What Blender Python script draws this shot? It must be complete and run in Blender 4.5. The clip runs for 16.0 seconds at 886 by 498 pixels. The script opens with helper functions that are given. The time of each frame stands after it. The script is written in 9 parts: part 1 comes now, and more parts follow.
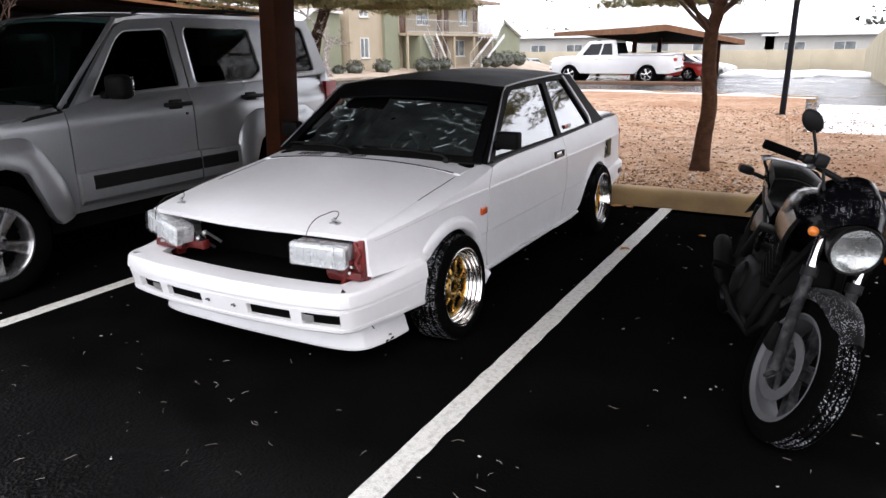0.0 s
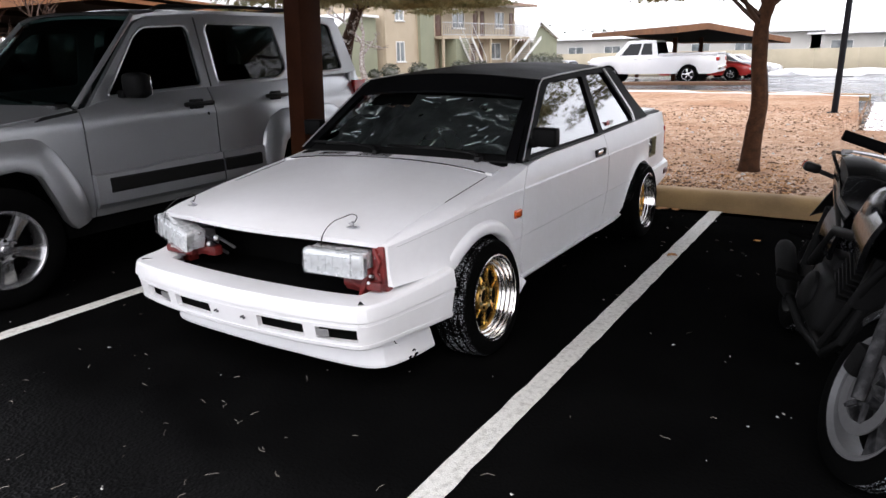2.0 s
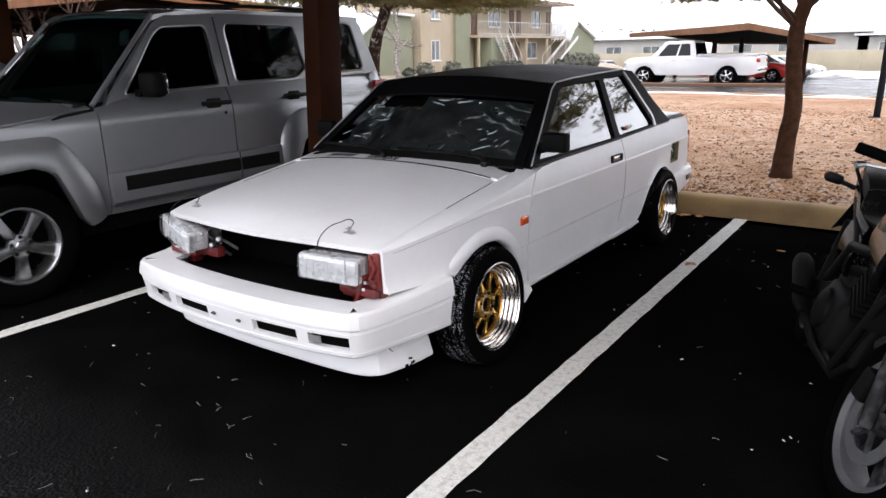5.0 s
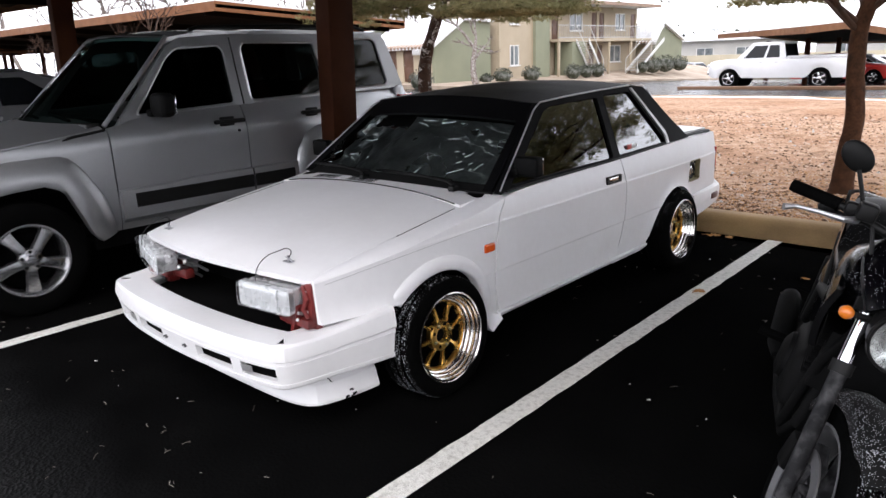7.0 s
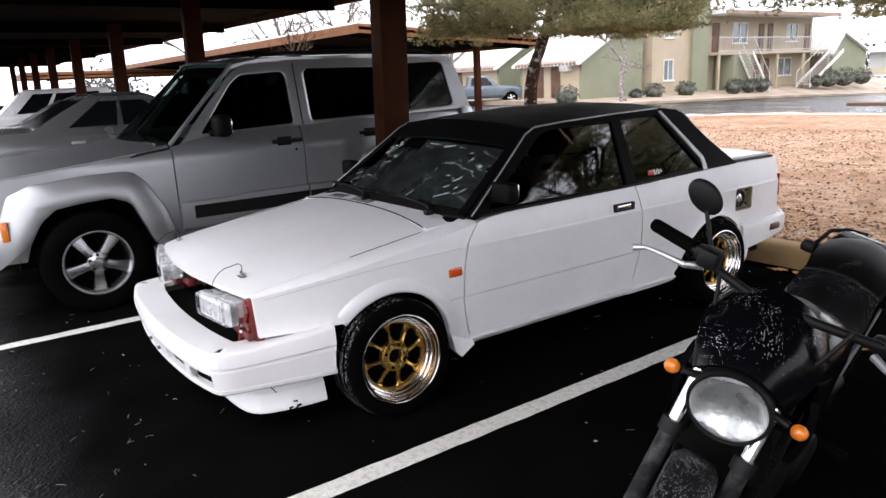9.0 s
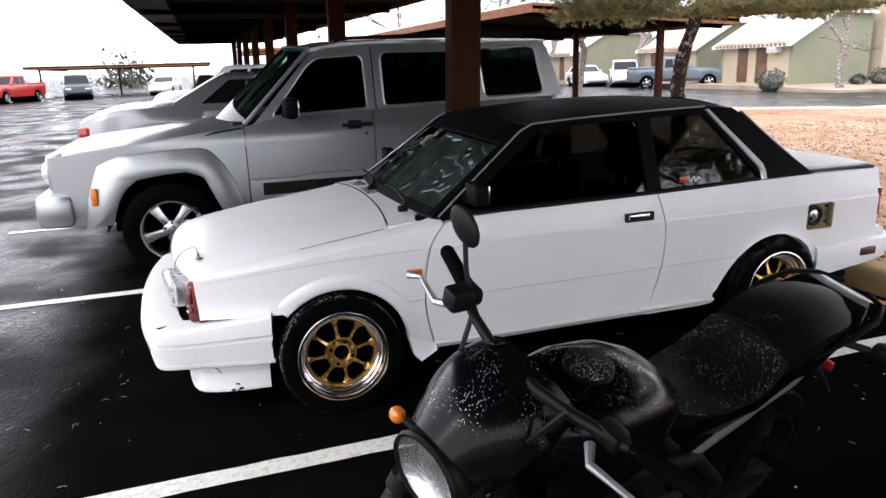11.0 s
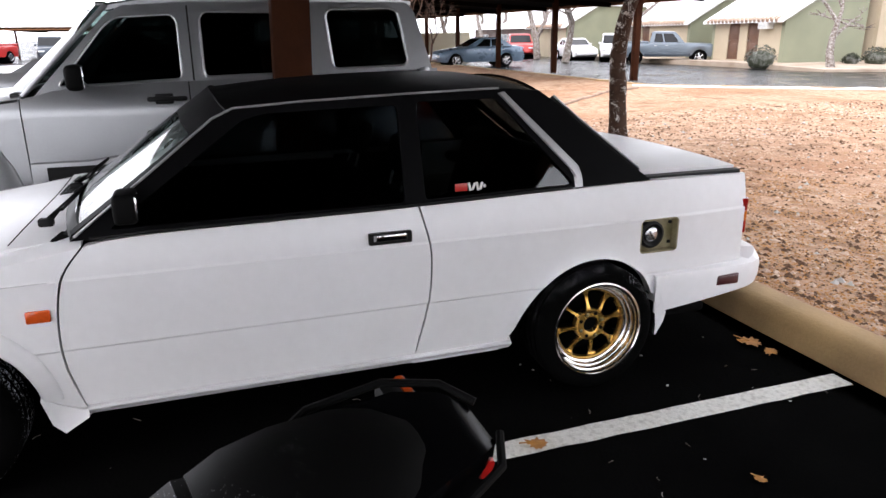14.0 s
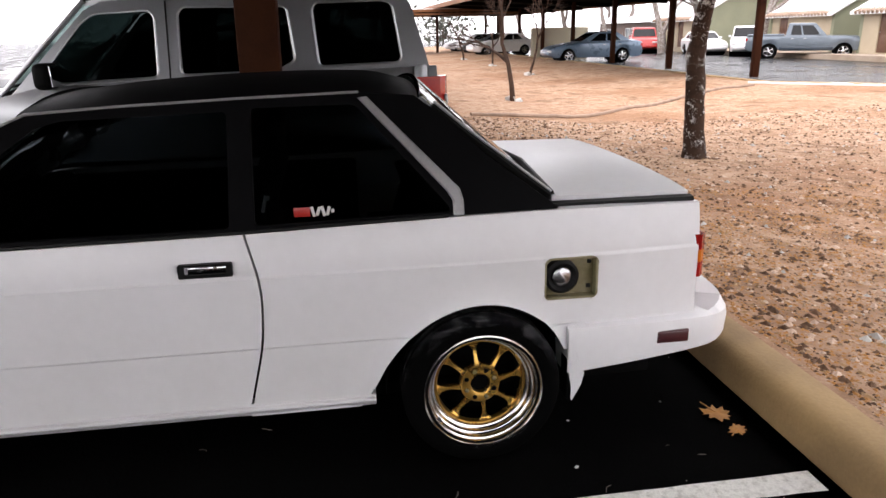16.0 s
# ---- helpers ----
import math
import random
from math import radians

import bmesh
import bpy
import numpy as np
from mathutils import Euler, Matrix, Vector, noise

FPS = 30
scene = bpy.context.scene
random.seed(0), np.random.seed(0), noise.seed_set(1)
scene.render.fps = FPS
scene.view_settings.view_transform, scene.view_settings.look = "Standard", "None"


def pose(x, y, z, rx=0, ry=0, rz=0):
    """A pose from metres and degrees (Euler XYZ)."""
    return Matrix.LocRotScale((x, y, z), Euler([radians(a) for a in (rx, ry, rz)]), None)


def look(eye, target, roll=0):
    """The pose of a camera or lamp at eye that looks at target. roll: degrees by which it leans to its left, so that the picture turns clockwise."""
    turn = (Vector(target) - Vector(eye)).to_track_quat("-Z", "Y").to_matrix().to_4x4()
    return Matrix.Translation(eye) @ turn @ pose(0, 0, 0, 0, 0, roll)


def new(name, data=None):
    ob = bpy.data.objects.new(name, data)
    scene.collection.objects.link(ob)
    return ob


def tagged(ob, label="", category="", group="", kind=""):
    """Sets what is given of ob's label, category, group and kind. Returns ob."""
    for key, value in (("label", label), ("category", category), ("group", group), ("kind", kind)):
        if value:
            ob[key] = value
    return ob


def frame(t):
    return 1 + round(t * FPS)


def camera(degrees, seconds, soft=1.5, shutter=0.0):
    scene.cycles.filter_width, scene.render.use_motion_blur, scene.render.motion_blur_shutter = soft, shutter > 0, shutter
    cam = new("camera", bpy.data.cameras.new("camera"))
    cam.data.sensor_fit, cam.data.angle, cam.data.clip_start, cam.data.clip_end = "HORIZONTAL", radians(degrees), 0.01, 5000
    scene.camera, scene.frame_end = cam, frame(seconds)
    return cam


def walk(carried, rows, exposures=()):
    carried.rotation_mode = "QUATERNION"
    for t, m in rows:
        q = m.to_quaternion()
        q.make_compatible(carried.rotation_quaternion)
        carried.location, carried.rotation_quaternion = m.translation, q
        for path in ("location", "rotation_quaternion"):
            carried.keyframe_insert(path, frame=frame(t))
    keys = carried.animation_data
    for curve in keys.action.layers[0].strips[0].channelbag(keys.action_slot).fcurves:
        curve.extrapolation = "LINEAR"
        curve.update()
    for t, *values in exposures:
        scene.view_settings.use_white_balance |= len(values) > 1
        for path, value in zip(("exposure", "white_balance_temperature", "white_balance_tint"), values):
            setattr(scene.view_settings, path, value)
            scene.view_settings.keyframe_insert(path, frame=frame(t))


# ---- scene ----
cam = camera(65.2, 16.0)
PATH = [
    (0, (2.363, -2.993, 1.484), (1.418, -1.322, 0.922), -0.8),
    (0.5, (2.35, -2.856, 1.482), (1.313, -1.249, 0.896), -1.2),
    (1, (2.303, -2.755, 1.47), (1.231, -1.179, 0.863), -1.5),
    (1.5, (2.247, -2.742, 1.451), (1.218, -1.125, 0.879), -1.3),
    (2, (2.238, -2.711, 1.408), (1.202, -1.091, 0.859), -1.6),
    (2.5, (2.238, -2.703, 1.406), (1.198, -1.08, 0.871), -1.3),
    (3, (2.241, -2.698, 1.403), (1.197, -1.078, 0.869), -1.2),
    (3.5, (2.245, -2.695, 1.407), (1.202, -1.079, 0.859), -1.4),
    (4, (2.242, -2.69, 1.404), (1.188, -1.079, 0.861), -1.4),
    (6.5, (2.594, -2.237, 1.477), (1.353, -0.771, 0.92), -1.6),
    (7, (2.721, -2.125, 1.493), (1.415, -0.707, 0.96), -2.1),
    (7.5, (2.974, -2.005, 1.512), (1.554, -0.688, 1.014), -1.9),
    (8, (3.114, -1.873, 1.504), (1.679, -0.568, 1.016), -1.2),
    (8.5, (3.221, -1.673, 1.499), (1.678, -0.489, 1.034), -0.7),
    (9, (3.331, -1.476, 1.507), (1.728, -0.379, 1.033), -2.7),
    (11.5, (3.685, -0.2, 1.528), (1.837, 0.364, 1.014), -1.4),
    (12, (3.546, 0.024, 1.493), (1.719, 0.632, 0.955), -0.7),
    (12.5, (3.442, 0.225, 1.498), (1.632, 0.85, 0.922), -1.6),
    (13, (3.391, 0.493, 1.496), (1.579, 1.109, 0.917), -1.9),
    (13.5, (3.326, 0.732, 1.488), (1.517, 1.337, 0.887), -2.0),
    (14, (3.15, 0.975, 1.477), (1.336, 1.579, 0.89), -0.6),
    (14.5, (3.044, 1.229, 1.464), (1.217, 1.777, 0.865), -2.7),
    (15, (2.978, 1.534, 1.468), (1.12, 1.908, 0.829), -1.6),
    (15.5, (2.924, 1.759, 1.435), (1.058, 2.167, 0.842), -1.2),
    (16, (2.867, 2.033, 1.453), (0.976, 2.297, 0.86), -1.2),
]
walk(cam, [(t, look(eye, target, roll)) for t, eye, target, roll in PATH], [(0.0, 0.04, 6350, 15), (4.0, -0.05, 6350, 15), (7.0, 0.08, 6350, 15), (9.0, 0.2, 6350, 15), (12.5, 0.44, 6350, 15), (14.5, 0.5, 6450, 15), (16.0, 0.38, 6700, 17)])

# ---- light ----
world = bpy.data.worlds.new("overcast")
scene.world = world
world.use_nodes = True
wn, wl = world.node_tree.nodes, world.node_tree.links
wn.clear()
sky = wn.new("ShaderNodeTexSky")
sky.sky_type = "NISHITA"
sky.sun_disc = False
sky.sun_elevation = radians(42)
sky.sun_rotation = radians(150)
sky.air_density, sky.dust_density, sky.ozone_density = 1.0, 4.0, 1.0
cloud = wn.new("ShaderNodeMix")
cloud.data_type = "RGBA"
cloud.inputs["Factor"].default_value = 0.86
cloud.inputs["B"].default_value = (11.0, 11.2, 11.6, 1)
wl.new(sky.outputs["Color"], cloud.inputs["A"])
wbg = wn.new("ShaderNodeBackground")
wbg.inputs["Strength"].default_value = 0.25
wl.new(cloud.outputs["Result"], wbg.inputs["Color"])
wout = wn.new("ShaderNodeOutputWorld")
wl.new(wbg.outputs["Background"], wout.inputs["Surface"])

sun = new("sun", bpy.data.lights.new("sun", "SUN"))
sun.data.energy, sun.data.angle, sun.data.color = 0.5, radians(25), (1.0, 0.96, 0.9)
sun.matrix_world = look((6, -9, 12), (0, 0, 0))

# ---- materials ----


def nodes_of(m):
    m.use_nodes = True
    nt = m.node_tree
    return nt, nt.nodes["Principled BSDF"]


def material(name, color, rough=0.6, metal=0.0, var=0.12, scale=3.0, fine=60.0, bump=0.15, spec=0.5, coat=0.0, rvar=0.12, second=None, amount=0.5, sheen=0.0):
    """A procedural surface: broad stains and fine grain, at real size."""
    m = bpy.data.materials.new(name)
    nt, b = nodes_of(m)
    tc = nt.nodes.new("ShaderNodeTexCoord")
    n1, n2 = nt.nodes.new("ShaderNodeTexNoise"), nt.nodes.new("ShaderNodeTexNoise")
    n1.inputs["Scale"].default_value, n1.inputs["Detail"].default_value = scale, 5
    n2.inputs["Scale"].default_value, n2.inputs["Detail"].default_value = fine, 3
    for n in (n1, n2):
        nt.links.new(tc.outputs["Object"], n.inputs["Vector"])
    mix = nt.nodes.new("ShaderNodeMix")
    mix.data_type = "RGBA"
    other = second or tuple(max(0.0, c * (1 - 2.2 * var)) for c in color)
    mix.inputs["A"].default_value, mix.inputs["B"].default_value = (*color, 1), (*other, 1)
    ramp = nt.nodes.new("ShaderNodeMapRange")
    ramp.inputs["From Min"].default_value, ramp.inputs["From Max"].default_value = 0.35 + 0.3 * (1 - amount) - 0.15, 0.75 + 0.3 * (1 - amount) - 0.15
    nt.links.new(n1.outputs["Fac"], ramp.inputs["Value"])
    nt.links.new(ramp.outputs["Result"], mix.inputs["Factor"])
    grain = nt.nodes.new("ShaderNodeMix")
    grain.data_type, grain.blend_type = "RGBA", "MULTIPLY"
    grain.inputs["Factor"].default_value = 1.0
    gr = nt.nodes.new("ShaderNodeMapRange")
    gr.inputs["To Min"].default_value, gr.inputs["To Max"].default_value = 1 - var, 1 + var
    nt.links.new(n2.outputs["Fac"], gr.inputs["Value"])
    nt.links.new(mix.outputs["Result"], grain.inputs["A"])
    nt.links.new(gr.outputs["Result"], grain.inputs["B"])
    nt.links.new(grain.outputs["Result"], b.inputs["Base Color"])
    rr = nt.nodes.new("ShaderNodeMapRange")
    rr.inputs["To Min"].default_value, rr.inputs["To Max"].default_value = max(0.02, rough - rvar), min(1, rough + rvar)
    nt.links.new(n1.outputs["Fac"], rr.inputs["Value"])
    nt.links.new(rr.outputs["Result"], b.inputs["Roughness"])
    b.inputs["Metallic"].default_value = metal
    b.inputs["Specular IOR Level"].default_value = spec
    b.inputs["Coat Weight"].default_value = coat
    b.inputs["Coat Roughness"].default_value = 0.08
    b.inputs["Sheen Weight"].default_value = sheen
    if bump:
        bp = nt.nodes.new("ShaderNodeBump")
        bp.inputs["Strength"].default_value = bump
        bp.inputs["Distance"].default_value = 0.004
        nt.links.new(n2.outputs["Fac"], bp.inputs["Height"])
        nt.links.new(bp.outputs["Normal"], b.inputs["Normal"])
    return m


def glass(name, tint, base=0.05, rough=0.02, rise=5.0):
    """Tinted pane: see-through, glossier at a slant."""
    m = bpy.data.materials.new(name)
    nt, b = nodes_of(m)
    out = nt.nodes["Material Output"]
    clear = nt.nodes.new("ShaderNodeBsdfTransparent")
    clear.inputs["Color"].default_value = (*tint, 1)
    gloss = nt.nodes.new("ShaderNodeBsdfGlossy")
    gloss.inputs["Roughness"].default_value = rough
    lw = nt.nodes.new("ShaderNodeLayerWeight")
    lw.inputs["Blend"].default_value = 0.5
    power = nt.nodes.new("ShaderNodeMath")
    power.operation = "POWER"
    power.inputs[1].default_value = rise
    nt.links.new(lw.outputs["Facing"], power.inputs[0])
    amount = nt.nodes.new("ShaderNodeMath")
    amount.operation = "MULTIPLY_ADD"
    amount.inputs[1].default_value, amount.inputs[2].default_value = 1 - base, base
    nt.links.new(power.outputs["Value"], amount.inputs[0])
    mix = nt.nodes.new("ShaderNodeMixShader")
    nt.links.new(amount.outputs["Value"], mix.inputs["Fac"])
    nt.links.new(clear.outputs["BSDF"], mix.inputs[1])
    nt.links.new(gloss.outputs["BSDF"], mix.inputs[2])
    nt.links.new(mix.outputs["Shader"], out.inputs["Surface"])
    return m


def speckled(name, color, rough, cover=0.5, size=160.0, grain=(0.75, 0.77, 0.8), spec=0.15, most=0.55):
    """A dark smooth surface with scattered grains of sleet lying on it."""
    m = material(name, color, rough, var=0.1, bump=0.05, spec=spec)
    nt = m.node_tree
    b = nt.nodes["Principled BSDF"]
    tc = nt.nodes.new("ShaderNodeTexCoord")
    v = nt.nodes.new("ShaderNodeTexVoronoi")
    v.inputs["Scale"].default_value = size
    n = nt.nodes.new("ShaderNodeTexNoise")
    n.inputs["Scale"].default_value = 14.0
    n.inputs["Detail"].default_value = 4
    nt.links.new(tc.outputs["Object"], v.inputs["Vector"])
    nt.links.new(tc.outputs["Object"], n.inputs["Vector"])
    near = nt.nodes.new("ShaderNodeMath")
    near.operation = "LESS_THAN"
    nt.links.new(v.outputs["Distance"], near.inputs[0])
    lim = nt.nodes.new("ShaderNodeMapRange")
    lim.inputs["From Min"].default_value, lim.inputs["From Max"].default_value = 0.62 - 0.3 * cover, 0.8
    lim.inputs["To Min"].default_value, lim.inputs["To Max"].default_value = 0.0, most
    nt.links.new(n.outputs["Fac"], lim.inputs["Value"])
    nt.links.new(lim.outputs["Result"], near.inputs[1])
    geo = nt.nodes.new("ShaderNodeNewGeometry")
    up = nt.nodes.new("ShaderNodeSeparateXYZ")
    nt.links.new(geo.outputs["Normal"], up.inputs["Vector"])
    face = nt.nodes.new("ShaderNodeMapRange")
    face.inputs["From Min"].default_value, face.inputs["From Max"].default_value = 0.15, 0.5
    nt.links.new(up.outputs["Z"], face.inputs["Value"])
    both = nt.nodes.new("ShaderNodeMath")
    both.operation = "MULTIPLY"
    nt.links.new(near.outputs["Value"], both.inputs[0])
    nt.links.new(face.outputs["Result"], both.inputs[1])
    mix = nt.nodes.new("ShaderNodeMix")
    mix.data_type = "RGBA"
    old = b.inputs["Base Color"].links[0].from_socket
    nt.links.new(old, mix.inputs["A"])
    mix.inputs["B"].default_value = (*grain, 1)
    nt.links.new(both.outputs["Value"], mix.inputs["Factor"])
    nt.links.new(mix.outputs["Result"], b.inputs["Base Color"])
    return m


def frosted_tread(name):
    """Black rubber with sleet packed into the tread, none on the sidewalls."""
    m = material(name, (0.0025, 0.0025, 0.0025), 0.9, var=0.25, fine=120, bump=0.2, spec=0.015)
    nt = m.node_tree
    b = nt.nodes["Principled BSDF"]
    tc = nt.nodes.new("ShaderNodeTexCoord")
    side = nt.nodes.new("ShaderNodeSeparateXYZ")
    nt.links.new(tc.outputs["Normal"], side.inputs["Vector"])
    flat = nt.nodes.new("ShaderNodeMath")
    flat.operation = "ABSOLUTE"
    nt.links.new(side.outputs["X"], flat.inputs[0])
    tread = nt.nodes.new("ShaderNodeMapRange")
    for k, v in zip(("From Min", "From Max", "To Min", "To Max"), (0.35, 0.75, 1.0, 0.0)):
        tread.inputs[k].default_value = v
    nt.links.new(flat.outputs["Value"], tread.inputs["Value"])
    n, broad = nt.nodes.new("ShaderNodeTexNoise"), nt.nodes.new("ShaderNodeTexNoise")
    n.inputs["Scale"].default_value, n.inputs["Detail"].default_value = 150.0, 1.0
    broad.inputs["Scale"].default_value, broad.inputs["Detail"].default_value = 7.0, 3.0
    total = nt.nodes.new("ShaderNodeMath")
    total.operation = "MULTIPLY_ADD"
    total.inputs[1].default_value = 0.45
    for q in (n, broad):
        nt.links.new(tc.outputs["Object"], q.inputs["Vector"])
    nt.links.new(broad.outputs["Fac"], total.inputs[0])
    nt.links.new(n.outputs["Fac"], total.inputs[2])
    cover = nt.nodes.new("ShaderNodeMapRange")
    cover.inputs["From Min"].default_value, cover.inputs["From Max"].default_value = 0.82, 0.92
    nt.links.new(total.outputs["Value"], cover.inputs["Value"])
    both = nt.nodes.new("ShaderNodeMath")
    both.operation = "MULTIPLY"
    nt.links.new(cover.outputs["Result"], both.inputs[0])
    nt.links.new(tread.outputs["Result"], both.inputs[1])
    mix = nt.nodes.new("ShaderNodeMix")
    mix.data_type = "RGBA"
    nt.links.new(b.inputs["Base Color"].links[0].from_socket, mix.inputs["A"])
    mix.inputs["B"].default_value = (0.36, 0.37, 0.39, 1)
    nt.links.new(both.outputs["Value"], mix.inputs["Factor"])
    nt.links.new(mix.outputs["Result"], b.inputs["Base Color"])
    return m


def creased(name, dull, bright, metal=0.0, rough=0.3):
    """Crumpled film: dull sheet with crease highlights painted on as pale, unmetallic lines."""
    m = material(name, dull, rough, var=0.3, scale=6, bump=0.3, spec=0.5)
    nt = m.node_tree
    b = nt.nodes["Principled BSDF"]
    tc = nt.nodes.new("ShaderNodeTexCoord")
    warp = nt.nodes.new("ShaderNodeTexNoise")
    warp.inputs["Scale"].default_value, warp.inputs["Detail"].default_value = 7.0, 5.0
    add = nt.nodes.new("ShaderNodeVectorMath")
    add.operation = "MULTIPLY_ADD"
    add.inputs[1].default_value = (0.25, 0.12, 0.12)
    squash = nt.nodes.new("ShaderNodeMapping")
    squash.inputs["Scale"].default_value = (0.5, 2.2, 2.2)
    squash.inputs["Rotation"].default_value = (0.0, 0.0, 0.5)
    nt.links.new(tc.outputs["Object"], squash.inputs["Vector"])
    nt.links.new(tc.outputs["Object"], warp.inputs["Vector"])
    nt.links.new(warp.outputs["Color"], add.inputs[0])
    nt.links.new(squash.outputs["Vector"], add.inputs[2])
    v = nt.nodes.new("ShaderNodeTexNoise")
    v.inputs["Scale"].default_value, v.inputs["Detail"].default_value = 4.5, 0.6
    nt.links.new(add.outputs["Vector"], v.inputs["Vector"])
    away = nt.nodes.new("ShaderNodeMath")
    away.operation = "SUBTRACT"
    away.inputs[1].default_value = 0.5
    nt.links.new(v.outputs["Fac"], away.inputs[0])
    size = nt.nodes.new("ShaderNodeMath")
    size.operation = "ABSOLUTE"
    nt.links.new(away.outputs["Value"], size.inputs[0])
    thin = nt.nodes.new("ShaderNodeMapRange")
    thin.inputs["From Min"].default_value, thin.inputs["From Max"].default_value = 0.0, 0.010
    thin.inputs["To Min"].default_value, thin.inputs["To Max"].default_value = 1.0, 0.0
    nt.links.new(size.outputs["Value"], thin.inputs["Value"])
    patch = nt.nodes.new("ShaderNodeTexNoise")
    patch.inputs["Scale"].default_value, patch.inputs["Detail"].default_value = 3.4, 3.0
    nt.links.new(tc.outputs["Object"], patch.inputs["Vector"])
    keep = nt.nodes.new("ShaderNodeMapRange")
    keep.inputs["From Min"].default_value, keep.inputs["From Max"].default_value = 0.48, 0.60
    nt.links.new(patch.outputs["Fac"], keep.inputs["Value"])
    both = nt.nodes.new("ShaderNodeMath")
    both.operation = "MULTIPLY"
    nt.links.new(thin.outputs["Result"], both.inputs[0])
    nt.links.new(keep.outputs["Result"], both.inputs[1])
    # faint painted haze round the crease highlights
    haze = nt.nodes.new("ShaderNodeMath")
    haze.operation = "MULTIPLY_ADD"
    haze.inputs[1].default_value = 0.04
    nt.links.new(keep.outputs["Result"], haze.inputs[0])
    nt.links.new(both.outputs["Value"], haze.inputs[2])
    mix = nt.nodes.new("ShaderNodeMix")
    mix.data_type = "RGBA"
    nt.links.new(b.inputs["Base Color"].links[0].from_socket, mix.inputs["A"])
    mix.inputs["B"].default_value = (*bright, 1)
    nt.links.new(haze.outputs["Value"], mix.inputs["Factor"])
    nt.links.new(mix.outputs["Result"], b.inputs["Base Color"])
    shiny = nt.nodes.new("ShaderNodeMapRange")
    shiny.inputs["To Min"].default_value, shiny.inputs["To Max"].default_value = metal, 0.0
    nt.links.new(both.outputs["Value"], shiny.inputs["Value"])
    nt.links.new(shiny.outputs["Result"], b.inputs["Metallic"])
    return m


def flecked(name, color, fleck):
    """Dark furrowed bark with small frozen flecks caught in it."""
    m = material(name, color, 0.9, var=0.4, scale=9, fine=34, bump=1.0, spec=0.15)
    nt = m.node_tree
    b = nt.nodes["Principled BSDF"]
    tc = nt.nodes.new("ShaderNodeTexCoord")
    squash = nt.nodes.new("ShaderNodeMapping")
    squash.inputs["Scale"].default_value = (1, 1, 0.6)
    nt.links.new(tc.outputs["Object"], squash.inputs["Vector"])
    v = nt.nodes.new("ShaderNodeTexVoronoi")
    v.inputs["Scale"].default_value = 75.0
    nt.links.new(squash.outputs["Vector"], v.inputs["Vector"])
    n = nt.nodes.new("ShaderNodeTexNoise")
    n.inputs["Scale"].default_value, n.inputs["Detail"].default_value = 9.0, 4.0
    nt.links.new(tc.outputs["Object"], n.inputs["Vector"])
    lim = nt.nodes.new("ShaderNodeMapRange")
    lim.inputs["From Min"].default_value, lim.inputs["From Max"].default_value = 0.42, 0.7
    lim.inputs["To Max"].default_value = 0.62
    nt.links.new(n.outputs["Fac"], lim.inputs["Value"])
    less = nt.nodes.new("ShaderNodeMath")
    less.operation = "LESS_THAN"
    nt.links.new(v.outputs["Distance"], less.inputs[0])
    nt.links.new(lim.outputs["Result"], less.inputs[1])
    mix = nt.nodes.new("ShaderNodeMix")
    mix.data_type = "RGBA"
    nt.links.new(b.inputs["Base Color"].links[0].from_socket, mix.inputs["A"])
    mix.inputs["B"].default_value = (*fleck, 1)
    nt.links.new(less.outputs["Value"], mix.inputs["Factor"])
    nt.links.new(mix.outputs["Result"], b.inputs["Base Color"])
    return m


WHITE = material("white_paint", (0.78, 0.78, 0.79), 0.34, var=0.035, scale=1.6, fine=25, bump=0.015, coat=0.15, rvar=0.08, second=(0.70, 0.695, 0.69))
BLACKVINYL = material("black_roof_paint", (0.005, 0.005, 0.0055), 0.5, var=0.2, fine=140, bump=0.08, spec=0.03)
BLACK = material("black_plastic", (0.006, 0.006, 0.006), 0.5, var=0.2, fine=200, bump=0.05, spec=0.2)
# near-black with the shade of insides and openings in it; cracks and scuffs too
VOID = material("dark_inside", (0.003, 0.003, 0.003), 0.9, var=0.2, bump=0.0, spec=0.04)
RUBBER = material("tyre_rubber", (0.0025, 0.0025, 0.0025), 0.9, var=0.25, fine=120, bump=0.2, spec=0.02)
DUSTRUBBER = speckled("frosted_tyre_tread", (0.0025, 0.0025, 0.0025), 0.9, 1.1, 300, (0.5, 0.5, 0.52), 0.015, 0.4)
SLEETTYRE = frosted_tread("sleet_packed_tread")
GOLD = material("gold_wheel_paint", (0.66, 0.40, 0.10), 0.27, metal=0.9, var=0.12, fine=60, bump=0.03, second=(0.30, 0.15, 0.035), amount=0.35)
LIP = material("polished_rim_lip", (0.82, 0.80, 0.78), 0.19, metal=1.0, var=0.06, fine=50, bump=0.02, rvar=0.07)
CHROME = material("chrome", (0.8, 0.8, 0.82), 0.1, metal=1.0, var=0.04, bump=0.0, rvar=0.05)
ALLOY = material("grey_alloy", (0.58, 0.58, 0.59), 0.22, metal=0.95, var=0.08, fine=80, bump=0.03)
TRIM = material("dull_bright_trim", (0.5, 0.5, 0.5), 0.35, metal=0.6, var=0.1, fine=80, bump=0.05)
REDBAY = material("red_primer_metal", (0.15, 0.013, 0.011), 0.5, var=0.25, fine=40, scale=9, bump=0.1, second=(0.06, 0.01, 0.01))
LENS = glass("clear_lamp_lens", (0.95, 0.96, 0.96), 0.07, 0.06)
LAMPIN = material("lamp_reflector", (0.74, 0.75, 0.76), 0.28, metal=0.35, var=0.08, scale=20, bump=0.12, fine=60)
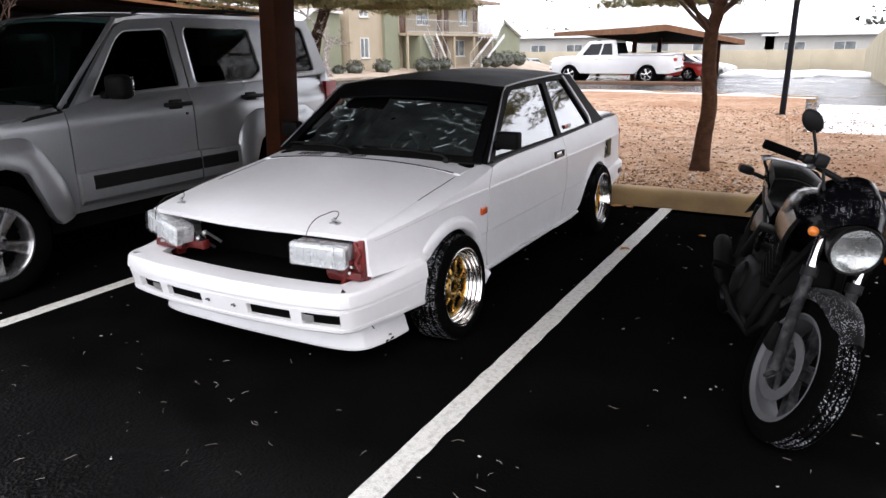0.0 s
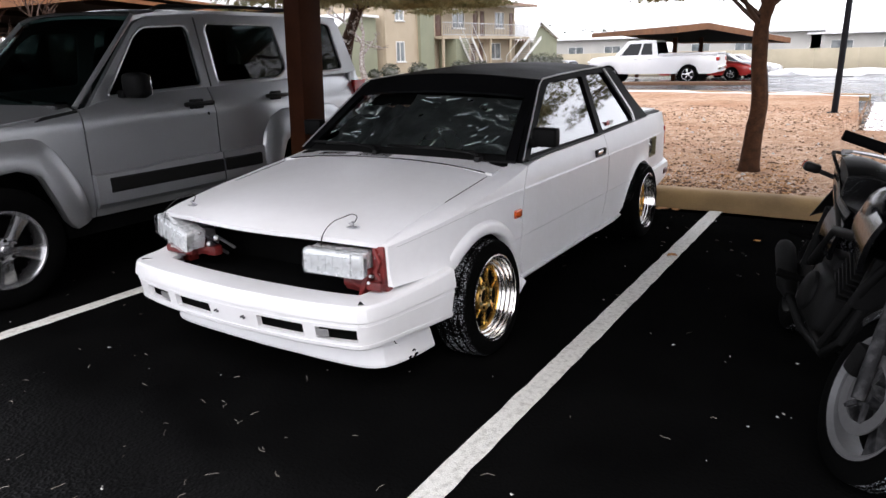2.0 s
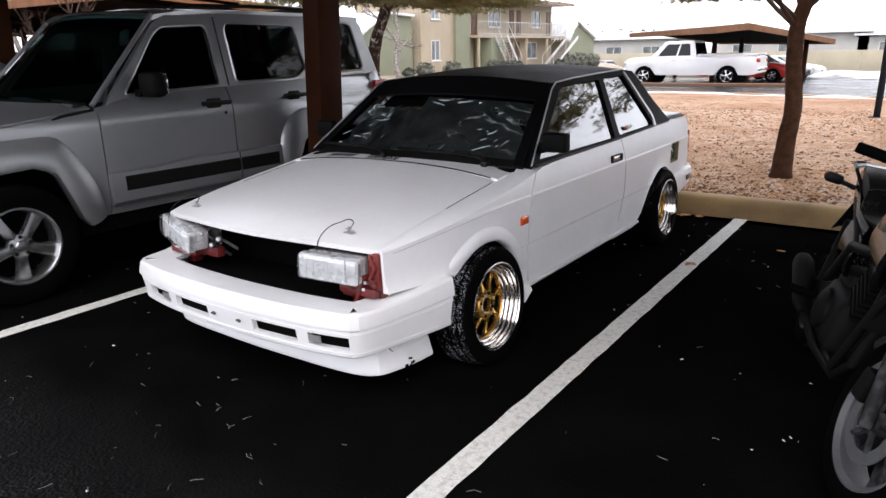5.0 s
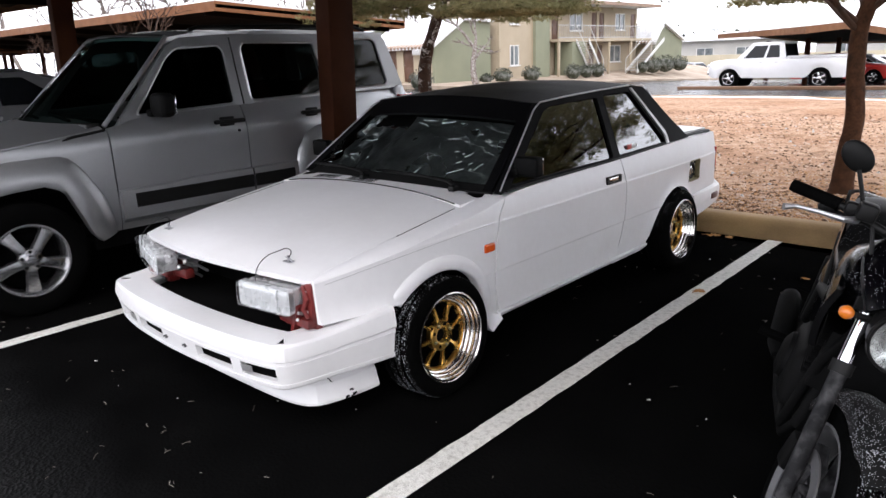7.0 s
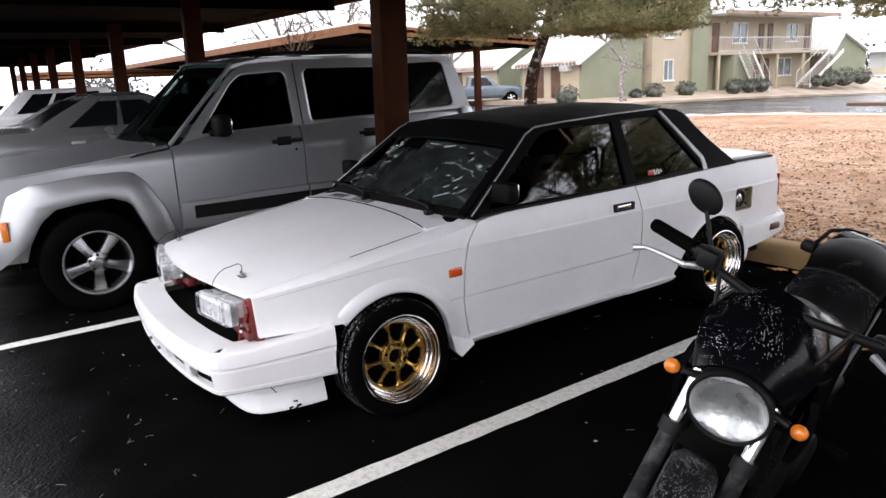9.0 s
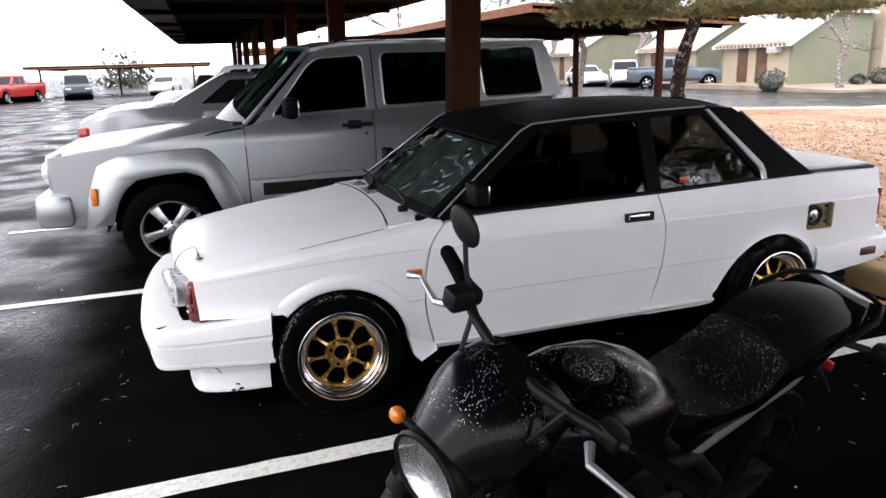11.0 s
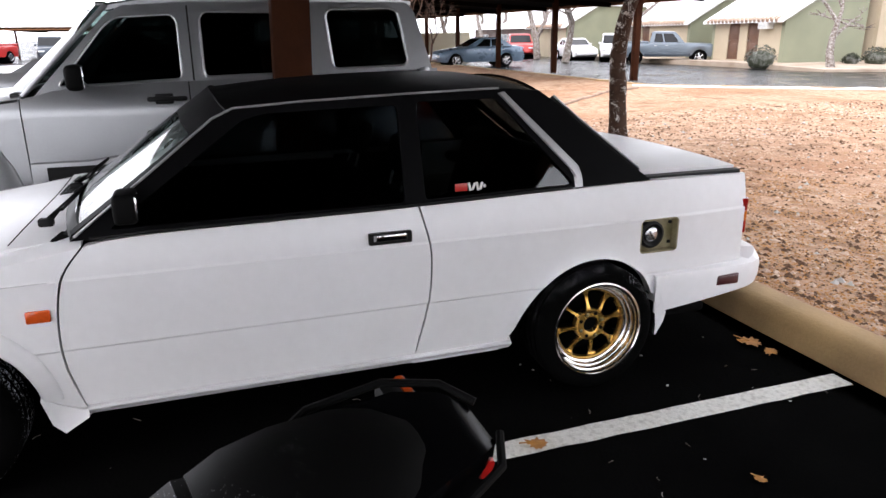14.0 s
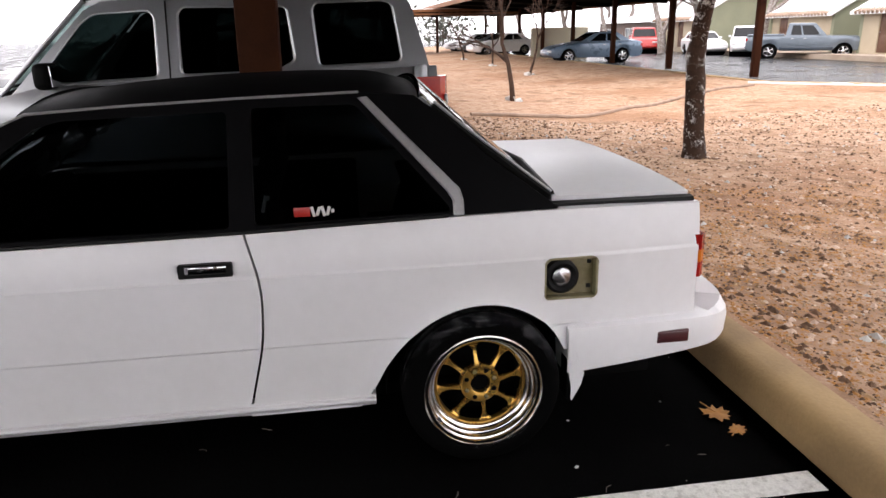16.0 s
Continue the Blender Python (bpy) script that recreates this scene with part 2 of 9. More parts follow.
ORANGE = material("orange_red_lens", (0.62, 0.085, 0.012), 0.2, var=0.2, fine=90, bump=0.1, coat=0.5)
AMBER = material("amber_lens", (0.75, 0.20, 0.02), 0.18, var=0.15, fine=90, bump=0.1, coat=0.5)
REDLENS = material("red_lens", (0.42, 0.015, 0.012), 0.16, var=0.15, fine=90, bump=0.1, coat=0.5)
DULLRED = material("dull_red_reflector", (0.06, 0.012, 0.015), 0.3, var=0.1, fine=200, bump=0.1)
WINGLASS = glass("tinted_window_glass", (0.34, 0.36, 0.37), 0.05, 0.02, 2.2)
DARKGLASS = glass("privacy_glass", (0.14, 0.16, 0.16), 0.03)
TEALGLASS = glass("teal_screen_glass", (0.13, 0.19, 0.18), 0.05)
SCREEN = glass("windscreen_glass", (0.85, 0.88, 0.87), 0.03)
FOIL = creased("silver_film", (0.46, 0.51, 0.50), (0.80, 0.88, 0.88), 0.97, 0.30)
# lighter copy of SHADE: light through the windscreen put into the flaps' colour
FOLD = creased("lit_sunshade_fold", (0.62, 0.67, 0.67), (0.95, 0.96, 0.96), 0.85)
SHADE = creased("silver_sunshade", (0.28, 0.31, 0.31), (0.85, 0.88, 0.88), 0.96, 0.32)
SEAT = material("dark_seat_cloth", (0.012, 0.012, 0.013), 0.9, var=0.25, fine=180, bump=0.2, spec=0.2)
BRASSY = material("bare_filler_pocket", (0.17, 0.14, 0.06), 0.5, var=0.25, scale=14, fine=80, bump=0.2, second=(0.30, 0.27, 0.17))
SILVER = material("silver_paint", (0.39, 0.40, 0.41), 0.36, metal=0.86, var=0.05, scale=1.2, fine=120, bump=0.01, coat=0.35, rvar=0.06)
GREYFLARE = material("silver_flare_plastic", (0.42, 0.43, 0.44), 0.36, metal=0.8, var=0.07, scale=2, fine=90, bump=0.03)
GREYCAR = material("grey_paint", (0.13, 0.134, 0.14), 0.28, metal=0.6, var=0.05, fine=120, bump=0.01, coat=0.35)
BIKEBLACK = material("gloss_black_bodywork", (0.003, 0.003, 0.0035), 0.15, var=0.2, scale=6, fine=60, bump=0.01, spec=0.14, rvar=0.05)
BIKESLEET = speckled("gloss_black_with_sleet", (0.003, 0.003, 0.0038), 0.18, 1.0, 190, spec=0.14, most=0.30)
SEATSLEET = speckled("black_vinyl_with_sleet", (0.004, 0.004, 0.004), 0.42, 1.2, 190, spec=0.10, most=0.25)
PILLION = speckled("black_vinyl_with_stray_sleet", (0.004, 0.004, 0.004), 0.42, 0.35, 260, spec=0.12, most=0.34)
FENDSLEET = speckled("black_fender_with_sleet", (0.006, 0.006, 0.006), 0.5, 1.5, 210, (0.6, 0.61, 0.63), 0.1, 0.42)
RAIL = material("dull_grey_rail", (0.11, 0.11, 0.113), 0.6, metal=0.2, var=0.15, fine=60, bump=0.05)
ENGINE = material("dull_black_metal", (0.006, 0.006, 0.006), 0.6, metal=0.0, spec=0.07, var=0.3, fine=60, bump=0.2)
STEEL = material("bare_steel", (0.45, 0.45, 0.46), 0.28, metal=0.95, var=0.12, fine=60, bump=0.05)
LEVER = material("cast_lever", (0.55, 0.55, 0.56), 0.35, metal=0.8, var=0.1, bump=0.03)
STRIPE = material("worn_stall_paint", (0.70, 0.69, 0.64), 0.75, var=0.25, scale=38, fine=150, bump=0.9, second=(0.36, 0.345, 0.30), amount=0.12)
CONC = material("tan_painted_concrete", (0.39, 0.255, 0.115), 0.8, var=0.13, scale=2.2, fine=70, bump=0.35, second=(0.20, 0.13, 0.065))
POSTPAINT = material("brown_painted_steel", (0.042, 0.0145, 0.0065), 0.6, var=0.12, scale=4, fine=50, bump=0.06, spec=0.04, second=(0.026, 0.009, 0.005))
FASCIA = material("brown_fascia_paint", (0.20, 0.088, 0.038), 0.6, var=0.15, scale=3, fine=40, bump=0.1, spec=0.15, second=(0.14, 0.06, 0.027))
DECK = material("dark_roof_deck", (0.006, 0.004, 0.003), 0.9, spec=0.03, var=0.2, scale=3, fine=40, bump=0.15)
GREEN = material("sage_stucco", (0.235, 0.245, 0.165), 0.85, var=0.07, scale=0.7, fine=45, bump=0.35, second=(0.20, 0.21, 0.145))
BEIGE = material("beige_stucco", (0.43, 0.36, 0.26), 0.85, var=0.07, scale=0.7, fine=45, bump=0.35, second=(0.37, 0.31, 0.22))
APRON = material("pale_walk_and_dirt", (0.42, 0.345, 0.27), 0.85, var=0.15, scale=0.8, fine=30, bump=0.3, second=(0.27, 0.20, 0.145))
BLOCKWALL = material("cream_block_wall", (0.50, 0.44, 0.32), 0.85, var=0.08, scale=0.6, fine=30, bump=0.3)
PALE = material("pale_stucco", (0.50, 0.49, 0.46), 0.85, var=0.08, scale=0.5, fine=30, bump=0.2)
SNOWROOF = material("snowy_roof", (0.80, 0.81, 0.83), 0.7, var=0.08, scale=1.2, fine=16, bump=0.4, second=(0.62, 0.60, 0.58), amount=0.4)
TILE = material("clay_tile", (0.36, 0.25, 0.18), 0.8, var=0.2, scale=4, fine=40, bump=0.2)
SNOW = material("thin_snow", (0.82, 0.83, 0.85), 0.6, var=0.07, scale=2, fine=40, bump=0.5)
BROWNDOOR = material("brown_door_paint", (0.13, 0.065, 0.04), 0.5, var=0.1, fine=40, bump=0.05)
FARGLASS = material("house_window_glass", (0.10, 0.12, 0.13), 0.08, var=0.2, scale=1.5, bump=0.0, spec=0.7, second=(0.3, 0.32, 0.32))
WHITEFRAME = material("white_frame", (0.7, 0.7, 0.68), 0.5, var=0.05, bump=0.05)
BARK = material("pine_bark", (0.062, 0.031, 0.018), 0.9, var=0.35, scale=7, fine=38, bump=1.0, second=(0.028, 0.018, 0.013))
REDBARK = material("reddish_pine_bark", (0.074, 0.035, 0.019), 0.9, var=0.45, scale=11, fine=45, bump=1.0, spec=0.1, second=(0.026, 0.015, 0.010))
LUMP = material("pale_dry_earth", (0.62, 0.47, 0.36), 0.9, var=0.25, scale=20, fine=90, bump=0.3, second=(0.48, 0.34, 0.25))
CLOD = material("brown_clod", (0.16, 0.085, 0.045), 0.9, var=0.35, scale=20, fine=90, bump=0.3, second=(0.06, 0.035, 0.02))
SPOTBARK = flecked("frost_flecked_bark", (0.055, 0.032, 0.022), (0.55, 0.54, 0.53))
FROSTBARK = material("frosted_bark", (0.11, 0.08, 0.062), 0.9, var=0.3, scale=10, fine=40, bump=0.8, second=(0.42, 0.40, 0.38), amount=0.35)
NEEDLE = material("pine_needles", (0.14, 0.145, 0.06), 0.7, var=0.35, scale=2.5, fine=30, bump=0.0, second=(0.36, 0.32, 0.165))


def leafy(m, share_through):
    """Thin foliage lets some of the light through."""
    nt = m.node_tree
    b, out = nt.nodes["Principled BSDF"], nt.nodes["Material Output"]
    tr = nt.nodes.new("ShaderNodeBsdfTranslucent")
    nt.links.new(b.inputs["Base Color"].links[0].from_socket, tr.inputs["Color"])
    mix = nt.nodes.new("ShaderNodeMixShader")
    mix.inputs["Fac"].default_value = share_through
    nt.links.new(b.outputs["BSDF"], mix.inputs[1])
    nt.links.new(tr.outputs["BSDF"], mix.inputs[2])
    nt.links.new(mix.outputs["Shader"], out.inputs["Surface"])
    return m


leafy(NEEDLE, 0.45)
SHRUB = material("shrub_leaves", (0.030, 0.036, 0.018), 0.8, var=0.35, scale=4, fine=30, bump=0.0, second=(0.30, 0.30, 0.28), amount=0.2)
BROWNLEAF = material("fallen_leaf", (0.47, 0.215, 0.045), 0.65, var=0.3, scale=30, fine=120, bump=0.2, second=(0.28, 0.12, 0.03))
LEAF = material("dry_leaf", (0.36, 0.205, 0.085), 0.7, var=0.25, scale=30, fine=120, bump=0.1, second=(0.22, 0.12, 0.04))
TWIG = material("pale_litter", (0.27, 0.245, 0.21), 0.8, var=0.3, scale=30, bump=0.0, second=(0.12, 0.10, 0.08))
STONE = material("litter_stones", (0.40, 0.27, 0.165), 0.85, var=0.3, scale=4, fine=60, bump=0.2, second=(0.24, 0.145, 0.075))
BLUECAR = material("blue_grey_paint", (0.13, 0.19, 0.26), 0.3, metal=0.3, var=0.05, bump=0.01, coat=0.4)
PICKUPBLUE = material("two_tone_blue_paint", (0.13, 0.16, 0.19), 0.32, metal=0.3, var=0.05, bump=0.01, coat=0.4)
NAVY = material("dark_blue_paint", (0.022, 0.034, 0.05), 0.32, metal=0.2, var=0.05, bump=0.01, coat=0.4)
REDCAR = material("red_paint", (0.45, 0.03, 0.025), 0.32, var=0.05, bump=0.01, coat=0.4)
PALEGREYCAR = material("light_grey_paint", (0.22, 0.224, 0.232), 0.24, metal=0.6, var=0.05, fine=120, bump=0.01, coat=0.35)
MATTBLACK = material("matt_black_plastic", (0.004, 0.004, 0.004), 0.6, var=0.2, fine=200, bump=0.05, spec=0.06)
LAMPBOWL = material("clouded_lamp_bowl", (0.62, 0.63, 0.62), 0.24, metal=0.85, var=0.2, scale=18, fine=90, bump=0.3)
# pale colour for the light that film creases catch
CREASE_GLINT = material("painted_crease_glint", (0.72, 0.82, 0.82), 0.3, var=0.2, scale=9, bump=0.0)
FORK = material("dusty_dark_casting", (0.012, 0.012, 0.013), 0.6, var=0.4, scale=26, fine=110, bump=0.2, spec=0.10, second=(0.07, 0.07, 0.072), amount=0.3)
POLE = material("dark_pole_paint", (0.007, 0.007, 0.009), 0.6, spec=0.1, var=0.1, bump=0.05)

# ---- shape helpers ----


def thing(name, m, label="", category="", group="", kind=""):
    ob = new(name)
    ob.empty_display_size = 0.1
    ob.matrix_world = m
    return tagged(ob, label, category, group, kind)


def finish(bm, angle=38):
    bmesh.ops.remove_doubles(bm, verts=bm.verts, dist=2e-5)
    bad = [f for f in bm.faces if f.calc_area() < 1e-10]
    if bad:
        bmesh.ops.delete(bm, geom=bad, context="FACES_ONLY")
    bmesh.ops.recalc_face_normals(bm, faces=bm.faces)
    lim = radians(angle)
    for f in bm.faces:
        f.smooth = True
    for e in bm.edges:
        if len(e.link_faces) == 2:
            e.smooth = e.calc_face_angle(0) < lim


def part(name, bm, mat, parent=None, label="", angle=38, m=None):
    """One bmesh as one mesh object under a thing or part."""
    finish(bm, angle)
    me = bpy.data.meshes.new(name)
    bm.to_mesh(me)
    bm.free()
    me.materials.append(mat)
    ob = new(name, me)
    if parent is not None:
        ob.parent = parent
    if m is not None:
        ob.matrix_basis = m
    if label:
        ob["label"] = label
    return ob


def share(src, parent, m, name=None):
    ob = new(name or src.name.split(".")[0], src.data)
    ob.parent = parent
    ob.matrix_basis = m
    return ob


def BM():
    return bmesh.new()


def box(bm, c, s, bevel=0.0, m=None, seg=2):
    """Box of size s round c, rounded by bevel, moved by m."""
    g = bmesh.ops.create_cube(bm, size=1.0)
    vs = g["verts"]
    for v in vs:
        v.co = Vector((v.co.x * s[0] + c[0], v.co.y * s[1] + c[1], v.co.z * s[2] + c[2]))
    if bevel:
        es = list({e for v in vs for e in v.link_edges})
        r = bmesh.ops.bevel(bm, geom=es, offset=min(bevel, 0.45 * min(s)), segments=seg, profile=0.5, affect="EDGES")
        vs = list({v for f in r["faces"] for v in f.verts} | {v for v in vs if v.is_valid})
        seen, todo = set(vs), list(vs)
        while todo:
            v = todo.pop()
            for e in v.link_edges:
                o = e.other_vert(v)
                if o not in seen:
                    seen.add(o), todo.append(o)
        vs = list(seen)
    if m is not None:
        bmesh.ops.transform(bm, matrix=m, verts=vs)
    return vs


def loft(bm, rings, closed=True, caps=True, cyclic=False):
    """Skin over rings of equally many points."""
    vr = [[bm.verts.new(p) for p in r] for r in rings]
    n = len(rings[0])
    pairs = list(zip(vr[:-1], vr[1:])) + ([(vr[-1], vr[0])] if cyclic else [])
    for a, b in pairs:
        for i in range(n if closed else n - 1):
            j = (i + 1) % n
            try:
                bm.faces.new((a[i], a[j], b[j], b[i]))
            except ValueError:
                pass
    if closed and caps and not cyclic:
        for r in (vr[0], vr[-1]):
            try:
                bm.faces.new(r)
            except ValueError:
                pass
    return vr


def tube(bm, pts, r, seg=8, caps=True):
    """Round bar along points; r one radius or one for each point."""
    pts = [Vector(p) for p in pts]
    rs = r if isinstance(r, (list, tuple)) else [r] * len(pts)
    rings, side = [], None
    for i, p in enumerate(pts):
        d = (pts[min(i + 1, len(pts) - 1)] - pts[max(i - 1, 0)]).normalized()
        if side is None:
            side = d.orthogonal().normalized()
        side = (side - d * side.dot(d)).normalized()
        up = d.cross(side)
        rings.append([p + rs[i] * (math.cos(2 * math.pi * k / seg) * side + math.sin(2 * math.pi * k / seg) * up) for k in range(seg)])
    loft(bm, rings, True, caps)


def lathe(bm, prof, seg=24, m=None, cyclic=False):
    """Turn a profile of (radius, along x) about the x axis."""
    rings = []
    for k in range(seg):
        a = 2 * math.pi * k / seg
        rings.append([Vector((h, r * math.cos(a), r * math.sin(a))) for r, h in prof])
    if m is not None:
        rings = [[m @ p for p in r] for r in rings]
    loft(bm, rings, False, False, True) if not cyclic else loft(bm, rings, True, False, True)


def plate(bm, outer, holes, fn, depth):
    """A sheet with openings: outlines in two coordinates, laid into space by fn, with thickness depth (a vector or a function)."""
    tmp = bmesh.new()
    es = []
    for ring in [outer, *holes]:
        vs = [tmp.verts.new((p[0], p[1], 0)) for p in ring]
        es += [tmp.edges.new((vs[i], vs[(i + 1) % len(vs)])) for i in range(len(vs))]
    bmesh.ops.triangle_fill(tmp, use_beauty=True, use_dissolve=False, edges=es, normal=(0, 0, 1))
    tmp.verts.index_update()
    top = [bm.verts.new(fn(v.co.x, v.co.y)) for v in tmp.verts]
    dv = [depth(v.co.x, v.co.y) if callable(depth) else Vector(depth) for v in tmp.verts]
    low = [bm.verts.new(t.co + d) for t, d in zip(top, dv)]
    for f in tmp.faces:
        ix = [v.index for v in f.verts]
        bm.faces.new([top[i] for i in ix])
        bm.faces.new([low[i] for i in reversed(ix)])
    for e in tmp.edges:
        if len(e.link_faces) == 1:
            a, b = e.verts[0].index, e.verts[1].index
            bm.faces.new((top[a], top[b], low[b], low[a]))
    tmp.free()


def dense(ring, step):
    """The same outline with points no further apart than step."""
    out = []
    for i, a in enumerate(ring):
        b = ring[(i + 1) % len(ring)]
        n = max(1, math.ceil(math.dist(a, b) / step))
        out += [tuple(a[k] + (b[k] - a[k]) * j / n for k in range(2)) for j in range(n)]
    return out


def rounded(ring, r, seg=4):
    """The outline with its corners rounded."""
    out = []
    n = len(ring)
    for i in range(n):
        p, a, b = Vector(ring[i]), Vector(ring[i - 1]), Vector(ring[(i + 1) % n])
        da, db = (a - p), (b - p)
        k = min(r, 0.45 * da.length, 0.45 * db.length)
        s, e = p + da.normalized() * k, p + db.normalized() * k
        for j in range(seg + 1):
            t = j / seg
            out.append(tuple((1 - t) ** 2 * s + 2 * t * (1 - t) * p + t * t * e))
    return out


def lerp_table(tab, x):
    """Straight steps between (x, value) rows."""
    if x <= tab[0][0]:
        return tab[0][1]
    for (a, u), (b, v) in zip(tab[:-1], tab[1:]):
        if x <= b:
            return u + (v - u) * (x - a) / (b - a)
    return tab[-1][1]


def curve_table(tab, x):
    """As lerp_table, eased smoothly through the rows."""
    xs = [t[0] for t in tab]
    if x <= xs[0]:
        return tab[0][1]
    if x >= xs[-1]:
        return tab[-1][1]
    i = max(k for k in range(len(xs) - 1) if xs[k] <= x)

    def slope(k):
        if 0 < k < len(tab) - 1:
            return (tab[k + 1][1] - tab[k - 1][1]) / (xs[k + 1] - xs[k - 1])
        return 0.0 if len(tab) < 2 else ((tab[1][1] - tab[0][1]) / (xs[1] - xs[0]) if k == 0 else (tab[-1][1] - tab[-2][1]) / (xs[-1] - xs[-2]))

    h = xs[i + 1] - xs[i]
    t = (x - xs[i]) / h
    a, b, da, db = tab[i][1], tab[i + 1][1], slope(i) * h, slope(i + 1) * h
    return (2 * t**3 - 3 * t**2 + 1) * a + (t**3 - 2 * t**2 + t) * da + (-2 * t**3 + 3 * t**2) * b + (t**3 - t**2) * db


def sheet(bm, nu, nv, fn, lip=None):
    """Grid of fn(u, v), u and v from 0 to 1; lip: a vector by which its rim is turned in."""
    vs = [[bm.verts.new(fn(i / nu, j / nv)) for j in range(nv + 1)] for i in range(nu + 1)]
    for i in range(nu):
        for j in range(nv):
            try:
                bm.faces.new((vs[i][j], vs[i + 1][j], vs[i + 1][j + 1], vs[i][j + 1]))
            except ValueError:
                pass
    if lip is not None:
        bmesh.ops.remove_doubles(bm, verts=bm.verts, dist=2e-5)
        rim = [e for e in bm.edges if len(e.link_faces) == 1]
        g = bmesh.ops.extrude_edge_only(bm, edges=rim)
        bmesh.ops.translate(bm, vec=lip, verts=[v for v in g["geom"] if isinstance(v, bmesh.types.BMVert)])
    return vs

# ---- ground ----


def fall(y):
    """The lot drops gently towards the far buildings."""
    return -0.0004 * max(0.0, min(y, 70.0) - 4.0) ** 2


ISLAND = [(-80, 13.1), (-14.6, 13.2), (-13, 15.2), (-11, 18.4), (-8.6, 20.2), (-4, 20.5), (1.8, 18.9)]


def island_far(x):
    return lerp_table(ISLAND, x) if x <= 1.8 else 9.7


def asphalt():
    m = bpy.data.materials.new("asphalt")
    nt, b = nodes_of(m)
    nd, ln = nt.nodes, nt.links
    tc = nd.new("ShaderNodeTexCoord")

    def noise_node(scale, detail=4.0):
        n = nd.new("ShaderNodeTexNoise")
        n.inputs["Scale"].default_value, n.inputs["Detail"].default_value = scale, detail
        ln.new(tc.outputs["Object"], n.inputs["Vector"])
        return n

    def ranged(src, a, b_, c, d):
        r = nd.new("ShaderNodeMapRange")
        r.interpolation_type = "SMOOTHSTEP"
        for k, v in zip(("From Min", "From Max", "To Min", "To Max"), (a, b_, c, d)):
            r.inputs[k].default_value = v
        ln.new(src, r.inputs["Value"])
        return r.outputs["Result"]

    def maths(op, p, q):
        n = nd.new("ShaderNodeMath")
        n.operation = op
        for i, v in enumerate((p, q)):
            if isinstance(v, (int, float)):
                n.inputs[i].default_value = v
            else:
                ln.new(v, n.inputs[i])
        return n.outputs["Value"]

    sep = nd.new("ShaderNodeSeparateXYZ")
    ln.new(tc.outputs["Object"], sep.inputs["Vector"])
    wob = maths("MULTIPLY", maths("SUBTRACT", noise_node(0.9).outputs["Fac"], 0.5), 1.6)
    sx, sy = maths("ADD", sep.outputs["X"], wob), maths("ADD", sep.outputs["Y"], wob)
    wet = maths("MAXIMUM", maths("MULTIPLY", ranged(sx, 2.3, 3.1, 0, 1), ranged(sy, 1.0, 0.0, 0, 1)), maths("MAXIMUM", ranged(sy, -1.0, -1.7, 0, 1), ranged(sy, 10, 12, 0, 1)))
    wet = maths("MULTIPLY", wet, maths("MAXIMUM", ranged(noise_node(0.9, 4).outputs["Fac"], 0.36, 0.62, 0.45, 1.0), ranged(sep.outputs["Y"], 9.0, 12.0, 0, 1)))
    puddle = ranged(noise_node(0.55, 3).outputs["Fac"], 0.45, 0.6, 0.0, 1.0)
    rough_wet = ranged(puddle, 0, 1, 0.24, 0.07)
    mixr = nd.new("ShaderNodeMix")
    mixr.inputs["A"].default_value = 0.95
    ln.new(wet, mixr.inputs["Factor"])
    ln.new(rough_wet, mixr.inputs["B"])
    ln.new(mixr.outputs["Result"], b.inputs["Roughness"])
    spec = ranged(wet, 0, 1, 0.0, 0.13)
    ln.new(spec, b.inputs["Specular IOR Level"])
    col = nd.new("ShaderNodeMix")
    col.data_type = "RGBA"
    col.inputs["A"].default_value, col.inputs["B"].default_value = (0.0012, 0.0012, 0.0013, 1), (0.0062, 0.0062, 0.006, 1)
    blend = maths("MULTIPLY", noise_node(2.1).outputs["Fac"], ranged(noise_node(150, 2).outputs["Fac"], 0.3, 0.75, 0.4, 1.3))
    ln.new(blend, col.inputs["Factor"])
    ln.new(col.outputs["Result"], b.inputs["Base Color"])
    vor = nd.new("ShaderNodeTexVoronoi")
    vor.inputs["Scale"].default_value = 70
    ln.new(tc.outputs["Object"], vor.inputs["Vector"])
    lumps = noise_node(7, 6).outputs["Fac"]
    crumbs = noise_node(26, 5).outputs["Fac"]
    hgt = maths("ADD", maths("MULTIPLY", vor.outputs["Distance"], maths("ADD", 0.25, maths("MULTIPLY", wet, 0.5))), maths("MULTIPLY", maths("ADD", lumps, maths("MULTIPLY", crumbs, 0.6)), maths("MULTIPLY", wet, 3.0)))
    bp = nd.new("ShaderNodeBump")
    bp.inputs["Strength"].default_value, bp.inputs["Distance"].default_value = 0.6, 0.012
    ln.new(hgt, bp.inputs["Height"])
    ln.new(bp.outputs["Normal"], b.inputs["Normal"])
    return m


ASPHALT = asphalt()
xs = [-1500, -500, -200, -120] + list(range(-80, 21, 2)) + [30, 60, 120, 300, 800, 1500]
ys = [-1200, -400, -150, -80, -50, -30, -20, -12, -6, -3, 0, 2, 3.4, 4.6] + list(range(6, 60, 2)) + [65, 70, 100, 200, 500, 1500]
bm = BM()
gv = []
for x in xs:
    row = []
    for y in ys:
        z = fall(y)
        if -79 < x < 12 and 4.2 < y < island_far(x) - 1.2:
            z -= 0.5
        row.append(bm.verts.new((x, y, z)))
    gv.append(row)
for i in range(len(xs) - 1):
    for j in range(len(ys) - 1):
        bm.faces.new((gv[i][j], gv[i + 1][j], gv[i + 1][j + 1], gv[i][j + 1]))
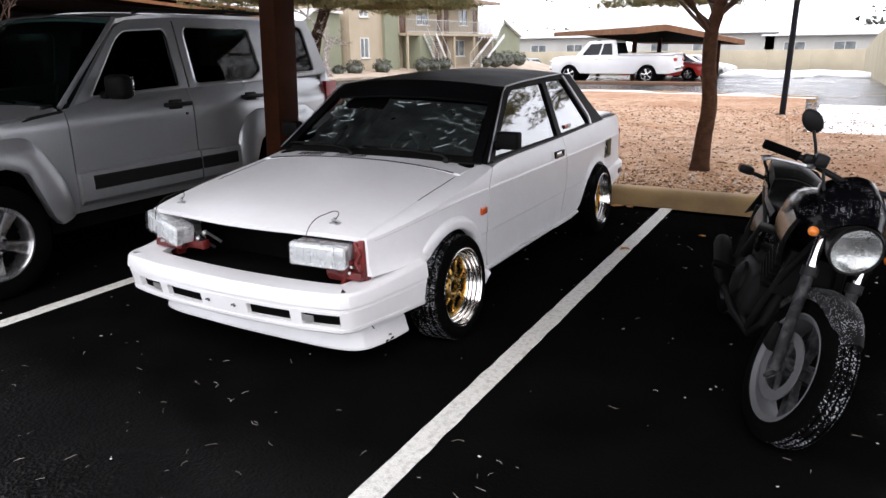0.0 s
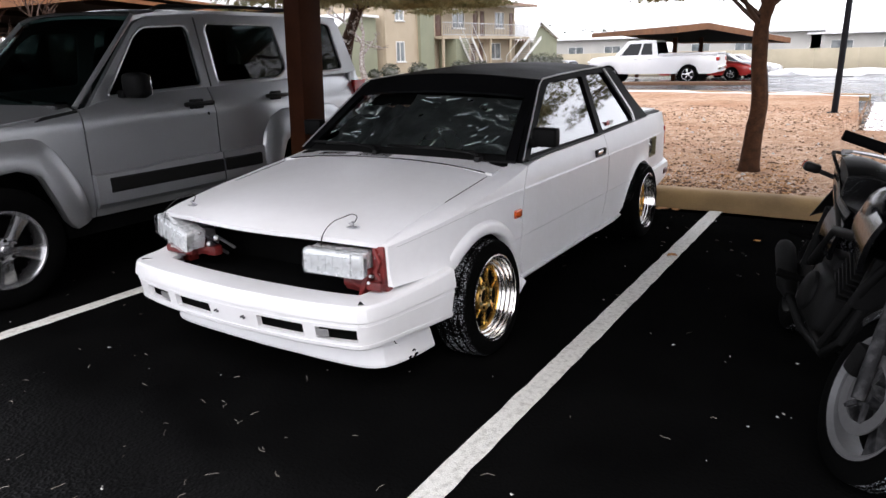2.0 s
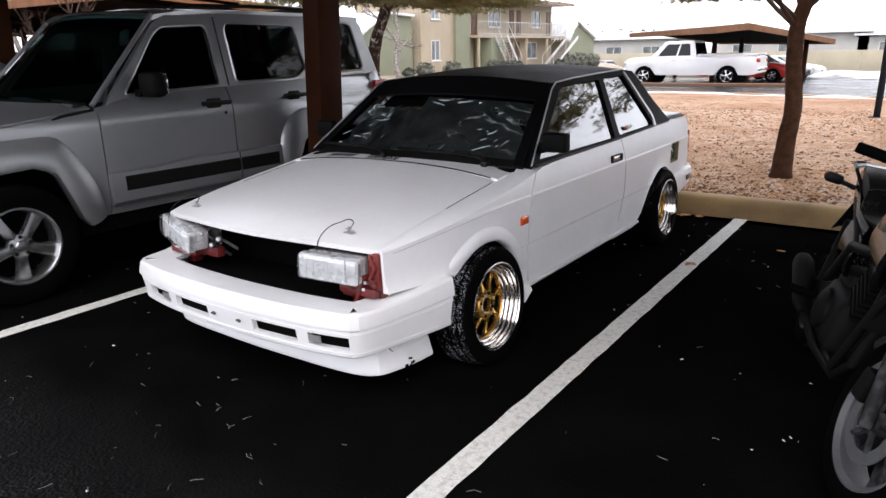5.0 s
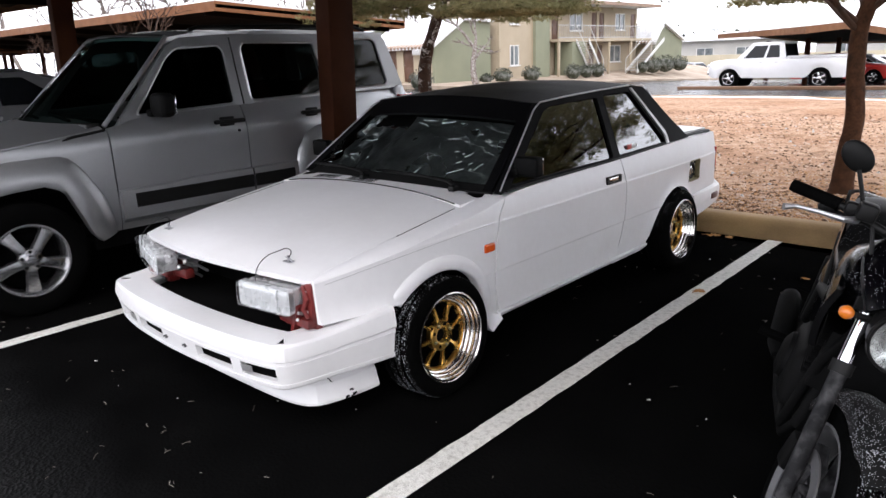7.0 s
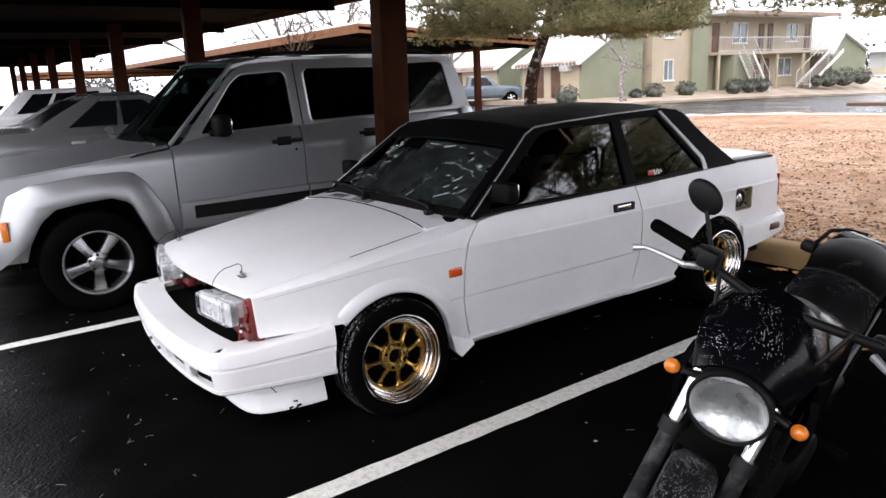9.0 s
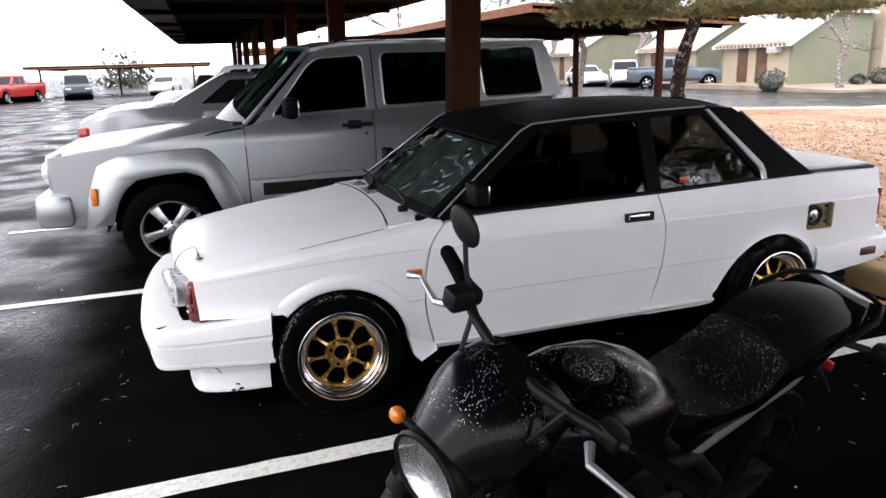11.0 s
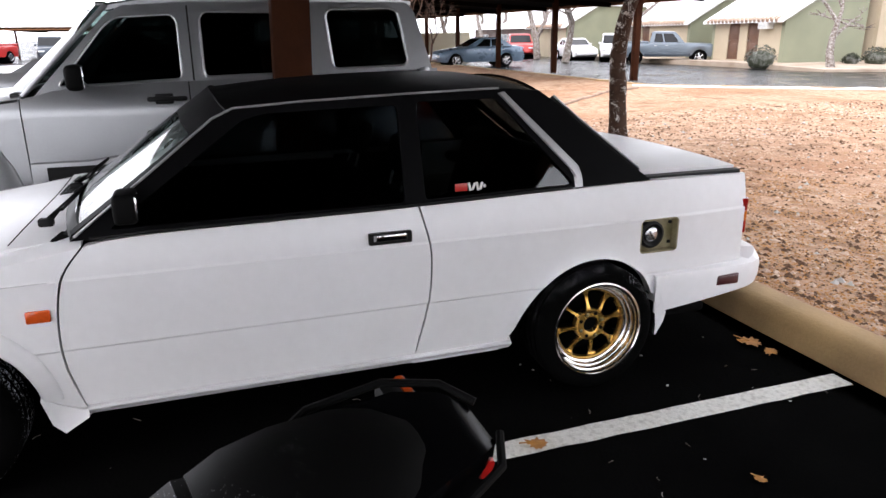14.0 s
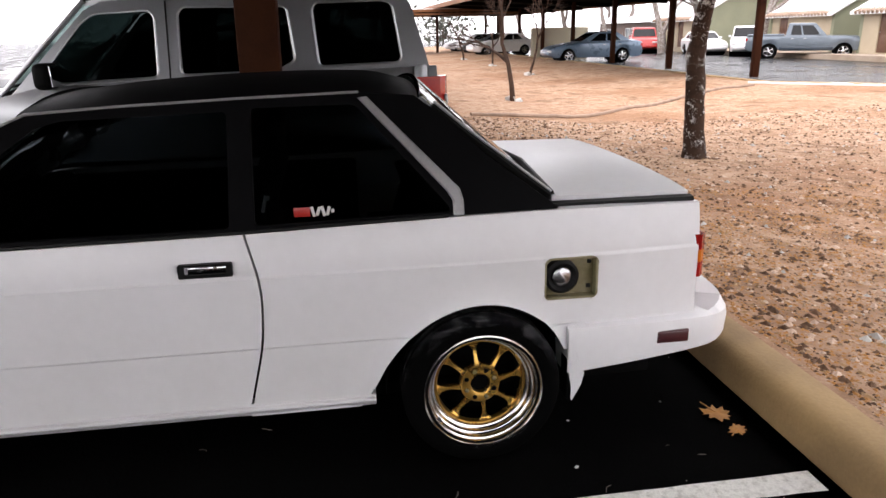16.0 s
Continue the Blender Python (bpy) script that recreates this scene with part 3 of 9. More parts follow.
tagged(part("ground", bm, ASPHALT), "black asphalt parking lot, dry under the roof and wet outside", "asphalt", kind="structure")


def dirt_material():
    """Sandy soil with damp reddish patches, crumbs and dark bits of litter."""
    m = material("reddish_dirt", (0.44, 0.292, 0.197), 0.95, var=0.38, scale=7.0, fine=70, bump=1.0, spec=0.12, second=(0.27, 0.155, 0.09))
    nt = m.node_tree
    b = nt.nodes["Principled BSDF"]
    tc = nt.nodes.new("ShaderNodeTexCoord")

    def stain(scale, detail, lo, hi, colour, weight):
        n = nt.nodes.new("ShaderNodeTexNoise")
        n.inputs["Scale"].default_value, n.inputs["Detail"].default_value = scale, detail
        nt.links.new(tc.outputs["Object"], n.inputs["Vector"])
        r = nt.nodes.new("ShaderNodeMapRange")
        for k, v in zip(("From Min", "From Max", "To Min", "To Max"), (lo, hi, 0.0, weight)):
            r.inputs[k].default_value = v
        nt.links.new(n.outputs["Fac"], r.inputs["Value"])
        mix = nt.nodes.new("ShaderNodeMix")
        mix.data_type = "RGBA"
        nt.links.new(b.inputs["Base Color"].links[0].from_socket, mix.inputs["A"])
        mix.inputs["B"].default_value = (*colour, 1)
        nt.links.new(r.outputs["Result"], mix.inputs["Factor"])
        nt.links.new(mix.outputs["Result"], b.inputs["Base Color"])

    stain(0.45, 5.0, 0.46, 0.64, (0.27, 0.135, 0.072), 0.75)
    stain(2.3, 6.0, 0.54, 0.66, (0.17, 0.092, 0.05), 0.7)
    stain(19.0, 4.0, 0.60, 0.68, (0.07, 0.038, 0.022), 0.85)
    stain(33.0, 3.0, 0.63, 0.70, (0.60, 0.47, 0.34), 0.8)
    return m


DIRT = dirt_material()


def dirt_z(x, y):
    far = island_far(x)
    v = (y - 3.8) / (far - 3.8)
    z = lerp_table([(3.8, 0.13), (4.6, 0.05), (6.2, -0.10), (8.5, -0.10), (11.5, 0.0)], y)
    edge = fall(far) + 0.09
    k = max(0.0, min(1.0, (y - (far - 3.5)) / 3.5))
    z = z * (1 - k) + edge * k
    n = noise.noise((x * 0.7, y * 0.7, 0)) * 0.05 + noise.noise((x * 3.1, y * 3.1, 4)) * 0.018
    return z + n * min(1.0, 6 * v, 6 * (1 - v))


bm = BM()
cols = [-80 + 4 * i for i in range(14)] + [-24 + 0.35 * i for i in range(75)] + [1.8]
sheet(bm, len(cols) - 1, 60, lambda u, v: (lambda x: (lambda y: Vector((x, y, dirt_z(x, y))))(3.8 + (island_far(x) - 3.8) * v))(cols[round(u * (len(cols) - 1))]))
sheet(bm, 24, 24, lambda u, v: (lambda x, y: Vector((x, y, dirt_z(x, y))))(1.801 + 12 * u, 3.8 + 5.9 * v))
tagged(part("dirt_bed", bm, DIRT), "bare reddish dirt bed with stones and leaf litter", "dirt", kind="structure")

# kerb between stalls and dirt, cast in lengths
kerb = thing("kerb", pose(0, 0, 0), "tan painted concrete kerb with rounded top", "kerb", kind="structure")
prof = [(3.60, -0.02), (3.603, 0.08), (3.609, 0.108), (3.622, 0.131), (3.642, 0.146), (3.668, 0.152), (3.76, 0.153), (3.785, 0.147), (3.80, 0.125), (3.80, -0.02)]
for k in range(30):
    x0 = 14.4 - 3.05 * k
    bm = BM()
    n = 6
    loft(bm, [[(x0 - 3.04 * i / n, y + 0.006 * noise.noise((x0 + i, y * 9, 1)), z) for y, z in prof] for i in range(n + 1)])
    part("kerb_length", bm, CONC, kerb)

# low kerb on the far side of the dirt
rim = thing("far_kerb", pose(0, 0, 0), "low concrete edging beyond the dirt bed", "kerb", kind="structure")
for (xa, ya), (xb, yb) in zip(ISLAND[:-1], ISLAND[1:]):
    d = Vector((xb - xa, yb - ya, 0))
    n = d.normalized()
    s = Vector((-n.y, n.x, 0)) * 0.12
    bm = BM()
    rings = []
    for x, y in ((xa, ya), (xb, yb)):
        p = Vector((x, y, fall(y)))
        rings.append([p - s + Vector((0, 0, -0.05)), p - s * 0.9 + Vector((0, 0, 0.12)), p + s * 0.9 + Vector((0, 0, 0.12)), p + s + Vector((0, 0, -0.05))])
    loft(bm, rings)
    part("edging_length", bm, CONC, rim)

# thin ridges of snow left along the far edging
for (xa, ya), (xb, yb) in zip(ISLAND[1:-1], ISLAND[2:]):
    bm = BM()
    n = 24
    pts, rs = [], []
    for i in range(n + 1):
        t = i / n
        x, y = xa + (xb - xa) * t, ya + (yb - ya) * t - 0.45 + 0.15 * noise.noise((xa + t * 6, 3, 1))
        pts.append((x, y, dirt_z(x, y) + 0.005))
        rs.append(0.015 + 0.06 * max(0.0, 0.3 + noise.noise((xa + t * 5, 9, 2))))
    tube(bm, pts, rs, 7)
    tagged(part("snow_ridge", bm, SNOW), "thin melting ridge of snow on the dirt", "snow", "snow ridges")

rng = random.Random(5)


def litter(name, n, area, size, mat, label, zfn, flat=0.35):
    vs, fs = [], []
    for _ in range(n):
        x, y = rng.uniform(area[0], area[1]), area[2] + (area[3] - area[2]) * rng.random() ** 1.3
        if x < 1.8 and y > island_far(x) - 0.2:
            continue
        s = size * (0.4 + 1.3 * rng.random() ** 2)
        a = rng.uniform(0, 6.28)
        c, d = math.cos(a), math.sin(a)
        z = zfn(x, y)
        base = len(vs)
        for px, py, pz in ((-1, -0.5, 0.05), (0.2, -0.7, 0.1), (1, -0.1, 0), (0.5, 0.7, 0.15), (-0.6, 0.6, 0), (0, 0, 1)):
            jx, jy = px * s * rng.uniform(0.6, 1.2), py * s * rng.uniform(0.5, 1.0)
            vs.append((x + jx * c - jy * d, y + jx * d + jy * c, z + pz * s * flat * 1.6))
        fs += [(base + i, base + (i + 1) % 5, base + 5) for i in range(5)]
    me = bpy.data.meshes.new(name)
    me.from_pydata(vs, [], fs)
    me.materials.append(mat)
    return tagged(new(name, me), label, name.replace("_", " "), kind="stuff")


litter("scattered_stones", 9000, (-9, 7, 3.9, 13), 0.012, STONE, "small brown stones scattered over the dirt", dirt_z, 0.5)
litter("leaf_litter", 9000, (-10, 6, 3.85, 13), 0.022, LEAF, "dry brown leaf litter over the dirt", dirt_z, 0.15)
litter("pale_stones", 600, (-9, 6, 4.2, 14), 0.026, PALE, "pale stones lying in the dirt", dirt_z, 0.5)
litter("tan_lumps", 7000, (-9, 6, 3.9, 14), 0.024, LUMP, "pale tan lumps of dry earth", dirt_z, 0.3)
litter("dark_clods", 14000, (-9, 6, 3.9, 15), 0.022, CLOD, "dark clods and wood chips in the dirt", dirt_z, 0.4)


litter("dry_leaf_litter", 22000, (-3.5, 1.6, 3.85, 7.5), 0.011, BROWNLEAF, "curled orange-brown leaf litter beside the kerb", dirt_z, 0.25)
litter("dark_twigs", 5000, (-3.5, 1.6, 3.85, 7.5), 0.010, CLOD, "dark twigs and seed husks beside the kerb", dirt_z, 0.4)


def line(x0, y0, x1, y1, w=0.105):
    d = Vector((x1 - x0, y1 - y0, 0))
    n = int(d.length / 0.04)
    s = Vector((-d.y, d.x, 0)).normalized()
    bm = BM()
    rows = []
    for i in range(n + 1):
        p = Vector((x0, y0, 0.004)) + d * i / n
        a, b = w / 2 + 0.006 * noise.noise((i * 0.31, x0, 3)), w / 2 + 0.006 * noise.noise((i * 0.29, x0, 8))
        rows.append((bm.verts.new(p - s * a), bm.verts.new(p + s * b)))
    for a, b in zip(rows[:-1], rows[1:]):
        bm.faces.new((a[0], b[0], b[1], a[1]))
    return tagged(part("stall_line", bm, STRIPE), "worn white painted stall line on black asphalt", "painted line", "stall lines", "structure")


line(1.125, -2.5, 1.083, 3.53)
line(-1.635, -2.5, -1.635, 3.5)
for k in range(1, 9):
    line(-1.635 - 2.735 * k, -2.5, -1.635 - 2.735 * k, 3.5)
line(3.83, -2.5, 3.82, 3.5)

# low kerbed strip before the far carport
strip = thing("kerbed_strip", pose(-6.6, 28.6, fall(28.6), 0, 0, 3), "low brown earth strip before the white pickup", "kerb", kind="structure")
bm = BM()
box(bm, (0, 0, 0.0), (8.2, 0.7, 0.22), 0.03)
part("kerb_length", bm, CLOD, strip)

# ---- carports ----


def carport(x0, x1, y0, y1, z, posts, label, along="x", lean=0.0, post=(0.23, 0.29), drop=0.26, foot=0.0, slope=0.0, name="carport", tilt=0.0):
    """Flat roof on a row of posts; slope lifts the roof towards -x."""
    ob = thing(name, pose(0, 0, 0), label, "carport", "carports")

    def top(x, y, dz):
        return Vector((x, y, z + slope * (x1 - x) + tilt * (y1 - y) + dz))

    for px, py in posts:
        bm = BM()
        h = z + slope * (x1 - px) + tilt * (y1 - py)
        box(bm, (0, 0, h / 2 - foot / 2 + foot), (post[0], post[1], h - foot + 0.02), 0.012)
        part("post", bm, POSTPAINT, ob, m=pose(px, py, 0, -lean * 0.7, lean, 0))
    bm = BM()
    nx = max(2, int((x1 - x0) / 0.6))
    ribs = []
    for i in range(nx + 1):
        x = x0 + (x1 - x0) * i / nx
        dz = 0.02 if i % 2 else 0.05
        ribs.append([top(x, y0 + 0.04, dz + 0.10), top(x, y1 - 0.04, dz + 0.10), top(x, y1 - 0.04, dz), top(x, y0 + 0.04, dz)])
    loft(bm, ribs)
    part("roof_deck", bm, DECK, ob)
    for y, dy in ((y0, 0.04), (y1, -0.04)):
        bm = BM()
        loft(bm, [[top(x, y, -0.08), top(x, y + dy, -0.08), top(x, y + dy, drop - 0.06), top(x, y, drop - 0.06)] for x in (x0, x1)])
        part("fascia", bm, FASCIA, ob)
    for x, dx in ((x0, 0.04), (x1, -0.04)):
        bm = BM()
        loft(bm, [[top(x, y, -0.08), top(x + dx, y, -0.08), top(x + dx, y, drop - 0.06), top(x, y, drop - 0.06)] for y in (y0 + 0.04, y1 - 0.04)])
        part("fascia", bm, FASCIA, ob)
    for px, py in posts:
        bm = BM()
        if along == "x":
            loft(bm, [[top(px - 0.06, y, -0.16), top(px + 0.06, y, -0.16), top(px + 0.06, y, 0.02), top(px - 0.06, y, 0.02)] for y in (y0 + 0.1, y1 - 0.1)])
        else:
            loft(bm, [[top(x, py - 0.06, -0.16), top(x, py + 0.06, -0.16), top(x, py + 0.06, 0.02), top(x, py - 0.06, 0.02)] for x in (x0 + 0.1, x1 - 0.1)])
        part("beam", bm, DECK, ob)
    bm = BM()
    loft(bm, [[top(x, y0 + 0.02, drop - 0.06), top(x, y1 - 0.02, drop - 0.06), top(x, y1 - 0.06, drop + 0.0), top(x, y0 + 0.06, drop + 0.0)] for x in (x0 + 0.02, x1 - 0.02)])
    part("snow_cover", bm, SNOWROOF, ob, "thin snow lying on the roof")
    return ob


near = carport(-46, 9.3, -1.6, 3.95, 2.543, [(3.69 - 5.47 * k, 1.525) for k in range(-1, 9)], "brown steel carport on square posts over the parked cars", lean=1.4, slope=0.017, post=(0.165, 0.25))
bm = BM()
loft(bm, [[Vector((x, y, 2.543 + 0.017 * (9.3 - x) + dz)) for y, dz in ((-1.55, -0.05), (-0.9, -0.08), (-0.9, -0.04), (-1.55, -0.01))] for x in (-45.9, 9.2)])
part("soffit", bm, POSTPAINT, near, "brown soffit along the eave")
carport(-62, -16.6, 9.35, 17.2, 2.66, [(-17.4 - 5.8 * k, 14.6) for k in range(8)], "brown carport across the dirt bed with slender posts", post=(0.2, 0.2), slope=0.006, tilt=0.06)


def ridged_carport(A, D, C, ridge, rise, posts, label, drop=0.27):
    """Low ridged roof over a slanted plan: A the near corner, A-D one eave, A-C the gable side."""
    ob = thing("carport", pose(0, 0, 0), label, "carport", "carports")
    A, D, C = Vector(A), Vector(D), Vector(C)
    B = A.lerp(C, ridge) + Vector((0, 0, rise))
    E, F = B + D - A, C + D - A
    low = Vector((0, 0, -drop))
    for x, y in posts:
        bm = BM()
        box(bm, (0, 0, 0.70), (0.2, 0.2, 2.3), 0.012)
        part("post", bm, POSTPAINT, ob, m=pose(x, y, -0.1))
    bm = BM()
    mid = (A + F) / 2
    for quad in ((A, B, E, D), (B, C, F, E)):
        q0, q1, q2, q3 = [q.lerp(mid, 0.006) for q in quad]
        vs = [bm.verts.new(q + Vector((0, 0, dz))) for dz in (-0.03, -0.15) for q in (q0, q1, q2, q3)]
        for k in range(4):
            bm.faces.new((vs[k], vs[(k + 1) % 4], vs[4 + (k + 1) % 4], vs[4 + k]))
        bm.faces.new(vs[:4])
        bm.faces.new(vs[4:])
    part("roof_deck", bm, DECK, ob)
    for pts in ((D, A), (A, B, C), (C, F), (F, E, D)):
        bm = BM()
        rings = []
        for q in pts:
            inn = (mid - q)
            inn.z = 0
            inn = inn.normalized() * 0.05
            rings.append([q, q + inn, q + inn + low, q + low])
        loft(bm, rings)
        part("fascia", bm, FASCIA, ob)
    up = Vector((0, 0, 0.03))
    bm = BM()
    for q0, q1, q2, q3 in ((A, B, E, D), (B, C, F, E)):
        c = (q0 + q1 + q2 + q3) / 4
        loft(bm, [[q.lerp(c, 0.02) + up * k for q in (q0, q1, q2, q3)] for k in (0, 1)])
    part("snow_cover", bm, SNOWROOF, ob, "thin snow lying on the roof")
    return ob


ridged_carport((-5.49, 27.5, 2.14), (-15.54, 44.75, 2.29), (-2.61, 40.0, 1.60), 0.23, 0.28, [(-7.27, 34.5), (-6.67, 37.5), (-3.74, 38.5), (-11.6, 42.5)], "brown low-ridged carport beside the far driveway")
carport(-58, -52, 3.0, 16, 2.9, [(-55, 5.0), (-55, 10.0), (-55, 15.0)], "brown carport at the far end of the lot", along="y", post=(0.2, 0.2), drop=0.4)

# ---- buildings ----


def wall(parent, name, a, b, z0, z1, holes, mat, thick=0.22, label=""):
    """Upright wall from a to b with openings (s0, z0, s1, z1), s along the wall."""
    a, b = Vector((*a, 0)), Vector((*b, 0))
    d = (b - a).normalized()
    n = Vector((d.y, -d.x, 0))
    bm = BM()
    L = (b - a).length
    rings = [[(s0, h0), (s1, h0), (s1, h1), (s0, h1)] for s0, h0, s1, h1 in holes]
    plate(bm, [(0, z0), (L, z0), (L, z1), (0, z1)], rings, lambda s, z: a + d * s + Vector((0, 0, z)), -n * thick)
    return part(name, bm, mat, parent, label), a, d, n


def window_in(parent, a, d, n, s0, z0, s1, z1):
    bm = BM()
    m = Matrix(((d.x, n.x, 0, a.x), (d.y, n.y, 0, a.y), (0, 0, 1, 0), (0, 0, 0, 1)))
    w, h = s1 - s0, z1 - z0
    for c, s in (((s0 + 0.03, -0.03, (z0 + z1) / 2), (0.06, 0.1, h)), ((s1 - 0.03, -0.03, (z0 + z1) / 2), (0.06, 0.1, h)), (((s0 + s1) / 2, -0.03, z0 + 0.03), (w, 0.1, 0.06)), (((s0 + s1) / 2, -0.03, z1 - 0.03), (w, 0.1, 0.06)), (((s0 + s1) / 2, -0.04, (z0 + z1) / 2), (0.05, 0.08, h))):
        box(bm, c, s, 0.0, m)
    win = part("window", bm, WHITEFRAME, parent)
    for k in (0, 1):
        bm = BM()
        box(bm, (s0 + w * (0.25 + 0.5 * k), -0.06, (z0 + z1) / 2), (w / 2 - 0.07, 0.012, h - 0.1), 0.0, m)
        part("pane", bm, FARGLASS, win)
    bm = BM()
    box(bm, ((s0 + s1) / 2, 0.02, z0 - 0.03), (w + 0.12, 0.16, 0.06), 0.01, m)
    part("sill", bm, WHITEFRAME, win)
    return win


def door_in(parent, a, d, n, s0, z0, s1, z1):
    m = Matrix(((d.x, n.x, 0, a.x), (d.y, n.y, 0, a.y), (0, 0, 1, 0), (0, 0, 0, 1)))
    bm = BM()
    box(bm, ((s0 + s1) / 2, -0.08, (z0 + z1) / 2), (s1 - s0 - 0.02, 0.05, z1 - z0 - 0.02), 0.008, m)
    for k in range(2):
        box(bm, ((s0 + s1) / 2, -0.05, z0 + (z1 - z0) * (0.28 + 0.44 * k)), ((s1 - s0) * 0.6, 0.03, (z1 - z0) * 0.33), 0.01, m)
    ob = part("door", bm, BROWNDOOR, parent)
    bm = BM()
    box(bm, (s0 + 0.1, -0.02, z0 + 1.0), (0.05, 0.08, 0.05), 0.01, m)
    part("handle", bm, STEEL, ob)


def two_storey(x, y0, y1):
    """Balcony block whose long front faces +x."""
    zb = 0.0
    ob = thing("apartment_building", pose(0, 0, 0), "two-storey beige apartment building with balcony, outside stairs and snowy roof", "building")
    L = y1 - y0
    wins = [(0.1, zb + 0.7, 0.9, zb + 1.98), (9.6, zb + 0.65, 11.5, zb + 1.95), (0.1, zb + 3.12, 1.0, zb + 4.4), (3.7, zb + 3.05, 5.5, zb + 4.45), (10.5, zb + 3.12, 12.1, zb + 4.4)]
    doors = [(6.5, zb + 0.02, 7.3, zb + 1.98), (7.8, zb + 0.02, 8.55, zb + 1.98), (1.35, zb + 2.44, 2.2, zb + 4.4), (6.85, zb + 2.44, 7.6, zb + 4.4), (8.0, zb + 2.44, 8.75, zb + 4.4), (13.1, zb + 2.44, 13.9, zb + 4.4)]
    holes = wins + doors
    w, a, d, n = wall(ob, "wall", (x, y0), (x, y1), zb - 0.3, zb + 5.0, holes, BEIGE)
    for h in wins:
        window_in(ob, a, d, n, *h)
    for h in doors:
        door_in(ob, a, d, n, *h)
    wall(ob, "wall", (x - 9, y0), (x - 0.23, y0), zb - 0.3, zb + 5.0, [], BEIGE)
    wall(ob, "wall", (x - 0.23, y1), (x - 9, y1), zb - 0.3, zb + 5.0, [], GREEN)
    wall(ob, "wall", (x - 9, y1), (x - 9, y0), zb - 0.3, zb + 5.0, [], BEIGE)
    bm = BM()
    box(bm, (x + 0.75, (y0 + y1) / 2, zb + 2.33), (1.5, L, 0.18), 0.01)
    bal = part("balcony", bm, BEIGE, ob)
    for z in (2.52, 3.35):
        bm = BM()
        box(bm, (x + 1.47, (y0 + y1) / 2, zb + z), (0.05, L, 0.05), 0.0)
        part("rail", bm, TRIM, bal)
    for k in range(int(L / 0.26)):
        bm = BM()
        box(bm, (x + 1.47, y0 + 0.13 + 0.26 * k, zb + 2.93), (0.02, 0.02, 0.82), 0.0)
        part("baluster", bm, TRIM, bal)
    for k in range(5):
        bm = BM()
        box(bm, (x + 1.4, y0 + 0.15 + (L - 0.3) * k / 4, zb + 1.0), (0.16, 0.16, 2.6), 0.01)
        part("column", bm, BEIGE, ob)
    bm = BM()
    loft(bm, [[(x + 2.0, y, zb + 5.0), (x - 4.5, y, zb + 6.1), (x - 9.6, y, zb + 5.0), (x - 9.6, y, zb + 4.86), (x + 2.0, y, zb + 4.82)] for y in (y0 - 0.1, y1 + 0.15)])
    part("roof", bm, SNOWROOF, ob, "snow-covered roof")
    bm = BM()
    box(bm, (x + 2.02, (y0 + y1) / 2, zb + 4.9), (0.06, L + 0.3, 0.24), 0.0)
    part("fascia", bm, TILE, ob)
    # outside stairs along the front
    bm = BM()
    box(bm, (x + 0.85, y0 + 2.5, zb + 1.08), (1.5, 1.8, 2.3), 0.02)
    part("store_room", bm, GREEN, ob)
    for ys, sg, run in ((y1 - 0.5, 1, 0.32), (y0 + 1.9, -1, 0.15)):
        n_st, rise = 14, 2.4 / 14
        st = None
        bm = BM()
        for side in (0.0, 1.0):
            p = [(x + 1.7 + side, ys, zb + 2.42), (x + 1.7 + side, ys + sg * -n_st * run, zb), (x + 1.7 + side, ys + sg * -n_st * run, zb - 0.25), (x + 1.7 + side, ys, zb + 2.15)]
            loft(bm, [[Vector(q) + Vector((o, 0, 0)) for q in p] for o in (0, 0.06)])
        st = part("stair", bm, WHITEFRAME, ob)
        for k in range(n_st):
            bm = BM()
            box(bm, (x + 2.23, ys - sg * run * (k + 0.5), zb + 2.4 - rise * (k + 1)), (1.0, run, 0.05), 0.0)
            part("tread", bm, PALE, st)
        for side in (0.0, 1.0):
            bm = BM()
            tube(bm, [(x + 1.73 + side, ys, zb + 3.3), (x + 1.73 + side, ys - sg * n_st * run, zb + 0.9), (x + 1.73 + side, ys - sg * n_st * run, zb)], 0.025, 6)
            part("handrail", bm, WHITEFRAME, st)
    return ob


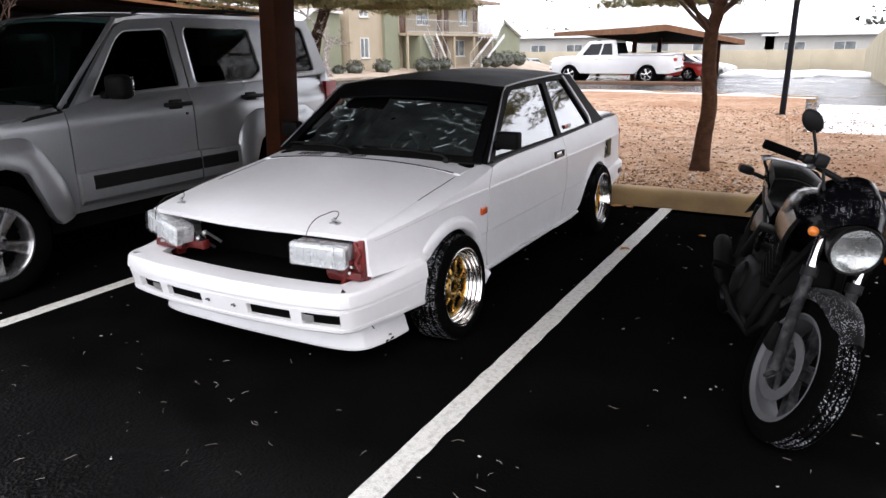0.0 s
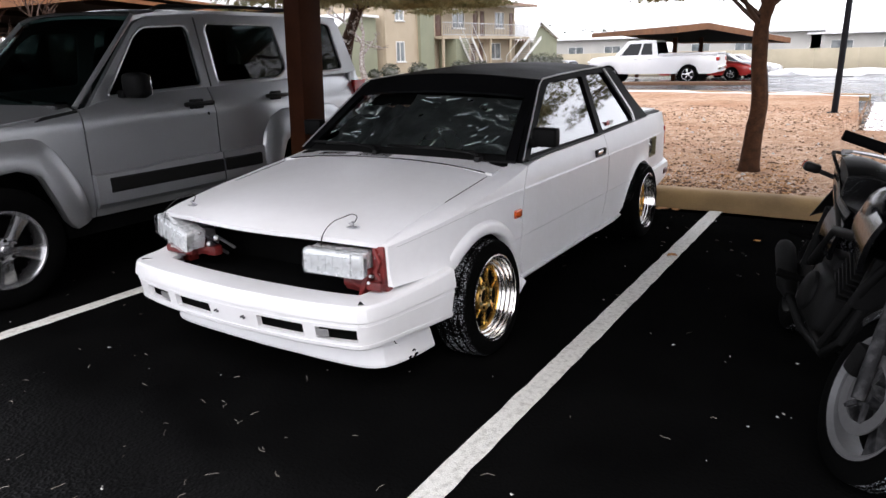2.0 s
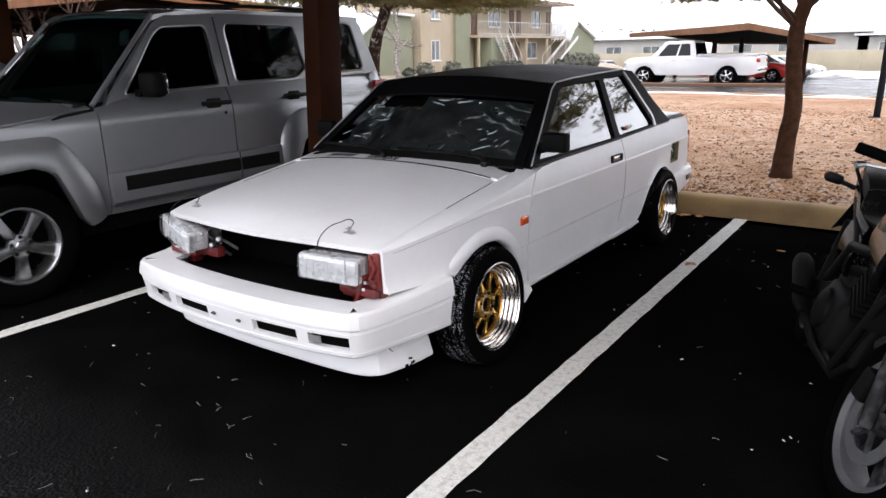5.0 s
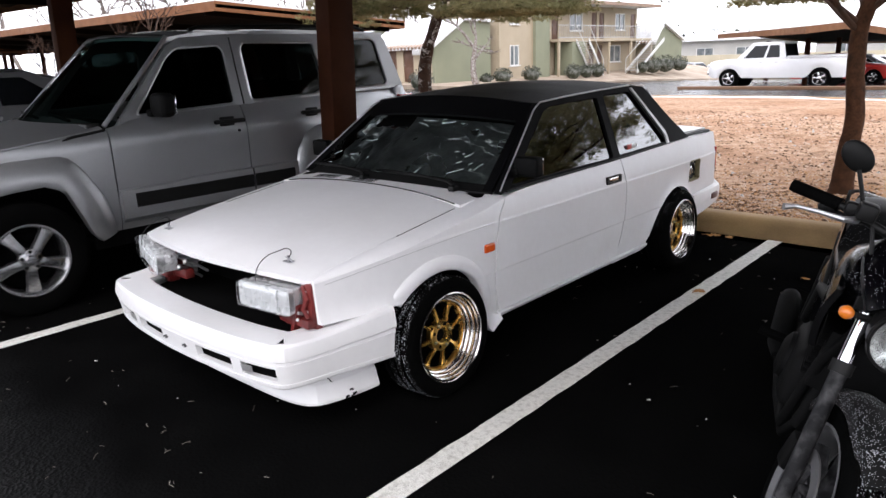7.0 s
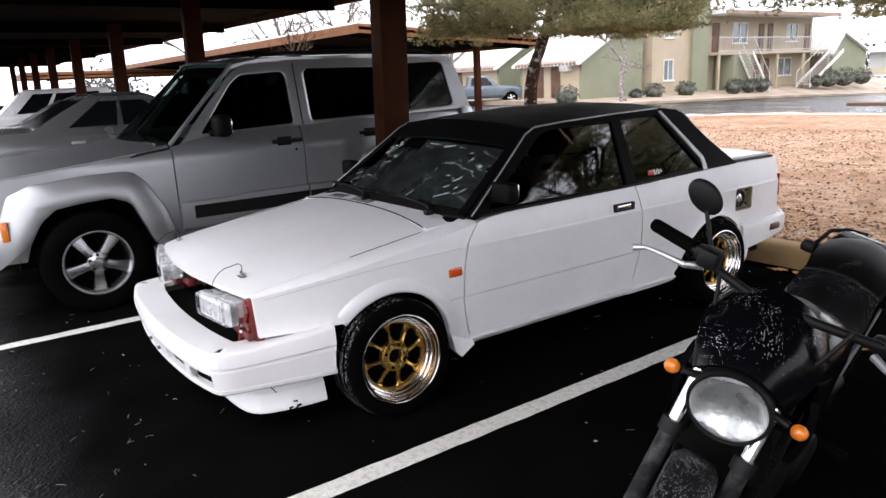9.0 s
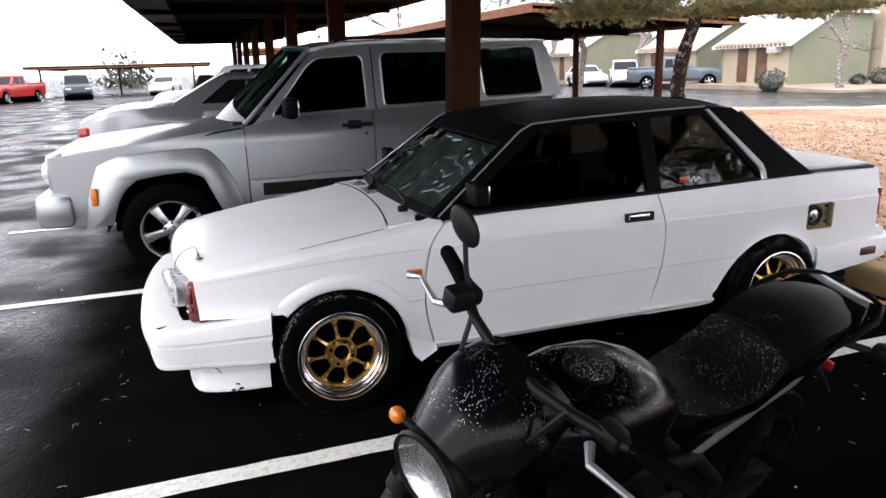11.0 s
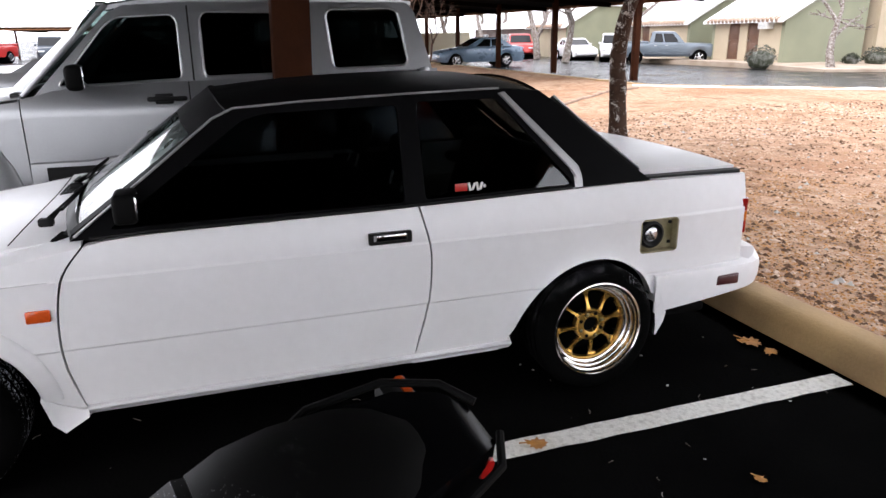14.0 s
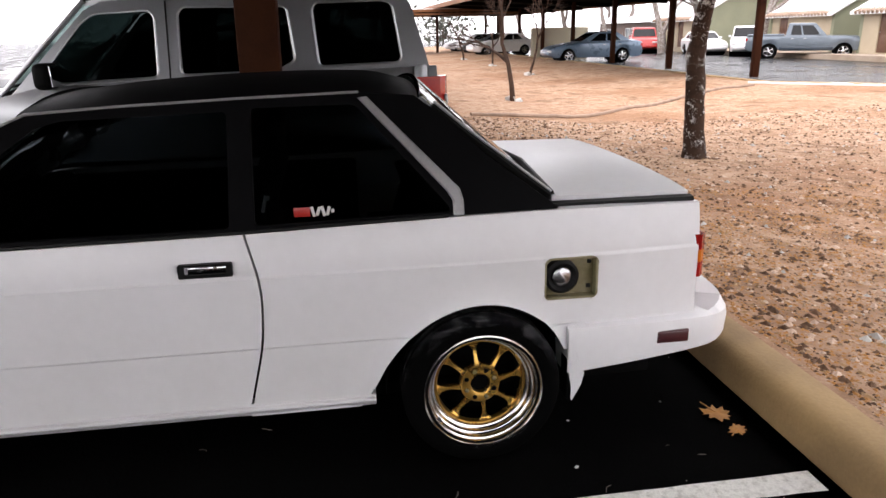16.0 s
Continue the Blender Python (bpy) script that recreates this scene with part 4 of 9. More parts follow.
def gable_unit(name, x, y, wide, deep, label, doors=(), front=BEIGE, peak=2.55, back=None):
    """Single-storey unit: front faces -y, sage gable end faces +x, tiled snowy roof."""
    zb = 0.08
    ob = thing(name, pose(0, 0, 0), label, "building")
    h = 2.2
    holes = [(wide - s - 0.86, zb + 0.02, wide - s, zb + 1.93) for s in doors]
    w, a, d, n = wall(ob, "wall", (x - wide, y + 0.004), (x - 0.225, y + 0.004), zb - 0.3, zb + h, holes, front)
    for q in holes:
        door_in(ob, a, d, n, *q)
    bm = BM()
    pk = (y + peak, zb + h + 1.35)
    zk = pk[1] if back is None else zb + back
    plate(bm, [(y, zb - 0.3), (y + deep, zb - 0.3), (y + deep, zk), pk, (y, zb + h)], [], lambda u, v: Vector((x, u, v)), Vector((-0.22, 0, 0)))
    part("gable_wall", bm, GREEN, ob)
    wall(ob, "wall", (x - wide, y + deep), (x - wide, y), zb - 0.3, zb + h, [], GREEN)
    for sgn, ya in ((1, y - 0.45), (-1, y + deep)):
        bm = BM()
        za = zb + h - 0.22 if sgn == 1 else zk - 0.02
        loft(bm, [[(xx, ya, za + 0.06), (xx, pk[0], pk[1] + 0.12), (xx, pk[0], pk[1] + 0.0), (xx, ya, za - 0.08)] for xx in (x - wide - 0.3, x + 0.28)])
        slope = part("roof", bm, SNOWROOF, ob, "snow-covered clay tile roof")
        if sgn == 1:
            for k in range(int(wide / 0.3)):
                bm = BM()
                tube(bm, [(x - wide + 0.15 + 0.3 * k, ya - 0.05, za + 0.02), (x - wide + 0.15 + 0.3 * k, ya + 0.4, za + 0.2)], 0.1, 6)
                part("tile", bm, TILE, slope)
    return ob, (a, d, n, zb)


two_storey(-26.2, 40.2, 54.4)
unit, (a, d, n, zb) = gable_unit("low_building", -25.93, 28.86, 5.4, 5.3, "single-storey sage and beige building with brown doors, snowy roof", (1.75, 3.2))
bm = BM()
box(bm, (a.x + d.x * 4.3, a.y - 0.22, zb + 1.8), (0.62, 0.45, 0.42), 0.02)
ac = part("air_conditioner", bm, WHITEFRAME, unit)
for k in range(6):
    bm = BM()
    box(bm, (a.x + d.x * 4.3, a.y - 0.452, zb + 1.65 + 0.06 * k), (0.52, 0.012, 0.02), 0.0)
    part("slat", bm, TRIM, ac)
gable_unit("low_building", -34.2, 29.5, 6.0, 5.3, "single-storey sage building with snowy tile roof behind parked pickup", (4.2,))
gable_unit("low_building", -47.0, 28.0, 6.5, 7.0, "single-storey sage building further off with snowy tile roof", (2.0,))

gable_unit("low_building", -24.9, 55.3, 9.0, 5.3, "single-storey sage gable end beyond the stairs", (), peak=1.1, back=2.2)

tower = thing("stair_tower", pose(0, 0, 0), "tall beige and sage stucco stair tower between buildings", "building")
zb = 0.05
w, a, d, n = wall(tower, "wall", (-25.55, 34.6), (-25.55, 38.2), zb - 0.3, zb + 6.0, [(1.1, zb + 0.75, 2.1, zb + 2.05), (1.1, zb + 3.35, 2.1, zb + 4.4)], BEIGE)
for q in ((1.1, zb + 0.75, 2.1, zb + 2.05), (1.1, zb + 3.35, 2.1, zb + 4.4)):
    window_in(tower, a, d, n, *q)
wall(tower, "wall", (-31, 34.6), (-25.78, 34.6), zb - 0.3, zb + 6.0, [], BEIGE)
wall(tower, "wall", (-25.25, 38.2), (-25.25, 39.9), zb - 0.3, zb + 6.6, [], GREEN)
wall(tower, "wall", (-31, 38.2), (-25.48, 38.2), zb - 0.3, zb + 6.6, [], BEIGE)
wall(tower, "wall", (-25.48, 39.9), (-31, 39.9), zb - 0.3, zb + 6.6, [], GREEN)
bm = BM()
box(bm, (-28.3, 36.4, zb + 6.1), (5.6, 3.5, 0.2), 0.02)
part("roof", bm, SNOWROOF, tower)
bm = BM()
box(bm, (-28.1, 39.05, zb + 6.7), (5.9, 1.8, 0.2), 0.02)
part("roof", bm, SNOWROOF, tower)

# walk and dirt strip in front of the flats
bm = BM()
sheet(bm, 12, 40, lambda u, v: (lambda y: Vector((-46 + 24.6 * u, y, min(0.04, 0.04 - max(0.0, u - 0.80) / 0.20 * (-fall(y) - 0.08)))))(27.0 + 40 * v), Vector((0, 0, -1.6)))
tagged(part("apron", bm, APRON), "tan concrete walk and dirt strip along the flats", "pavement", kind="structure")

# far boundary wall, low buildings and side fence
bw = thing("block_wall", pose(0, 0, 0), "cream block boundary wall far across the lot", "wall", kind="structure")
zb = -1.75
for k in range(16):
    bm = BM()
    box(bm, (-52 + 3.8 * k, 76, zb + 1.2), (3.79, 0.2, 2.5), 0.01)
    part("wall_bay", bm, BLOCKWALL, bw)
for x, w, h in ((-30, 14, 4.2), (-13, 16, 4.4), (2.5, 17, 4.0)):
    ob = thing("far_house", pose(0, 0, 0), "pale low house behind the boundary wall", "building", "far houses")
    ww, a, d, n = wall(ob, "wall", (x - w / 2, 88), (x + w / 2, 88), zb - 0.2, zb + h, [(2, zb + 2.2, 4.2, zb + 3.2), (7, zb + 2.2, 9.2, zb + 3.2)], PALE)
    for q in ((2, zb + 2.2, 4.2, zb + 3.2), (7, zb + 2.2, 9.2, zb + 3.2)):
        window_in(ob, a, d, n, *q)
    bm = BM()
    loft(bm, [[(xx, 87.3, zb + h), (xx, 91.5, zb + h + 0.9), (xx, 96, zb + h), (xx, 96, zb + h - 0.15), (xx, 87.3, zb + h - 0.15)] for xx in (x - w / 2 - 0.4, x + w / 2 + 0.4)])
    part("roof", bm, SNOWROOF, ob)
fence = thing("panel_fence", pose(0, 0, 0), "tan ribbed metal boundary fence", "fence", kind="structure")
for k in range(22):
    bm = BM()
    y0 = 19 + 2.5 * k
    zb2 = fall(y0)
    pts = []
    for i in range(26):
        y = y0 + 0.1 * i
        pts.append((3.9 + 0.035 * (i % 2), y))
    loft(bm, [[(x, y, zb2 - 0.1), (x, y, zb2 + 2.55), (x + 0.03, y, zb2 + 2.55), (x + 0.03, y, zb2 - 0.1)] for x, y in pts])
    part("fence_panel", bm, BLOCKWALL, fence)

# snowy concrete pad beside the dirt
bm = BM()
sheet(bm, 8, 14, lambda u, v: (lambda y: Vector((1.95 + 9 * u, y, fall(y) + 0.03)))(9.9 + 7.0 * v), Vector((0, 0, -0.2)))
tagged(part("snowy_pad", bm, SNOW), "flat pad under thin white snow", "snow patch", kind="structure")
for i, (x, y, w) in enumerate(((-2.2, 46, 2.4), (1.5, 50, 3.0), (-0.5, 60, 3.5))):
    bm = BM()
    bmesh.ops.create_icosphere(bm, subdivisions=3, radius=1, matrix=Matrix.Diagonal((w, 1.0, 0.45, 1)))
    for v in bm.verts:
        v.co += v.co.normalized() * 0.25 * noise.noise(v.co * 1.5)
    tagged(part("snow_mound", bm, SNOW, m=pose(x, y, fall(y) + 0.08)), "ploughed heap of white snow on wet asphalt", "snow mound", "snow mounds")

# bin enclosure behind the carport
enc = thing("bin_enclosure", pose(-43.3, 16.4, fall(16) - 0.05, 0, 0, -14), "cream block bin enclosure beside the carport", "enclosure")
for c, sz in (((0, -1.6, 0.9), (5.6, 0.2, 1.8)), ((-2.7, 0, 0.9), (0.2, 3.0, 1.8)), ((2.7, 0, 0.9), (0.2, 3.0, 1.8)), ((0, 1.6, 0.9), (5.6, 0.2, 1.8))):
    bm = BM()
    box(bm, c, sz, 0.015)
    part("wall", bm, BLOCKWALL, enc)

# lamp post
lp = thing("lamp_post", pose(1.33, 13.6, dirt_z(1.33, 13.6) - 0.05), "tall dark painted parking-lot lamp post", "lamp post")
bm = BM()
tube(bm, [(0, 0, 0), (0.03, 0, 3), (0.08, 0, 6)], [0.062, 0.058, 0.05], 12)
part("pole", bm, POLE, lp)
bm = BM()
tube(bm, [(0, 0, 0), (0, 0, 0.06)], 0.14, 16)
part("base_plate", bm, POLE, lp)
bm = BM()
box(bm, (0.08, -0.2, 6.05), (0.3, 0.6, 0.14), 0.03)
part("lamp_head", bm, POLE, lp)

# ---- planting ----


def needles(bm, rngl, centre, n, spread, size, zmin):
    """A soft tuft of fine needles round a twig."""
    for _ in range(n):
        p = Vector(centre) + Vector((rngl.gauss(0, spread), rngl.gauss(0, spread), rngl.gauss(0, spread * 0.6)))
        p.z = max(p.z, zmin + 0.05 * rngl.random())
        lean = Vector((rngl.gauss(0, 0.6), rngl.gauss(0, 0.6), 0.35))
        for _ in range(10):
            d = (lean + Vector((rngl.gauss(0, 1), rngl.gauss(0, 1), rngl.gauss(0, 0.8)))).normalized()
            s = d.orthogonal().normalized() * size * 0.085
            q = p + d * size * rngl.uniform(0.6, 1.3)
            bm.faces.new([bm.verts.new(v) for v in (p - s, p + s, q)])


def limb(bm, rngl, pts, r0, r1):
    n = len(pts)
    tube(bm, pts, [r0 + (r1 - r0) * i / (n - 1) for i in range(n)], 7)


def pine(label, base, trunk_pts, r, limbs, seed, tufts, spread=0.3, bark=BARK, zmin=2.1, long=0.07):
    rngl = random.Random(seed)
    ob = thing("pine_tree", pose(*base), label, "tree", "pine trees")
    bm = BM()
    pts, rs = [], []
    N = 40
    for i in range(N + 1):
        t = i / N
        z = trunk_pts[-1][2] * t
        x = curve_table([(p[2], p[0]) for p in trunk_pts], z)
        y = curve_table([(p[2], p[1]) for p in trunk_pts], z)
        pts.append(Vector((x, y, z)))
        rs.append(r * (1.0 - 0.45 * t + 0.35 * math.exp(-z / 0.12)))
    rings = []
    for p, rr in zip(pts, rs):
        rings.append([p + rr * (1 + 0.16 * noise.noise((math.cos(a) * 4, math.sin(a) * 4 + seed, p.z * 6))) * Vector((math.cos(a), math.sin(a), 0)) for a in [2 * math.pi * k / 22 for k in range(22)]])
    loft(bm, rings)
    part("trunk", bm, bark, ob, angle=60)
    bn = BM()
    for i0, az, el, length in limbs:
        p = pts[int(i0 * N)]
        d = Vector((math.cos(radians(az)) * math.cos(radians(el)), math.sin(radians(az)) * math.cos(radians(el)), math.sin(radians(el))))
        lp_ = [p]
        for k in range(6):
            d = (d + 0.28 * Vector((rngl.gauss(0, 1), rngl.gauss(0, 1), rngl.gauss(0, 0.6)))).normalized()
            q = lp_[-1] + d * length / 6
            q.z = max(q.z, min(zmin + 0.12, lp_[-1].z + 0.22))
            lp_.append(q)
        bl = BM()
        limb(bl, rngl, lp_, 0.27 * r, 0.010)
        for k in range(2, 7):
            for _ in range(4):
                e = (d + Vector((rngl.gauss(0, 0.9), rngl.gauss(0, 0.9), rngl.gauss(0.1, 0.4)))).normalized() * rngl.uniform(0.25, 0.7)
                tip = lp_[k] + e
                tip.z = max(tip.z, zmin)
                limb(bl, rngl, [lp_[k], lp_[k].lerp(tip, 0.5) + Vector((0, 0, 0.03)), tip], 0.010, 0.003)
                needles(bn, rngl, tip, tufts, spread * 0.42, long, zmin)
                needles(bn, rngl, lp_[k].lerp(tip, 0.55), tufts // 2, spread * 0.35, long, zmin)
        part("limb", bl, BARK, ob, angle=60)
    part("crown", bn, NEEDLE, ob, "sparse olive-green needles")
    return ob


pine("pine tree with bent reddish-brown trunk standing in the dirt", (0.9, 6.3, dirt_z(0.9, 6.3) - 0.03), [(0, 0, 0), (0.02, 0, 0.45), (0.05, 0, 0.8), (0.03, 0, 1.1), (0.0, 0.01, 1.4), (0.0, 0.03, 1.74), (0.08, 0.05, 2.1), (0.25, 0.08, 2.8), (0.32, 0.1, 3.4)], 0.105,
     [(0.50, 165, 16, 1.9), (0.53, 200, 11, 2.0), (0.55, 340, 10, 1.3), (0.52, 262, 13, 1.6), (0.56, 20, 8, 1.7), (0.57, 120, 10, 1.6), (0.62, 170, 12, 2.3), (0.68, 30, 10, 1.6), (0.72, 200, 20, 2.4), (0.78, 150, 5, 2.0), (0.84, 0, 5, 2.4), (0.88, 260, 15, 2.4), (0.92, 90, 20, 2.2), (0.97, 180, 30, 2.2), (0.99, 320, 25, 2.2), (0.8, 230, -2, 1.8), (0.9, 20, -4, 2.6)], 3, 16, bark=REDBARK)
pine("pine tree with dark furrowed bark and low crown in the dirt", (-5.2, 6.35, dirt_z(-5.2, 6.35) - 0.08), [(0, 0, 0), (-0.11, 0, 0.85), (-0.16, 0, 1.35), (-0.06, 0, 1.8), (0.12, 0, 2.15), (0.4, 0, 2.8), (0.5, 0, 3.6)], 0.128,
     [(0.63, 350, 4, 2.4), (0.65, 25, 4, 2.2), (0.64, 315, 2, 2.1), (0.66, 200, 6, 1.9), (0.66, 280, 0, 1.9), (0.68, 150, 6, 1.9), (0.70, 5, 0, 2.3), (0.72, 235, 2, 2.1), (0.74, 330, 4, 2.3), (0.76, 60, 6, 2.1), (0.78, 290, 0, 2.3), (0.80, 180, 6, 2.2), (0.82, 345, 2, 2.5), (0.84, 110, 8, 2.0), (0.86, 220, 6, 2.3), (0.88, 20, 4, 2.4), (0.90, 310, 8, 2.4), (0.93, 260, 8, 2.2), (0.95, 140, 16, 2.2), (0.97, 0, 14, 2.3), (0.99, 270, 25, 2.2), (0.99, 80, 25, 2.0)], 8, 32, bark=SPOTBARK, zmin=2.22)
pine("pine tree with drooping olive crown beyond the motorcycle", (5.5, 7.0, dirt_z(5.5, 7.0) - 0.05), [(0, 0, 0), (0.05, 0, 1.3), (-0.05, 0, 2.6), (0.1, 0, 4.0), (0.0, 0, 5.4)], 0.14,
     [(0.50, 180, 4, 2.4), (0.52, 250, 4, 2.4), (0.53, 215, 2, 2.7), (0.54, 120, 6, 2.2), (0.55, 150, 2, 2.6), (0.56, 20, 8, 2.2), (0.57, 300, 8, 2.4), (0.58, 195, 4, 2.8), (0.60, 235, 6, 2.6), (0.62, 165, 6, 2.7), (0.64, 275, 8, 2.4), (0.66, 200, 8, 2.5), (0.69, 140, 8, 2.4), (0.72, 80, 12, 2.0), (0.75, 225, 10, 2.3), (0.80, 180, 14, 2.1), (0.84, 250, 18, 2.0), (0.88, 150, 22, 1.8), (0.93, 20, 25, 1.7), (0.97, 330, 35, 1.6)], 12, 30, zmin=2.55, long=0.095)


def bare_tree(base, h, seed, label, spread=0.6, mat=FROSTBARK, depth=4, lean=0.0, r=0.06):
    rngl = random.Random(seed)
    ob = thing("bare_tree", pose(*base), label, "tree", "bare trees")
    bt, bm = BM(), BM()

    def grow(p, d, length, rad, lev):
        pts = [p]
        for _ in range(3):
            d = (d + 0.18 * Vector((rngl.gauss(0, 1), rngl.gauss(0, 1), rngl.gauss(0.1, 0.5)))).normalized()
            pts.append(pts[-1] + d * length / 3)
        tube(bt if lev == depth else bm, pts, [rad, rad * 0.85, rad * 0.72, rad * 0.6], 5 if lev < depth else 6, False)
        if lev:
            for _ in range(3 if lev > 1 else 4):
                e = (d + spread * Vector((rngl.gauss(0, 1), rngl.gauss(0, 1), rngl.gauss(0.25, 0.6)))).normalized()
                grow(pts[rngl.choice((2, 3, 3))], e, length * rngl.uniform(0.55, 0.8), rad * 0.55, lev - 1)

    grow(Vector((0, 0, 0)), Vector((lean, 0, 1)), h * 0.42, r, depth)
    part("trunk", bt, mat, ob, angle=60)
    part("crown", bm, mat, ob, "bare twigs", angle=60)
    return ob


for i, (x, y) in enumerate(((-13.4, 6.05), (-22.9, 9.0), (-30.7, 9.3), (-39.2, 9.4))):
    ob = bare_tree((x, y, dirt_z(x, y) - 0.05), 3.4, 20 + i, "young bare tree with pale frosted twigs staked in the dirt", 0.45, BARK, r=0.075 if i == 0 else 0.06)
    bm = BM()
    bmesh.ops.create_icosphere(bm, subdivisions=2, radius=0.16)
    for v in bm.verts:
        v.co += v.co * 1.2 * noise.noise(v.co * 9)
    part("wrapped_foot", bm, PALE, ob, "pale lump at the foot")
bare_tree((-22.6, 28.6, fall(28) + 0.1), 5.2, 40, "bare tree with frosted branches before the flats", 0.5, r=0.2)
bare_tree((-30.5, 33.0, fall(33)), 5.5, 42, "bare tree with frosted branches beside the low building", 0.55, r=0.12)
for i, (x, y, h) in enumerate(((-36, 22, 6), (-44, 24, 9), (-52, 20, 8), (-40, 29, 9), (-50, 27, 11), (-60, 26, 11), (-56, 34, 12), (-66, 30, 13), (-72, 22, 12), (-46, 38, 12), (-80, 34, 14))):
    bare_tree((x, y, fall(y)), h, 60 + i, "leafless tree with pale twigs beyond the carport", 0.6, r=0.26)


def shrub(x, y, r, seed, zb):
    rngl = random.Random(seed)
    bm = BM()
    for _ in range(420):
        d = Vector((rngl.gauss(0, 1), rngl.gauss(0, 1), abs(rngl.gauss(0.2, 0.8)))).normalized() * r * rngl.uniform(0.75, 1.05)
        d.z *= 1.0
        s = Vector((rngl.gauss(0, 1), rngl.gauss(0, 1), rngl.gauss(0, 1))).normalized() * 0.1
        t = d.orthogonal().normalized() * 0.1
        bm.faces.new([bm.verts.new(v) for v in (d, d + s, d + t)])
    g = bmesh.ops.create_icosphere(bm, subdivisions=2, radius=r * 0.82, matrix=Matrix.Diagonal((1, 1, 0.8, 1)))
    ob = thing("shrub", pose(x, y, zb + r * 0.35), "round clipped shrub dusted with frost", "shrub", "shrubs")
    part("foliage", bm, SHRUB, ob)
    bm = BM()
    tube(bm, [(0, 0, -r * 0.4), (0, 0, 0)], 0.05, 6)
    part("stem", bm, BARK, ob)


for i, (x, y, r) in enumerate(((-25.2, 26.9, 0.75), (-24.6, 32.0, 0.4), (-24.4, 33.4, 0.62), (-24.2, 36.2, 0.64), (-23.4, 40.0, 0.62), (-23.4, 41.7, 0.55), (-23.4, 43.2, 0.6), (-23.3, 50.0, 0.5), (-23.3, 51.7, 0.8), (-23.2, 53.8, 0.85), (-23.1, 56.3, 0.75))):
    shrub(x, y, r, 80 + i, -0.08)
for i, (x, y, w, h) in enumerate(((-34, 95, 6, 5), (-48, 110, 9, 6), (6, 100, 3, 6), (-70, 120, 12, 7), (-95, 90, 12, 8), (-110, 60, 14, 8), (-120, 20, 12, 8), (-105, -10, 9, 6))):
    rngl = random.Random(200 + i)
    bm = BM()
    for _ in range(900):
        d = Vector((rngl.gauss(0, 0.5), rngl.gauss(0, 0.4), rngl.gauss(0, 0.45)))
        p = Vector((d.x * w, d.y * w * 0.5, h * 0.55 + d.z * h * 0.5))
        p.z = max(0.1, p.z)
        q = [p + Vector((rngl.gauss(0, 1), rngl.gauss(0, 1), rngl.gauss(0, 1))) * 0.28 for _ in range(3)]
        bm.faces.new([bm.verts.new(v) for v in q])
    ob = thing("far_tree", pose(x, y, -1.8), "distant olive-brown tree beyond the lot", "tree", "far trees")
    part("crown", bm, SHRUB, ob)
    bm = BM()
    tube(bm, [(0, 0, 0), (0, 0, h * 0.6)], [0.25, 0.12], 7)
    part("trunk", bm, BARK, ob)

# ---- wheels ----


def tyre_mesh(R, r, w, groove=True):
    bm = BM()
    h = w / 2
    prof = [(r - 0.004, h * 0.98), (r + 0.012, h * 1.03), (r + 0.35 * (R - r), h * 1.10), (R - 0.03, h * 1.04), (R - 0.010, h * 0.90), (R - 0.002, h * 0.78)]
    if groove:
        for c in (0.5, 0.0, -0.5):
            prof += [(R, h * (c + 0.16)), (R - 0.008, h * (c + 0.14)), (R - 0.008, h * (c - 0.0)), (R, h * (c - 0.02))]
    prof += [(R - 0.002, -h * 0.78), (R - 0.010, -h * 0.90), (R - 0.03, -h * 1.04), (r + 0.35 * (R - r), -h * 1.10), (r - 0.004, -h * 0.98)]
    lathe(bm, prof, 44)
    return bm


